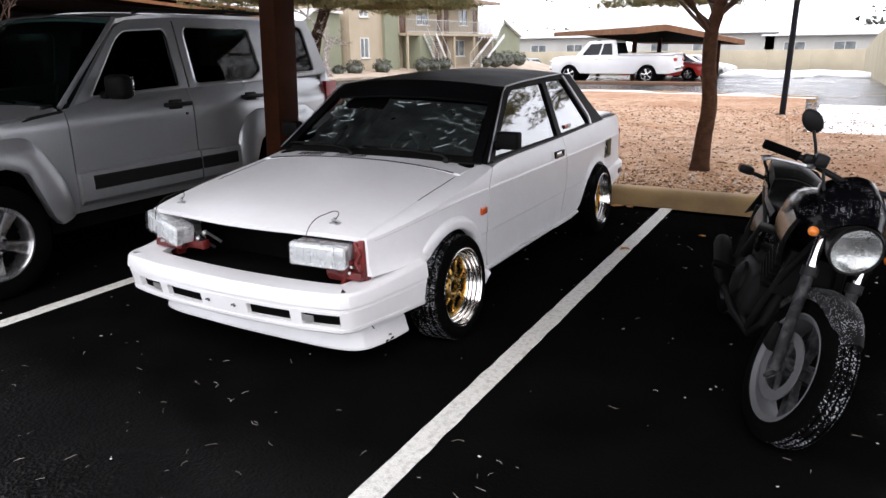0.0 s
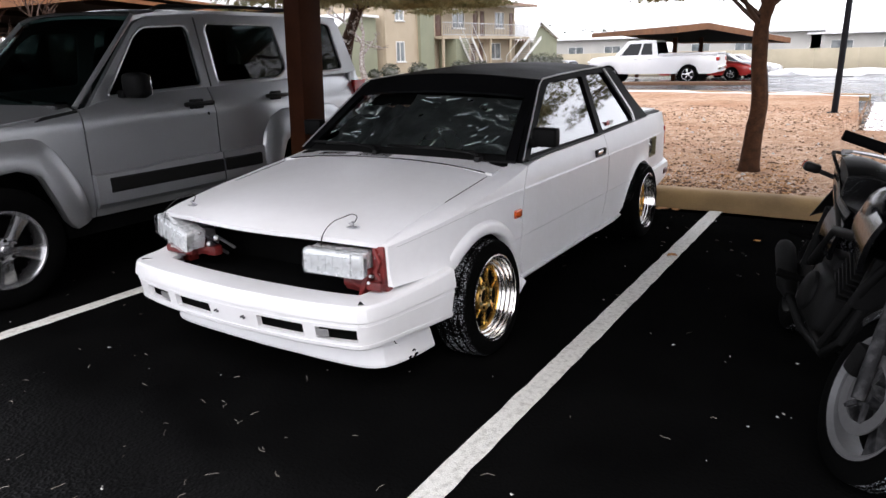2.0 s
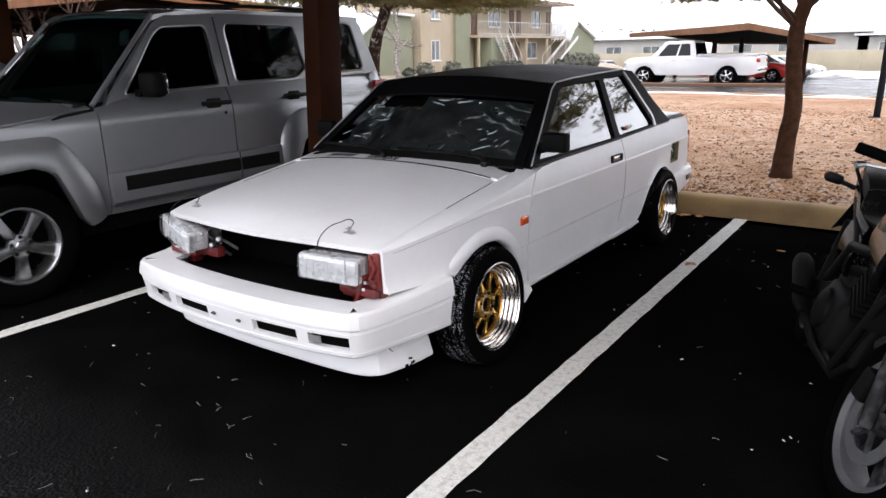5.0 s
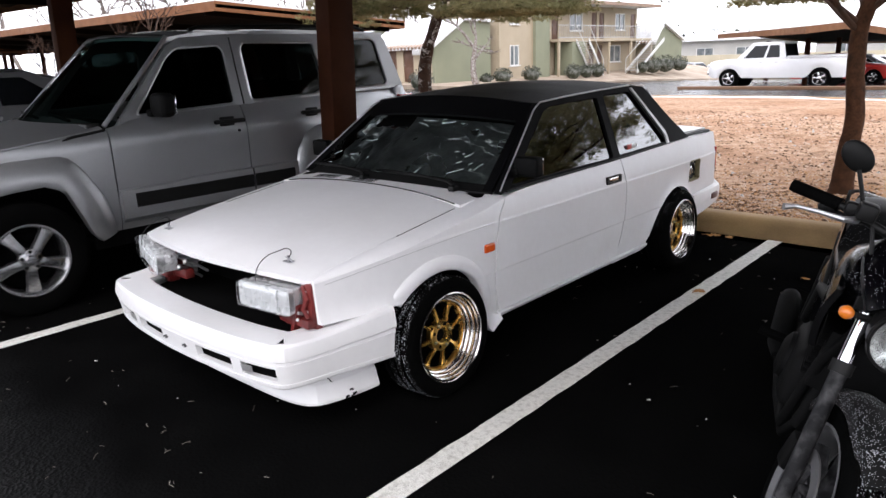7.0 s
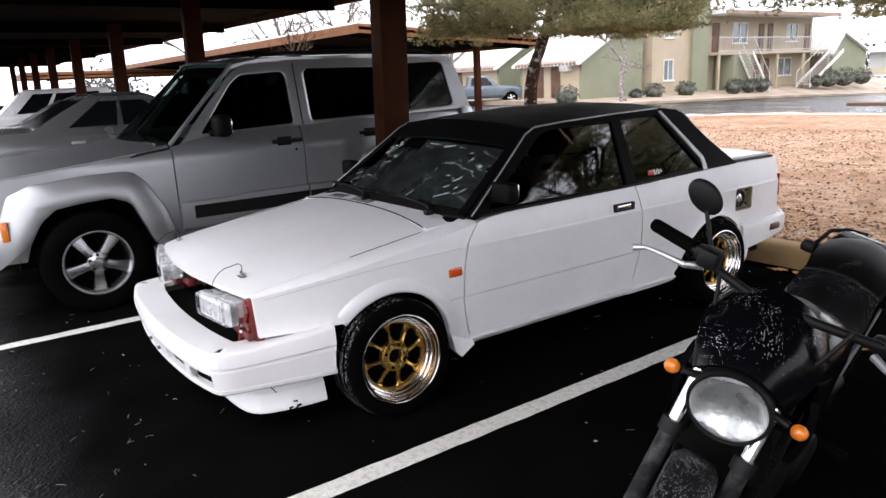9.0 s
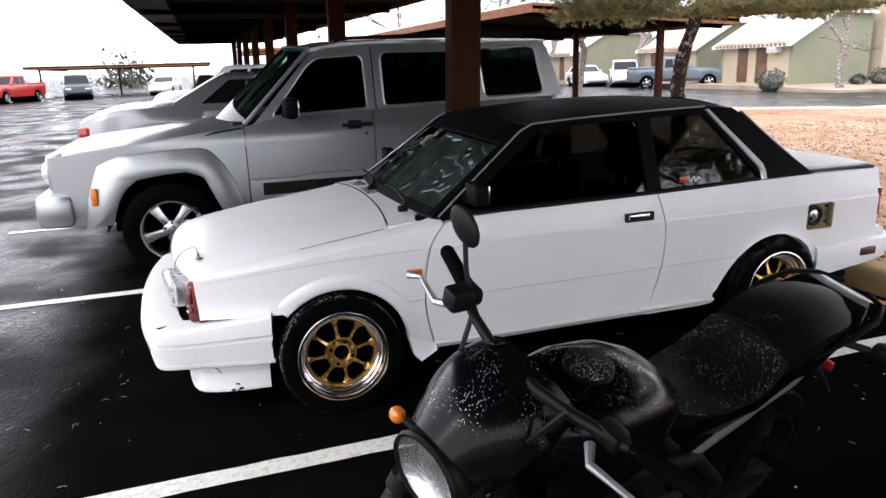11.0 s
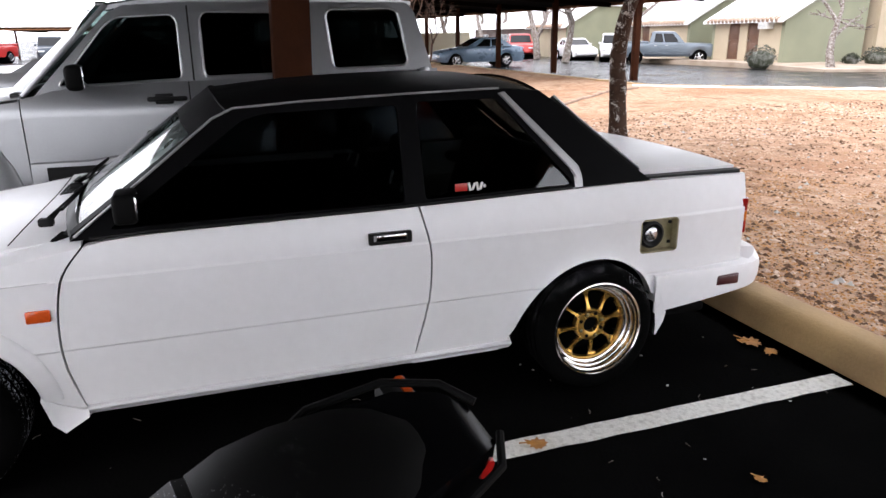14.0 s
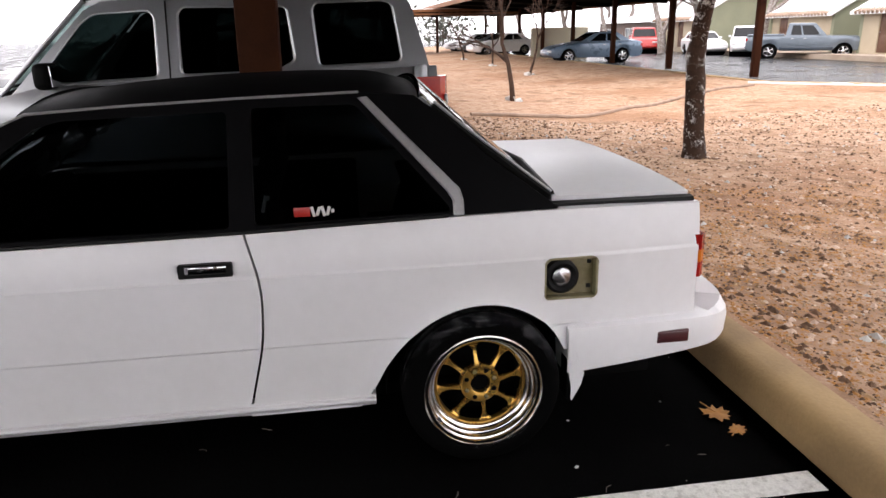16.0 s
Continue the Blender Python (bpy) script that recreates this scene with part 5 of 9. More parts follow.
def dish_wheel(car, m):
    """Deep-lipped gold eight-spoke wheel; x points out of the car."""
    R, r = 0.278, 0.196
    w = part("wheel", tyre_mesh(R, r, 0.185), SLEETTYRE if m.translation.y < 1 else DUSTRUBBER, car, "stretched black tyre on gold eight-spoke rim", m=m)
    bm = BM()
    lathe(bm, [(0.198, 0.070), (0.206, 0.082), (0.209, 0.093), (0.207, 0.098), (0.202, 0.099), (0.199, 0.094), (0.197, 0.080), (0.195, 0.075), (0.189, 0.073), (0.186, 0.058), (0.184, 0.055), (0.178, 0.053), (0.175, 0.039), (0.172, 0.036), (0.164, 0.034), (0.161, 0.024), (0.155, 0.018), (0.154, -0.02)], 56)
    part("rim_lip", bm, LIP, w, "polished deep rim lip")
    bm = BM()
    lathe(bm, [(0.155, 0.01), (0.152, -0.08), (0.05, -0.085), (0.0, -0.085)], 32)
    part("barrel", bm, VOID, w)
    bm = BM()
    lathe(bm, [(0.162, 0.0235), (0.159, 0.027), (0.155, 0.026), (0.152, 0.021), (0.152, 0.004), (0.156, 0.0)], 48)
    part("spoke_ring", bm, GOLD, w)
    bs = BM()
    st = [(0.050, 0.020, 0.031), (0.066, 0.0125, 0.034), (0.082, 0.0085, 0.029), (0.102, 0.0070, 0.022), (0.122, 0.0080, 0.018), (0.138, 0.0125, 0.017), (0.149, 0.021, 0.019), (0.156, 0.031, 0.022)]
    rings = []
    for q, hw, x in st:
        rings.append([(x - 0.022, -hw * 0.8, q), (x - 0.004, -hw, q), (x, -hw * 0.72, q), (x, hw * 0.72, q), (x - 0.004, hw, q), (x - 0.022, hw * 0.8, q)])
    loft(bs, rings)
    first = part("spoke", bs, GOLD, w, m=pose(0, 0, 0, 8, 0, 0))
    for k in range(1, 8):
        share(first, w, pose(0, 0, 0, 8 + 45 * k, 0, 0))
    bm = BM()
    lathe(bm, [(0.034, 0.012), (0.035, 0.034), (0.040, 0.037), (0.066, 0.036), (0.071, 0.030), (0.071, 0.004)], 40)
    part("hub", bm, GOLD, w)
    bm = BM()
    lathe(bm, [(0.0, 0.016), (0.030, 0.018), (0.0345, 0.012)], 24)
    part("centre_bore", bm, VOID, w)
    bm = BM()
    lathe(bm, [(0.0, 0.0378), (0.0085, 0.0378), (0.0085, 0.03)], 10)
    hole = part("bolt_hole", bm, VOID, w, m=pose(0, 0, 0, 22.5, 0, 0) @ pose(0, 0, 0.053))
    for k in range(1, 8):
        share(hole, w, pose(0, 0, 0, 22.5 + 45 * k, 0, 0) @ pose(0, 0, 0.053))
    bm = BM()
    tube(bm, [(0.02, 0, 0), (0.042, 0, 0), (0.047, 0, 0)], [0.008, 0.008, 0.005], 6)
    nut = part("lug_nut", bm, BRASSY, w, m=pose(0, 0, 0, 22.5, 0, 0) @ pose(0, 0, 0.053))
    for k in (2, 4, 6):
        share(nut, w, pose(0, 0, 0, 22.5 + 45 * k, 0, 0) @ pose(0, 0, 0.053))
    bm = BM()
    tube(bm, [(0.05, 0, 0), (0.085, 0, 0.004)], 0.005, 6)
    part("valve", bm, BLACK, w, m=pose(0, 0, 0, -55, 0, 0) @ pose(0, 0, -0.186))
    return w


# ---- white coupe ----
CAR = thing("coupe", pose(-0.085, 0, 0), "lowered white two-door coupe with black roof and missing grille", "car")


def half_width(y):
    return curve_table([(-0.62, 0.690), (-0.45, 0.735), (-0.25, 0.775), (0.0, 0.797), (0.5, 0.803), (1.6, 0.803), (2.4, 0.80), (2.9, 0.785), (3.27, 0.752)], y)


def side_x(y, z):
    w = half_width(y)
    if z > 0.722:
        return w - 0.004 - 0.024 * (min(z - 0.722, 0.163) / 0.133) ** 1.5
    if z < 0.47:
        return w - 0.005 - 0.034 * ((0.47 - z) / 0.26) ** 2
    return w


def belt(y):
    return curve_table([(-0.62, 0.655), (-0.3, 0.700), (0.0, 0.745), (0.29, 0.792), (0.52, 0.838), (1.1, 0.850), (1.7, 0.857), (2.4, 0.874), (2.72, 0.878), (3.27, 0.870)], y)


def hood_z(x, y):
    c = curve_table([(-0.72, 0.675), (-0.66, 0.705), (-0.5, 0.748), (-0.1, 0.795), (0.33, 0.850), (0.5, 0.868)], y)
    s = curve_table([(-0.66, 0.650), (-0.5, 0.692), (-0.1, 0.752), (0.3, 0.808), (0.5, 0.842)], y)
    k = min(1.0, abs(x) / 0.69)
    return c + (s - c) * k**2.6


def arch(y, yc, zc, R, low):
    d = abs(y - yc)
    return max(low, zc + math.sqrt(R * R - d * d)) if d < R else low


LEVELS = [0.0, 0.22, 0.25, 0.29, 0.34, 0.40, 0.455, 0.468, 0.476, 0.50, 0.54, 0.572, 0.62, 0.665, 0.712, 0.717, 0.724, 0.729, 0.75, 0.78, 0.81, 0.835, 1.0]


def side_panel(name, yf, yb, zb, cols, sgn, hood_top=False, cut=None, mat=None, lab=""):
    bm = BM()
    nu = len(cols) - 1
    extra = 5 if hood_top else 0
    nv = len(LEVELS) - 1 + extra

    def at(u, v):
        c = cols[round(u * nu)]
        j = round(v * nv)
        ym = yf(0.5) + (yb(0.5) - yf(0.5)) * c
        lo = zb(ym)
        lv = LEVELS[min(j, len(LEVELS) - 1)]
        z = min(max(lv, lo), belt(ym))
        y = yf(z) + (yb(z) - yf(z)) * c
        x = side_x(y, z)
        if lo > 0.26 and z - lo < 0.05:
            x += 0.012 * (1 - (z - lo) / 0.05)
        if j >= len(LEVELS):
            k = (j - len(LEVELS) + 1) / 5
            xe = 0.687
            ze = hood_z(0.684, y) - 0.001
            x, z = x + (xe - x) * k, z + (ze - z) * (1 - (1 - k) ** 2.3)
        return Vector((sgn * x, y, z))

    sheet(bm, nu, nv, at)
    if cut:
        gone = [f for f in bm.faces if cut[0] < f.calc_center_median().y < cut[1] and cut[2] < f.calc_center_median().z < cut[3]]
        bmesh.ops.delete(bm, geom=gone, context="FACES")
    bmesh.ops.remove_doubles(bm, verts=bm.verts, dist=2e-5)
    rim_e = [e for e in bm.edges if len(e.link_faces) == 1]
    g = bmesh.ops.extrude_edge_only(bm, edges=rim_e)
    bmesh.ops.translate(bm, vec=(-sgn * 0.045, 0, 0), verts=[v for v in g["geom"] if isinstance(v, bmesh.types.BMVert)])
    return part(name, bm, mat or WHITE, CAR, lab, angle=30)


def door_front(z):
    return curve_table([(0.2, 0.482), (0.3, 0.455), (0.42, 0.43), (0.55, 0.43), (0.67, 0.446), (0.75, 0.475), (0.844, 0.555)], z)


def door_back(z):
    return curve_table([(0.2, 1.655), (0.29, 1.678), (0.478, 1.725), (0.60, 1.738), (0.70, 1.737), (0.86, 1.700)], z)


N = 40
for sgn in (1, -1):
    fcols = [i / N for i in range(N + 1)]
    side_panel("front_wing", lambda z: -0.585 + 0.06 * (0.66 - z), lambda z: door_front(z) - 0.004, lambda y: arch(y, 0.025, 0.262, 0.318, 0.49 if y < 0.02 else 0.205), fcols, sgn, True)
    door = side_panel("door", lambda z: door_front(z) + 0.004, lambda z: door_back(z) - 0.004, lambda y: 0.262, [i / 18 for i in range(19)], sgn)
    ya, yb_ = door_back(0.5) + 0.004, 3.262
    qc = sorted([(y - ya) / (yb_ - ya) for y in [ya + 0.04 * i for i in range(10)] + [2.13 + 0.022 * i for i in range(32)] + [2.687, 2.868, 2.95, 3.03, 3.1, 3.18, 3.22, yb_]])
    side_panel("rear_wing", lambda z: door_back(z) + 0.004, lambda z: 3.262 - 0.012 * (0.87 - z) if z > 0.5 else 3.262, lambda y: arch(y, 2.462, 0.235, 0.338, 0.205 if y < 2.4 else 0.375), qc, sgn, cut=(2.687, 2.868, 0.572, 0.712) if sgn == 1 else None)
    # sill under the door
    bm = BM()
    loft(bm, [[(sgn * (side_x(y, z) + dx), y, z) for z, dx in ((0.257, -0.001), (0.248, -0.001), (0.243, 0.014), (0.236, 0.017), (0.206, -0.006), (0.21, -0.12), (0.257, -0.12))] for y in [0.47 + 0.162 * i for i in range(11)]])
    part("sill", bm, WHITE, CAR)
    # fine swage line along the wing: grey tube drawn for the crease's shade
    bm = BM()
    tube(bm, [(sgn * (side_x(y, z) + 0.0002), y, z) for y, z in [(-0.54 + 0.04 * i, curve_table([(-0.56, 0.648), (-0.3, 0.682), (-0.1, 0.700), (0.2, 0.715), (0.46, 0.720)], -0.54 + 0.04 * i)) for i in range(25)]], 0.0013, 5)
    part("swage_line", bm, TRIM, CAR)
    # flared lip over the front wheel
    bm = BM()
    rows = []
    for i in range(33):
        a = radians(4 + 134 * i / 32)
        fade = min(1.0, i / 5, (32 - i) / 4)
        row = []
        for dr, dx in ((-0.002, -0.03), (-0.003, 0.010), (0.003, 0.0175), (0.012, 0.0195), (0.034, 0.0185), (0.048, 0.0150), (0.060, 0.0055), (0.066, -0.004)):
            y, z = 0.025 + (0.318 + dr) * math.cos(a), 0.262 + (0.318 + dr) * math.sin(a)
            row.append((sgn * (side_x(y, z) + (dx if dx < 0 else dx * (0.35 + 0.65 * fade))), y, z))
        rows.append(row)
    loft(bm, rows, False)
    part("arch_lip", bm, WHITE, CAR, angle=40)
    # splash flap behind front wheel
    bm = BM()
    loft(bm, [[(sgn * (side_x(y, 0.3) + dx), y, z) for dx, z in ((0.004, zt), (0.022, zb2), (-0.03, zb2 + 0.004), (-0.03, zt))] for y, zt, zb2 in ((0.335, 0.31, 0.30), (0.36, 0.285, 0.205), (0.395, 0.265, 0.168), (0.44, 0.245, 0.195), (0.475, 0.238, 0.215))])
    part("splash_flap", bm, WHITE, CAR)
    # wheel housings
    for yc, zc, R in ((0.025, 0.262, 0.315), (2.462, 0.235, 0.335)):
        bm = BM()
        rings = []
        for x in (0.765, 0.42):
            rings.append([(sgn * x, yc + R * math.cos(a), max(0.2, zc + R * math.sin(a))) for a in [math.pi * k / 20 for k in range(21)]])
        loft(bm, rings, False)
        box(bm, (sgn * 0.42, yc, 0.40), (0.02, 2 * R, 0.42))
        part("wheel_housing", bm, VOID, CAR)

# dark inner hull
bm = BM()
box(bm, (0, 1.48, 0.235), (1.42, 3.3, 0.05), 0.02)
part("floor_pan", bm, VOID, CAR)
for sgn in (1, -1):
    bm = BM()
    box(bm, (sgn * 0.705, 1.08, 0.53), (0.05, 1.35, 0.58), 0.02)
    part("door_lining", bm, SEAT, CAR)
    bm = BM()
    box(bm, (sgn * 0.71, 1.86, 0.62), (0.05, 0.46, 0.44), 0.02)
    part("rear_lining", bm, SEAT, CAR)
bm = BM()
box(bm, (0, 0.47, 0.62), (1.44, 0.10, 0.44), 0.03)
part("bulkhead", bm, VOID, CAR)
bm = BM()
box(bm, (0, 2.50, 0.80), (1.36, 0.42, 0.05), 0.02)
part("parcel_shelf", bm, SEAT, CAR)
bm = BM()
box(bm, (0, 3.225, 0.66), (1.36, 0.03, 0.40), 0.01)
part("rear_panel", bm, WHITE, CAR)

# hood, cowl, boot lid
bm = BM()
sheet(bm, 36, 30, lambda u, v: (lambda x: (lambda y0, y1: (lambda y: Vector((x, y, hood_z(x, y))))(y0 + (y1 - y0) * v))(-0.69 + 0.10 * (abs(x) / 0.68) ** 2.4, 0.335 - 0.045 * (x / 0.68) ** 2))(-0.68 + 1.36 * u), Vector((0, 0.004, -0.022)))
hood = part("hood", bm, WHITE, CAR, angle=30)
bm = BM()
sheet(bm, 24, 6, lambda u, v: (lambda x: Vector((x, (0.341 - 0.045 * (x / 0.68) ** 2) * (1 - v) + (0.43 + 0.07 * (x / 0.72) ** 2) * v, hood_z(x, 0.34 + 0.09 * v) + 0.003)))(-0.70 + 1.40 * u), Vector((0, 0, -0.02)))
part("cowl", bm, WHITE, CAR)
for x0, x1 in ((-0.50, -0.30), (-0.20, 0.02)):
    bm = BM()
    for k in range(4):
        sheet(bm, 4, 1, lambda u, v: (lambda x, y: Vector((x, y, hood_z(x, y) + 0.006 - 0.004 * v)))(x0 + (x1 - x0) * u, 0.352 + 0.017 * (k + v)), Vector((0, 0, -0.01)))
    part("cowl_vent", bm, BLACK, CAR)
bm = BM()
sheet(bm, 26, 12, lambda u, v: (lambda x: (lambda y: Vector((x, y, 0.905 + 0.012 * (1 - (x / 0.66) ** 2) - 0.006 * v)))(2.79 - 0.05 * (x / 0.66) ** 2 * (1 - v) + 0.475 * v - 0.02 * (x / 0.66) ** 4 * v))(-0.665 + 1.33 * u), Vector((0, -0.002, -0.016)))
part("boot_lid", bm, WHITE, CAR)
for sgn in (1, -1):
    bm = BM()
    loft(bm, [[(sgn * 0.672, y, 0.868), (sgn * 0.705, y, 0.868), (sgn * 0.700, y, 0.885), (sgn * 0.672, y, 0.889)] for y in (2.73, 3.0, 3.25)])
    part("boot_seal", bm, BLACK, CAR)

# roof and pillars
GUT = [(1.02, 1.236), (1.3, 1.252), (1.7, 1.266), (2.1, 1.274), (2.2, 1.268), (2.30, 1.245)]


def pillar_x(z):
    return 0.757 - 0.152 * (z - 0.855) / 0.41


bm = BM()
sheet(bm, 24, 24, lambda u, v: (lambda s: (lambda y: Vector((s * pillar_x(curve_table(GUT, y)) * 1.0, y, curve_table(GUT, y) + 0.05 * (1 - abs(s) ** 2.5) * math.sin(math.pi * (0.12 + 0.80 * v)) ** 0.5)))((1.035 - 0.05 * (1 - s * s)) * (1 - v) + (2.285 + 0.03 * (1 - s * s)) * v))(-1 + 2 * u), Vector((0, 0, -0.02)))
part("roof", bm, BLACKVINYL, CAR)
ws_hole = [(0.62, 0.868), (1.655, 0.872), (1.665, 1.228), (1.16, 1.216), (1.085, 1.196)]
q_hole = [(1.735, 0.876), (2.375, 0.888), (2.355, 0.92), (2.075, 1.238), (1.74, 1.236)]
outer = [(0.50, 0.842), (1.1, 0.852), (1.7, 0.86), (2.4, 0.877), (2.74, 0.882), (2.70, 0.915), (2.52, 1.05), (2.34, 1.21), (2.27, 1.262), (2.1, 1.272), (1.7, 1.264), (1.3, 1.25), (1.06, 1.236), (0.99, 1.205)]
for sgn in (1, -1):
    bm = BM()
    plate(bm, dense(outer, 0.09), [dense(rounded(ws_hole, 0.02), 0.1), dense(rounded(q_hole, 0.02), 0.1)], lambda y, z: Vector((sgn * (pillar_x(z) + 0.004), y, z)), Vector((-sgn * 0.03, 0, 0)))
    frame_ob = part("side_frame", bm, BLACKVINYL, CAR)
    for nm, hole in (("door_glass", ws_hole), ("quarter_glass", q_hole)):
        bm = BM()
        plate(bm, dense([(y + (0.008 if y < 1.5 or (nm == "quarter_glass" and y < 1.9) else -0.008) * -1, z) for y, z in hole], 0.2), [], lambda y, z: Vector((sgn * (pillar_x(z) - 0.012), y, z)), Vector((-sgn * 0.004, 0, 0)))
        g = part(nm, bm, WINGLASS, CAR, "dark tinted window")
        g.visible_shadow = False
    bm = BM()
    rail = [(0.515, 0.855), (0.75, 1.03), (0.985, 1.207), (1.06, 1.24), (1.3, 1.254), (1.7, 1.268), (2.09, 1.277)]
    tube(bm, [(sgn * (pillar_x(z) + 0.009), y, z) for y, z in rail], 0.0045, 6)
    part("drip_rail", bm, TRIM, CAR, "dull bright drip rail")
    bm = BM()
    st = [(2.085, 1.258, 2.115, 1.262), (2.36, 0.955, 2.405, 0.962), (2.378, 0.925, 2.415, 0.925), (2.378, 0.88, 2.415, 0.88)]
    loft(bm, [[(sgn * (pillar_x(za) + 0.005), y0, za), (sgn * (pillar_x(za) + 0.014), y0 + 0.006, za), (sgn * (pillar_x(zb2) + 0.014), y1 - 0.006, zb2), (sgn * (pillar_x(zb2) + 0.005), y1, zb2)] for y0, za, y1, zb2 in st])
    part("quarter_trim", bm, TRIM, CAR, "dull bright window trim")
    bm = BM()
    tube(bm, [(sgn * (side_x(y, belt(y)) - 0.009), y, belt(y) + 0.006) for y in [0.56 + 0.15 * i for i in range(13)]], 0.006, 6)
    part("belt_seal", bm, BLACK, CAR)


def screen(u, v, inset=0.0):
    s = -1 + 2 * u
    base = Vector((s * 0.728, 0.50 - 0.085 * (1 - s * s), 0.850 + 0.018 * (1 - s * s)))
    top = Vector((s * 0.592, 1.035 - 0.055 * (1 - s * s), 1.232 + 0.038 * (1 - s * s)))
    p = base.lerp(top, v)
    return p + Vector((0, 0.75, -1)).normalized() * inset


bm = BM()
sheet(bm, 20, 14, lambda u, v: screen(0.03 + 0.94 * u, 0.05 + 0.86 * v))
ws = part("windscreen", bm, SCREEN, CAR)
ws.visible_shadow = False
bm = BM()
sheet(bm, 24, 1, lambda u, v: screen(u, -0.01 + 0.08 * v) + Vector((0, 0, -0.002)), Vector((0, 0, -0.012)))
part("screen_seal", bm, BLACK, CAR)
bm = BM()
sheet(bm, 24, 4, lambda u, v: screen(u, 0.78 + 0.235 * v) + Vector((0, 0, 0.001)), Vector((0, 0, -0.012)))
part("screen_header", bm, BLACKVINYL, CAR)
for u0, u1 in ((0.0, 0.035), (0.965, 1.0)):
    bm = BM()
    sheet(bm, 2, 12, lambda u, v: screen(u0 + (u1 - u0) * u, v) + Vector((0, 0, 0.003)), Vector((0, 0, -0.012)))
    part("screen_pillar", bm, BLACKVINYL, CAR)

# crumpled silver film behind the windscreen
rngf = random.Random(3)
bm = BM()


def film(u, v):
    p = screen(0.40 + 0.55 * u, 0.04 + 0.74 * v, 0.035)
    n = Vector((0, -0.6, 0.8))
    k = 0.010 * noise.noise((u * 3.1, v * 2.3, 1))
    for a, c, am in ((5.0, 7.0, 0.012), (9.0, 15.0, 0.006)):
        k += am * (0.5 - abs(noise.noise((u * a + v * 2.0, v * c - u * 3.0, a)))) ** 2
    return p + n * k


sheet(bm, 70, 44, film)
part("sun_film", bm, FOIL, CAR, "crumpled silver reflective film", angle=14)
# dark strip added behind the screen top to shut off the view through
bm = BM()
sheet(bm, 16, 8, lambda u, v: screen(0.02 + 0.96 * u, 0.72 + 0.25 * v, 0.07), Vector((0, 0, -0.006)))
part("view_blocker", bm, VOID, CAR, "dark strip added to close the view above the sun film")
# thin raised strips, coloured pale as the glints on the film's sharp creases
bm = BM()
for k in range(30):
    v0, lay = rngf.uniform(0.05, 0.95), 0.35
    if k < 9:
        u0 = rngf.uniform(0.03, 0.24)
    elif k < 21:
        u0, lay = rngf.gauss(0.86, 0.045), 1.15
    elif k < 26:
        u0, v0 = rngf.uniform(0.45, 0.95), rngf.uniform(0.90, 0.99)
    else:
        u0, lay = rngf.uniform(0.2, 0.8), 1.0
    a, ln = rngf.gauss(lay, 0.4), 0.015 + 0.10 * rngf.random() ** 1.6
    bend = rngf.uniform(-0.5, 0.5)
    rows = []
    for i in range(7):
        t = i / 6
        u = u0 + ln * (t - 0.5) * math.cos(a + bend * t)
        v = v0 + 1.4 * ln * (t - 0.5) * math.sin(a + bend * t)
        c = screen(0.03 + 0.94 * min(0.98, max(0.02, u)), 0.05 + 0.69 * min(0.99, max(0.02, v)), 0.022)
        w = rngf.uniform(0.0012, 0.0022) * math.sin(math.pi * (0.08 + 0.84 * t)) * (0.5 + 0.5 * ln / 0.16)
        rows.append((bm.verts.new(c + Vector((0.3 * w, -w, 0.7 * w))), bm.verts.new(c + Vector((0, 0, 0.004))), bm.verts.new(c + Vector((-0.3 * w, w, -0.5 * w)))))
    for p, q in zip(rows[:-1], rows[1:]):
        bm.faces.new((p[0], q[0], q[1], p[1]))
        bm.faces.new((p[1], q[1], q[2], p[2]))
part("film_crease", bm, CREASE_GLINT, CAR, "pale strips painted as glints on the creases of the silver film", angle=14)

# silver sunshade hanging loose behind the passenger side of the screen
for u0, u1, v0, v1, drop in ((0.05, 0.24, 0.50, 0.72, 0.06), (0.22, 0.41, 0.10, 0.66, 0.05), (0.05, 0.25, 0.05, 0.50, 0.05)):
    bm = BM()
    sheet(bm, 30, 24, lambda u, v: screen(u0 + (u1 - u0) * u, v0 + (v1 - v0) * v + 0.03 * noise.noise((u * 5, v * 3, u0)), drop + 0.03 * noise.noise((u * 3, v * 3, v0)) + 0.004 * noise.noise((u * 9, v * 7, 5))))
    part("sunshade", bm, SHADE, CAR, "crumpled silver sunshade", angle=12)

# loose flaps in the lighter, lit copy of the sunshade silver
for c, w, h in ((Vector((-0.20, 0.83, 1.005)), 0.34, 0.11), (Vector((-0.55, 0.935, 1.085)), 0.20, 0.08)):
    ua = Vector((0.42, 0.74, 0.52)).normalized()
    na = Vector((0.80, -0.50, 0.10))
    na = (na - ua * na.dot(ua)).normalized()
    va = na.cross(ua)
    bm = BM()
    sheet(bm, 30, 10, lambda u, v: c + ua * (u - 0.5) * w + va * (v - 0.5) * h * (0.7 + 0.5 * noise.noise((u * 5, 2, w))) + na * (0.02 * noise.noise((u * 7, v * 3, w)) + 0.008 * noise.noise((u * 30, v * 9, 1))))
    part("sunshade_flap", bm, FOLD, CAR, "silver sunshade fold, coloured lighter as if lit", angle=12)

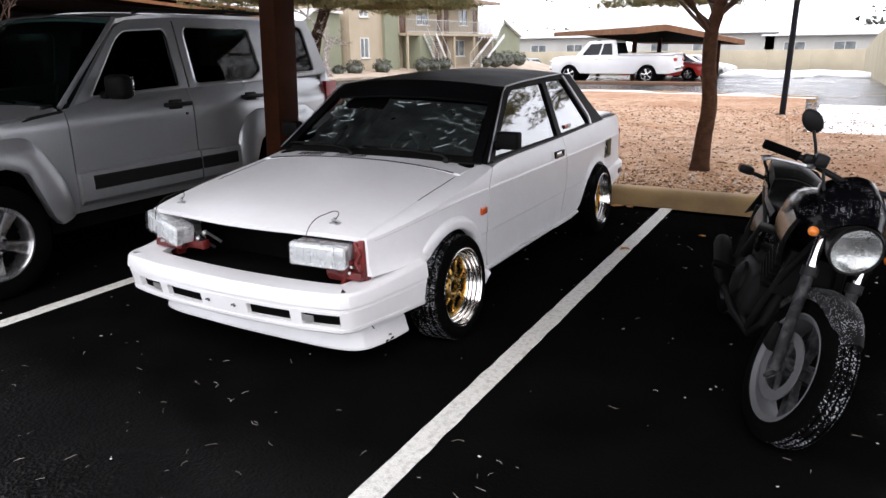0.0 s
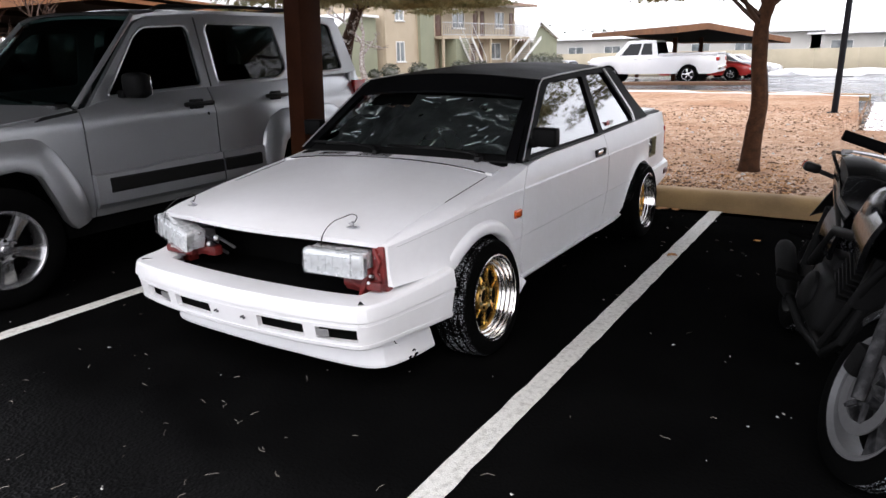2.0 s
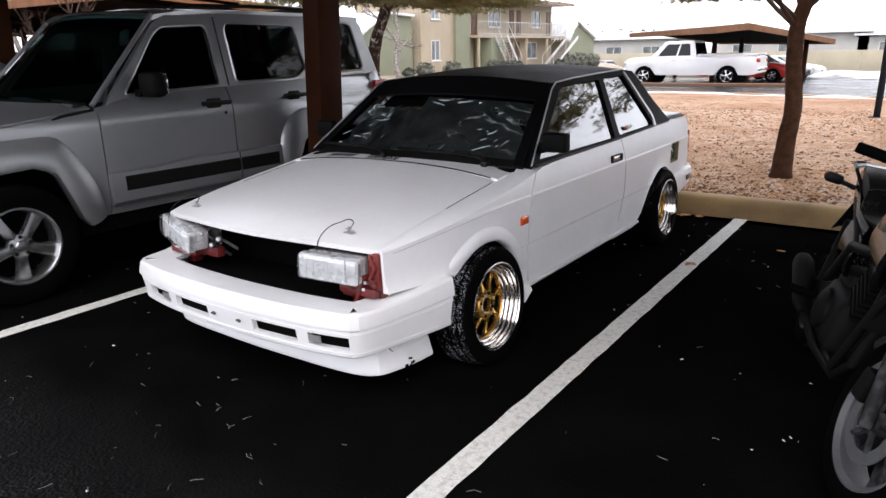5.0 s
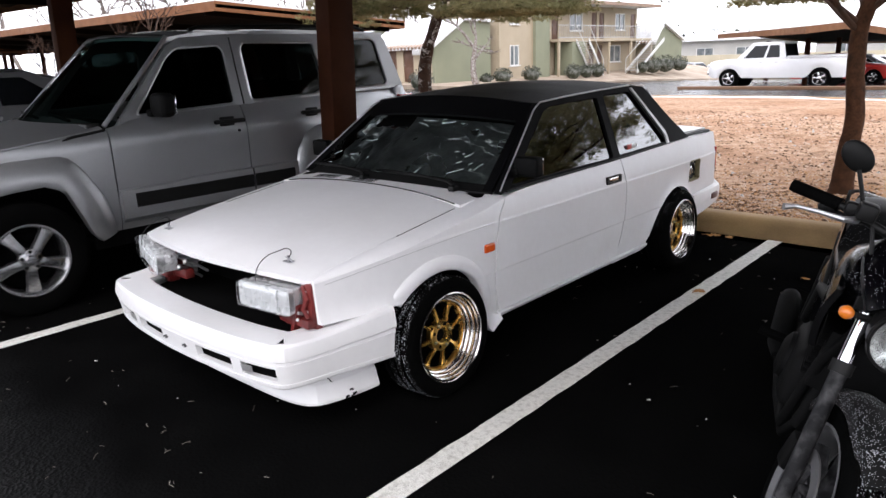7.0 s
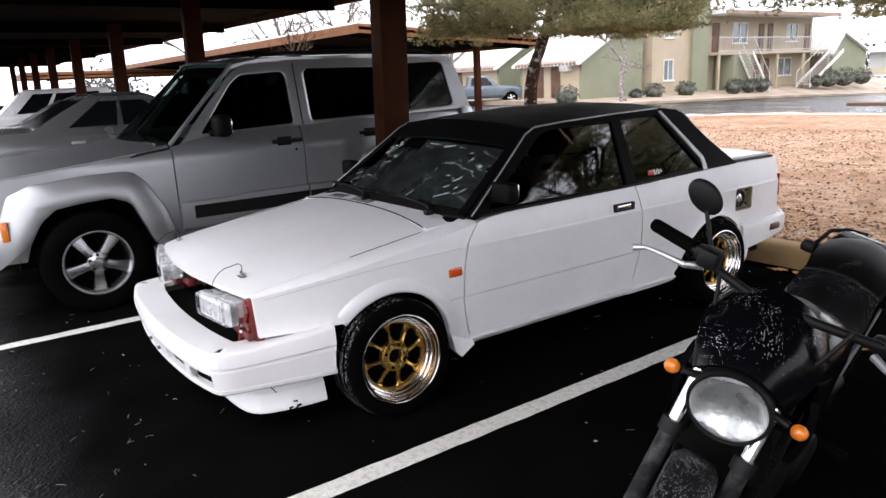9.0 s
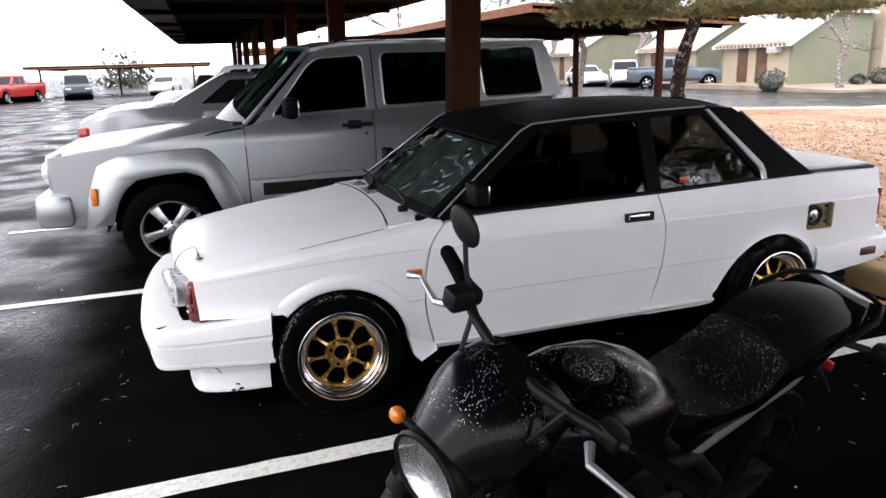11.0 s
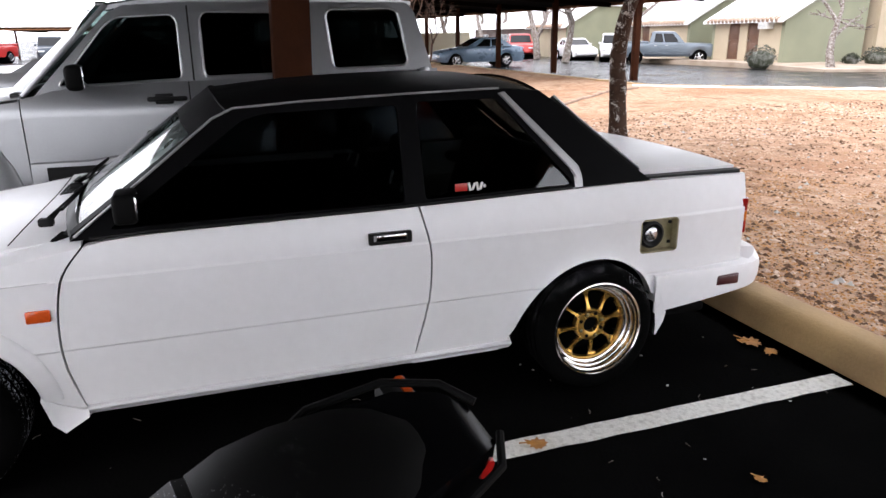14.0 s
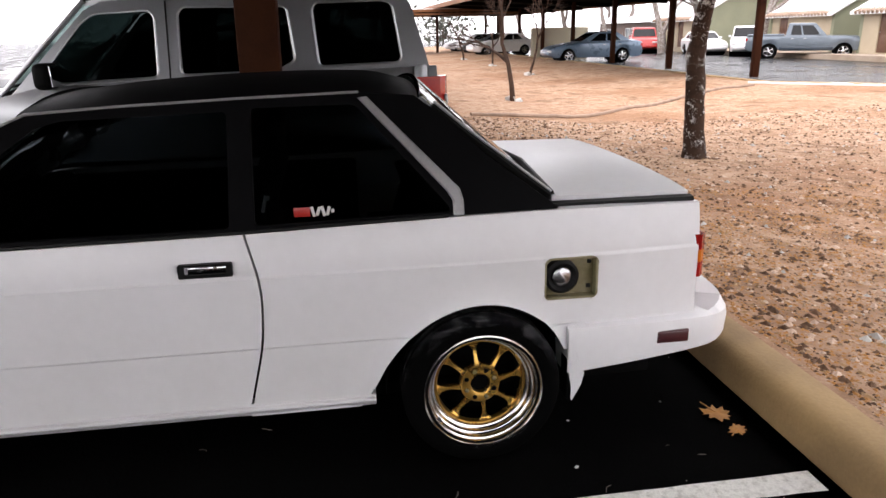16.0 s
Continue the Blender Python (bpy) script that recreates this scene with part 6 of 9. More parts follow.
# rear window
bm = BM()
sheet(bm, 16, 8, lambda u, v: (lambda s: Vector((s * (0.56 + 0.06 * v), (2.30 + 0.03 * (1 - s * s)) * (1 - v) + (2.735 + 0.05 * (1 - s * s)) * v, (1.252 + 0.045 * (1 - s * s)) * (1 - v) + 0.902 * v)))(-1 + 2 * u), Vector((0, -0.01, -0.01)))
rg = part("rear_glass", bm, DARKGLASS, CAR)
rg.visible_shadow = False
for k, pts in enumerate(([(0.59, 2.335, 1.222), (0.605, 2.45, 1.125), (0.64, 2.735, 0.905)], [(-0.59, 2.335, 1.222), (-0.605, 2.45, 1.125), (-0.64, 2.735, 0.905)], [(-0.64, 2.735, 0.905), (0, 2.79, 0.908), (0.64, 2.735, 0.905)])):
    bm = BM()
    tube(bm, pts, 0.022, 8)
    part("rear_screen_seal", bm, BLACK, CAR)
    if k < 2:
        bm = BM()
        tube(bm, [(x * 1.03, y + 0.004, z + 0.016) for x, y, z in pts], 0.005, 6)
        part("seal_trim", bm, TRIM, CAR)

# dark shut lines round the hood
for sgn in (1, -1):
    bm = BM()
    tube(bm, [(sgn * 0.6845, y, hood_z(0.684, y) + 0.0004) for y in [-0.12 + 0.028 * i for i in range(15)]], 0.0014, 5)
    part("hood_shut_line", bm, VOID, CAR)
bm = BM()
tube(bm, [(x, 0.3385 - 0.045 * (x / 0.68) ** 2, hood_z(x, 0.338) + 0.0016) for x in [-0.66 + 0.06 * i for i in range(23)]], 0.0032, 5)
part("hood_shut_line", bm, VOID, CAR)

# bumpers
FB = [(0.0, -0.862), (0.2, -0.857), (0.45, -0.838), (0.63, -0.808), (0.70, -0.785), (0.738, -0.73), (0.775, -0.56), (0.808, -0.42), (0.832, -0.285)]
RB = [(0.0, 3.475), (0.3, 3.472), (0.55, 3.46), (0.70, 3.425), (0.770, 3.35), (0.795, 3.22), (0.807, 3.0), (0.810, 2.772)]


def run(path, n=44):
    """Points and outward directions along the mirrored plan line, with the share of its half length."""
    full = [(-x, y) for x, y in reversed(path[1:])] + path
    seg = [math.dist(p, q) for p, q in zip(full[:-1], full[1:])]
    tot, acc = sum(seg), [0]
    for s in seg:
        acc.append(acc[-1] + s)
    tabx, taby = [(a, p[0]) for a, p in zip(acc, full)], [(a, p[1]) for a, p in zip(acc, full)]

    def at(s):
        q = s * tot
        x, y = curve_table(tabx, q), curve_table(taby, q)
        dx, dy = curve_table(tabx, q + 0.004) - curve_table(tabx, q - 0.004), curve_table(taby, q + 0.004) - curve_table(taby, q - 0.004)
        n_ = Vector((dy, -dx, 0)).normalized()
        if n_.dot(Vector((x, y - (0.2 if y < 1 else 2.6), 0))) < 0:
            n_ = -n_
        return Vector((x, y, 0)), n_, abs(2 * s - 1)

    return at, tot


def band(path, prof, rise, name, mat=None, lab="", n=60, ends=0.0):
    at, tot = run(path)
    bm = BM()
    rings = []
    for i in range(n + 1):
        p, n_, k = at(ends + (1 - 2 * ends) * i / n)
        rings.append([p + n_ * d + Vector((0, 0, z + rise(k, d, z))) for d, z in prof])
    loft(bm, rings, True)
    return part(name, bm, mat or WHITE, CAR, lab, angle=20)


def frise(k, d, z):
    return 0.04 * max(0, (k - 0.72) / 0.28) * max(0.0, (z - 0.33) / 0.14)


bump = band(FB, [(-0.16, 0.460), (-0.03, 0.468), (-0.014, 0.466), (-0.006, 0.457), (0.003, 0.412), (0.002, 0.402), (-0.008, 0.396), (-0.006, 0.380), (-0.03, 0.378), (-0.05, 0.44), (-0.16, 0.44)], frise, "front_bumper", lab="white front bumper with slots")
at, tot = run(FB)
bm = BM()
hs = []
for s0, s1 in ((0.195, 0.44), (0.50, 0.69), (-0.345, -0.095), (-0.59, -0.40)):
    hs.append(dense([(s0, 0.315), (s1, 0.315), (s1, 0.370), (s0, 0.370)], 0.05))


def slotface(s, z):
    p, n_, k = at(0.5 + s / tot)
    return p + n_ * (-0.006 - 0.016 * (0.38 - z) / 0.09) + Vector((0, 0, z + frise(k, 0, z)))


plate(bm, dense([(-tot / 2 + 0.005, 0.292), (tot / 2 - 0.005, 0.292), (tot / 2 - 0.005, 0.384), (-tot / 2 + 0.005, 0.384)], 0.05), hs, slotface, lambda s, z: -at(0.5 + s / tot)[1] * 0.025)
part("slot_band", bm, WHITE, bump)
# near-black band added behind the slots to give them their shade
band(FB, [(-0.05, 0.372), (-0.05, 0.305), (-0.056, 0.305), (-0.056, 0.372)], lambda k, d, z: 0.0, "slot_shade_band", VOID)
band(FB, [(-0.018, 0.300), (-0.021, 0.284), (-0.03, 0.276), (-0.24, 0.272), (-0.24, 0.285), (-0.045, 0.302)], lambda k, d, z: 0.0, "lower_lip", WHITE)
for s0, s1 in ((0.502, 0.56), (-0.46, -0.402)):
    bm = BM()
    plate(bm, [(s0, 0.33), (s1, 0.33), (s1, 0.36), (s0, 0.36)], [], lambda s, z: slotface(s, z) + at(0.5 + s / tot)[1] * 0.003, lambda s, z: -at(0.5 + s / tot)[1] * 0.006)
    part("lamp_blank", bm, TRIM, bump, "grey plastic lamp blank")
for x in (-0.045, 0.12):
    bm = BM()
    for k, dz in enumerate((0.0, 0.006, -0.004)):
        box(bm, (x + 0.008 * k, -0.8635, 0.352 + 0.5 * dz), (0.004, 0.012, 0.009), 0.001)
    part("bracket_stub", bm, RAIL, bump)
SP = [(0.0, -0.645), (0.25, -0.64), (0.45, -0.632), (0.58, -0.615), (0.64, -0.585), (0.668, -0.52), (0.69, -0.42), (0.70, -0.302)]
band(SP, [(-0.03, 0.285), (-0.012, 0.277), (-0.014, 0.262), (-0.003, 0.252), (-0.004, 0.236), (-0.014, 0.228), (0.002, 0.21), (0.012, 0.18), (0.026, 0.142), (0.024, 0.130), (0.006, 0.128), (-0.03, 0.19), (-0.05, 0.27)], lambda k, d, z: 0.0, "front_spoiler", lab="white air dam under the bumper, cracked and scuffed")
at_sp, tot_sp = run(SP)
bm = BM()
for s0, s1, z0, z1 in ((0.40, 0.66, 0.272, 0.246), (0.46, 0.60, 0.262, 0.258), (-0.30, 0.20, 0.243, 0.231), (0.70, 0.74, 0.24, 0.19)):
    pts = []
    for i in range(9):
        q, n_, k = at_sp(0.5 + (s0 + (s1 - s0) * i / 8) / tot_sp)
        z = z0 + (z1 - z0) * i / 8 + 0.004 * noise.noise((i * 0.9, s0, 2))
        pts.append(q + n_ * (0.0 + 0.004 * (z < 0.2)) + Vector((0, 0, z)))
    tube(bm, pts, 0.0022, 5)
part("crack", bm, VOID, CAR, "dark crack in the air dam")
bm = BM()
rngs = random.Random(4)
for k in range(9):
    a = rngs.uniform(0, 6.28)
    box(bm, (0.712 + 0.004 * math.cos(a), -0.455 + 0.022 * math.cos(a), 0.15 + 0.016 * math.sin(a)), (0.004, rngs.uniform(0.004, 0.024), rngs.uniform(0.003, 0.01)), 0.0, Matrix.Identity(4))
part("scuff", bm, VOID, CAR)


def rrise(k, d, z):
    """The ends carry the side lines; the middle stands a little higher."""
    t = max(0.0, (k - 0.40) / 0.6)
    return (0.065 * 0.5 * (1 - min(1, max(0, (k - 0.50) / 0.10))) if z > 0.46 else 0.0) - 0.085 * t * (1 if z < 0.40 else 0.0)


band(RB, [(-0.16, 0.462), (-0.03, 0.463), (-0.006, 0.455), (0.0, 0.425), (-0.004, 0.39), (-0.012, 0.366), (-0.035, 0.356), (-0.14, 0.36)], rrise, "rear_bumper", lab="white rear bumper")
for sgn in (1, -1):
    bm = BM()
    box(bm, (sgn * 0.797, 3.163, 0.396), (0.014, 0.122, 0.050), 0.006)
    part("side_reflector", bm, DULLRED, CAR, "dull red side reflector")
    bm = BM()
    box(bm, (sgn * 0.806, 3.163, 0.396), (0.006, 0.108, 0.038), 0.003)
    part("reflector_face", bm, DULLRED, CAR)
    # rear lamps at the corners
    for z0, z1, mt in ((0.60, 0.655, REDLENS), (0.657, 0.70, AMBER), (0.702, 0.757, REDLENS)):
        bm = BM()
        loft(bm, [[(sgn * 0.745, 3.238, z), (sgn * 0.757, 3.266, z), (sgn * 0.74, 3.285, z), (sgn * 0.50, 3.292, z), (sgn * 0.50, 3.24, z)] for z in (z0, z1)])
        part("rear_lamp", bm, mt, CAR)
    bm = BM()
    loft(bm, [[(sgn * 0.800, 2.770, 0.375), (sgn * 0.809, 2.800, 0.375), (sgn * 0.76, 2.80, 0.375)], [(sgn * 0.808, 2.776, 0.29), (sgn * 0.812, 2.832, 0.285), (sgn * 0.76, 2.82, 0.285)], [(sgn * 0.806, 2.786, 0.23), (sgn * 0.810, 2.822, 0.24), (sgn * 0.765, 2.815, 0.23)], [(sgn * 0.800, 2.790, 0.175), (sgn * 0.801, 2.794, 0.175), (sgn * 0.775, 2.795, 0.175)]])
    part("rear_flap", bm, WHITE, CAR, "white splash flap behind the rear wheel")
    bm = BM()
    box(bm, (sgn * 0.735, 2.775, 0.26), (0.13, 0.008, 0.16), 0.003)
    part("mudflap", bm, MATTBLACK, CAR)
    # amber side repeater
    bm = BM()
    box(bm, (sgn * 0.803, 0.377, 0.607), (0.02, 0.074, 0.042), 0.006)
    part("side_repeater", bm, ORANGE, CAR, "orange-red side repeater lamp")
    # door handle
    bm = BM()
    plate(bm, rounded([(1.494, 0.734), (1.660, 0.734), (1.660, 0.779), (1.494, 0.779)], 0.006), [rounded([(1.512, 0.745), (1.642, 0.745), (1.642, 0.772), (1.512, 0.772)], 0.004)], lambda y, z: Vector((sgn * 0.810, y, z)), Vector((-sgn * 0.016, 0, 0)))
    hd = part("door_handle", bm, BLACK, CAR, "black door handle with bright flap")
    bm = BM()
    box(bm, (sgn * 0.802, 1.582, 0.757), (0.008, 0.118, 0.024), 0.003)
    part("handle_flap", bm, CHROME, hd)
    # headlamps
    hm = Matrix.Translation((0.49 if sgn == 1 else -0.548, -0.655 if sgn == 1 else -0.63, 0.592)) @ pose(0, 0, 0, 0, 2 if sgn == 1 else 13, sgn * 10)
    bm = BM()
    box(bm, (0, 0.02, 0), (0.268, 0.11, 0.098), 0.012, hm)
    lamp = part("headlamp", bm, LAMPIN, CAR, "clear oblong headlamp with clouded lens")
    bm = BM()
    box(bm, (0, -0.02, 0), (0.28, 0.07, 0.108), 0.018, hm, 3)
    part("lens", bm, LENS, lamp)
    bm = BM()
    box(bm, (-0.02 * sgn, -0.036, 0.03), (0.18, 0.006, 0.002), 0.0, hm)
    box(bm, (0.085 * sgn, -0.03, 0), (0.004, 0.03, 0.098), 0.0, hm)
    for k in range(4):
        box(bm, ((-0.10 + 0.034 * k) * sgn, -0.036, -0.004), (0.0008, 0.002, 0.07), 0.0, hm)
    part("lens_ribs", bm, LAMPIN, lamp)
    bm = BM()
    plate(bm, rounded([(-0.14, -0.053), (0.14, -0.053), (0.14, 0.053), (-0.14, 0.053)], 0.015), [rounded([(-0.132, -0.046), (0.132, -0.046), (0.132, 0.046), (-0.132, 0.046)], 0.012)], lambda u, v: hm @ Vector((u, -0.030, v)), hm.to_3x3() @ Vector((0, 0.03, 0)))
    part("lamp_rim", bm, LAMPIN, lamp)
    bm = BM()
    lathe(bm, [(0.0, -0.02), (0.02, -0.02), (0.034, 0.0), (0.045, 0.03)], 16, hm @ pose(0.06 * sgn, 0.03, 0, 0, 0, 90))
    part("bulb_bowl", bm, CHROME, lamp)
    # red metal round the lamp
    bm = BM()
    if sgn == 1:
        box(bm, (0.656, -0.572, 0.580), (0.062, 0.05, 0.165), 0.012)
        box(bm, (0.575, -0.560, 0.500), (0.23, 0.04, 0.115), 0.012)
        box(bm, (0, 0, 0), (0.018, 0.05, 0.13), 0.005, Matrix.Translation((0.60, -0.60, 0.505)) @ pose(0, 0, 0, 0, 24, 0))
        tube(bm, [(0.645, -0.60, 0.645), (0.672, -0.605, 0.60), (0.650, -0.61, 0.555), (0.672, -0.605, 0.52)], 0.010, 8)
    box(bm, (sgn * 0.58, -0.585, 0.492), (0.20, 0.06, 0.04), 0.01)
    box(bm, (sgn * 0.56, -0.60, 0.515), (0.05, 0.03, 0.05), 0.008)
    box(bm, (sgn * 0.50, -0.55, 0.51), (0.06, 0.06, 0.08), 0.01)
    part("lamp_mount", bm, REDBAY, CAR, "bare red-painted metal beside the lamp")
    for k in range(2):
        bm = BM()
        tube(bm, [(sgn * (0.60 + 0.03 * k), -0.60, 0.50 + 0.03 * k), (sgn * (0.625 + 0.01 * k), -0.625, 0.51 + 0.03 * k)], 0.007, 6)
        part("lamp_bolt", bm, TRIM, CAR)
    for z in (0.62, 0.535):
        bm = BM()
        box(bm, (sgn * (0.655 if sgn == 1 else 0.60), -0.599, z), (0.022, 0.012, 0.025), 0.003)
        part("lamp_tab", bm, TRIM, CAR)
# grille opening: bay box coloured near-black for its shade, red crossmember, loose fittings
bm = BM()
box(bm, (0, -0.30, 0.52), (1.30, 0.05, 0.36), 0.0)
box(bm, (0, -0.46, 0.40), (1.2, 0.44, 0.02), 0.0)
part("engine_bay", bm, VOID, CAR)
bm = BM()
box(bm, (0, -0.50, 0.655), (1.2, 0.05, 0.03), 0.006)
box(bm, (-0.62, -0.52, 0.52), (0.06, 0.06, 0.22), 0.008)
box(bm, (-0.44, -0.55, 0.50), (0.16, 0.05, 0.05), 0.008)
part("crossmember", bm, REDBAY, CAR, "dark red radiator crossmember")
for x, y, z, r, mt in ((-0.33, -0.58, 0.575, 0.015, TRIM), (-0.40, -0.62, 0.60, 0.009, TRIM), (-0.36, -0.60, 0.545, 0.016, STEEL)):
    bm = BM()
    bmesh.ops.create_icosphere(bm, subdivisions=2, radius=r, matrix=Matrix.Translation((x, y, z)))
    tube(bm, [(x, y, z), (x - 0.03, y + 0.05, z - 0.02), (x - 0.02, y + 0.12, z - 0.08)], r * 0.5, 6)
    part("loose_connector", bm, mt, CAR)
# wheels
for sgn in (1, -1):
    for yc, x, cam_deg, z in ((0.015, 0.775, 3.5, 0.276), (2.455, 0.772, 1.5, 0.276)):
        dish_wheel(CAR, Matrix.Translation((sgn * x, yc, z)) @ pose(0, 0, 0, 0, -sgn * cam_deg, 0) @ pose(0, 0, 0, 0, 0, 0 if sgn == 1 else 180))
# fuel filler
bm = BM()
box(bm, (0.752, 2.778, 0.642), (0.012, 0.20, 0.16), 0.004)
for y0, y1, z0, z1 in ((2.682, 2.69, 0.57, 0.715), (2.866, 2.874, 0.57, 0.715), (2.682, 2.874, 0.566, 0.574), (2.682, 2.874, 0.71, 0.718)):
    box(bm, (0.772, (y0 + y1) / 2, (z0 + z1) / 2), (0.045, y1 - y0, z1 - z0), 0.002)
pocket = part("filler_pocket", bm, BRASSY, CAR, "bare fuel filler pocket without its flap")
for y, z, dy, dz in ((2.68, 0.564, 1, 1), (2.876, 0.564, -1, 1), (2.68, 0.72, 1, -1), (2.876, 0.72, -1, -1)):
    bm = BM()
    arc = [(y + dy * 0.03 * (1 - math.cos(a)), z + dz * 0.03 * (1 - math.sin(a))) for a in [math.pi / 2 * k / 6 for k in range(7)]]
    ring = [(y, z)] + arc
    loft(bm, [[(x, py, pz) for py, pz in ring] for x in (0.788, max(side_x(y, z), 0.7945) + 0.0015)])
    part("filler_corner", bm, WHITE, pocket, "rounded white corner of the opening")
bm = BM()
lathe(bm, [(0.036, 0.0), (0.036, 0.018), (0.050, 0.030), (0.060, 0.026), (0.062, -0.01)], 28, pose(0.756, 2.748, 0.645))
part("filler_ring", bm, BLACK, pocket)
bm = BM()
lathe(bm, [(0.0, 0.026), (0.022, 0.027), (0.032, 0.022), (0.034, 0.008)], 20, pose(0.756, 2.748, 0.645))
box(bm, (0.786, 2.748, 0.645), (0.012, 0.010, 0.045), 0.003, pose(0, 2.748, 0.645) @ pose(0, 0, 0, 35, 0, 0) @ pose(0, -2.748, -0.645))
part("filler_cap", bm, ALLOY, pocket)
for z in (0.60, 0.69):
    bm = BM()
    box(bm, (0.762, 2.85, z), (0.012, 0.014, 0.014), 0.003)
    part("hinge_bolt", bm, BLACK, pocket)
# mirrors
for sgn in (1, -1):
    bm = BM()
    box(bm, (sgn * 0.812, 0.69, 0.956), (0.140, 0.07, 0.100), 0.016, None, 3)
    box(bm, (sgn * 0.74, 0.675, 0.925), (0.06, 0.05, 0.05), 0.012)
    mr = part("door_mirror", bm, MATTBLACK, CAR, "black plastic door mirror")
    bm = BM()
    box(bm, (sgn * 0.814, 0.7265, 0.956), (0.120, 0.006, 0.080), 0.002)
    part("mirror_glass", bm, CHROME, mr)
# wipers
for xa, xb in ((0.56, -0.05), (-0.10, -0.62)):
    bm = BM()
    tube(bm, [(xa, 0.40 + 0.04 * xa * xa, 0.878), (xa - 0.06, 0.43, 0.893), ((xa + xb) / 2, 0.455, 0.905), (xb, 0.475, 0.905)], [0.012, 0.008, 0.006, 0.004], 6)
    tube(bm, [((xa + xb) / 2 + 0.26, 0.445, 0.898), (xb - 0.02, 0.472, 0.898)], 0.006, 5)
    box(bm, (xa + 0.005, 0.40, 0.868), (0.035, 0.05, 0.03), 0.008)
    part("wiper", bm, BLACK, CAR)
# bonnet pins with lanyards
for x, y in ((0.502, -0.555), (-0.505, -0.555)):
    z = hood_z(x, y)
    bm = BM()
    box(bm, (x, y, z + 0.003), (0.045, 0.03, 0.005), 0.002)
    tube(bm, [(x, y, z), (x, y, z + 0.028)], 0.005, 8)
    tube(bm, [(x - 0.025, y + 0.01, z + 0.012), (x + 0.01, y, z + 0.016), (x + 0.045, y - 0.01, z + 0.01), (x + 0.02, y - 0.012, z + 0.02), (x - 0.02, y, z + 0.018)], 0.0022, 5)
    part("hood_pin", bm, STEEL, CAR)
    bm = BM()
    loop = [(0.0, 0.0, 0.012), (0.03, -0.004, 0.05), (0.01, -0.012, 0.062), (-0.02, -0.03, 0.05), (-0.05, -0.06, 0.035), (-0.07, -0.09, 0.005), (-0.078, -0.108, -0.03), (-0.08, -0.115, -0.075)]
    tube(bm, [(x + curve_table([(i, q[0]) for i, q in enumerate(loop)], t / 3), y + curve_table([(i, q[1]) for i, q in enumerate(loop)], t / 3), z + curve_table([(i, q[2]) for i, q in enumerate(loop)], t / 3)) for t in range(22)], 0.002, 5)
    part("pin_lanyard", bm, BLACK, CAR)
# cabin
bm = BM()
box(bm, (0, 0.58, 0.77), (1.38, 0.28, 0.16), 0.05, None, 3)
part("dashboard", bm, SEAT, CAR)
for x, yb_s in ((0.33, 1.61), (-0.35, 1.555)):
    bm = BM()
    box(bm, (x, yb_s - 0.25, 0.42), (0.50, 0.52, 0.18), 0.06, None, 3)
    seat = part("seat", bm, SEAT, CAR)
    lean_back = Matrix.Translation((x, yb_s, 0.45)) @ pose(0, 0, 0, -16, 0, 0)
    bm = BM()
    box(bm, (0, 0, 0.20), (0.48, 0.14, 0.42), 0.06, lean_back, 3)
    part("backrest", bm, SEAT, seat)
    bm = BM()
    box(bm, (0, 0, 0.56), (0.28, 0.09, 0.17), 0.04, lean_back, 3)
    part("headrest", bm, SEAT, seat)
    # white colour stands in for sky reflected in the bright posts
    for dx in (-0.095, 0.095):
        bm = BM()
        tube(bm, [lean_back @ Vector((dx, 0, 0.38)), lean_back @ Vector((dx, 0, 0.49))], 0.0065, 8)
        part("headrest_post", bm, WHITEFRAME, seat, "headrest post, white for the sky it mirrors")
bm = BM()
box(bm, (0, 2.10, 0.46), (1.2, 0.42, 0.2), 0.06, None, 3)
box(bm, (0, 0, 0.28), (1.2, 0.16, 0.52), 0.06, Matrix.Translation((0, 2.30, 0.46)) @ pose(0, 0, 0, -18, 0, 0), 3)
part("rear_bench", bm, SEAT, CAR)
bm = BM()
wm = Matrix.Translation((0.36, 0.86, 0.82)) @ pose(0, 0, 0, 28, 0, 0)
pts = [wm @ Vector((0.185 * math.cos(a), 0, 0.185 * math.sin(a))) for a in [2 * math.pi * k / 28 for k in range(29)]]
tube(bm, pts, 0.014, 8, False)
tube(bm, [wm @ Vector((-0.18, 0, 0)), wm @ Vector((0, -0.04, 0)), wm @ Vector((0.18, 0, 0))], 0.014, 6)
tube(bm, [wm @ Vector((0, -0.02, 0)), wm @ Vector((0, -0.3, 0))], 0.03, 8)
part("steering_wheel", bm, BLACK, CAR)
# window sticker: plain red block and pale bars
bm = BM()
box(bm, (pillar_x(0.912) + 0.0, 1.885, 0.912), (0.003, 0.052, 0.030), 0.001)
part("sticker_block", bm, REDCAR, CAR, "red sticker block on window")
bm = BM()
for k, (dy, h, an) in enumerate(((0.035, 0.034, 14), (0.052, 0.03, -22), (0.068, 0.034, 14), (0.084, 0.03, -18), (0.098, 0.012, 0))):
    box(bm, (0, 0, 0), (0.003, 0.010, h), 0.001, Matrix.Translation((pillar_x(0.912), 1.885 + dy, 0.912)) @ pose(0, 0, 0, an, 0, 0))
part("sticker_bars", bm, WHITEFRAME, CAR, "pale sticker bars on window")
# exhaust
bm = BM()
tube(bm, [(-0.45, 2.9, 0.22), (-0.45, 3.42, 0.24)], 0.03, 10)
part("tailpipe", bm, STEEL, CAR)

# ---- silver SUV in the next stall ----
SUV = thing("suv", pose(-2.95, 0, 0), "silver boxy SUV with flared arches parked under the carport", "car")


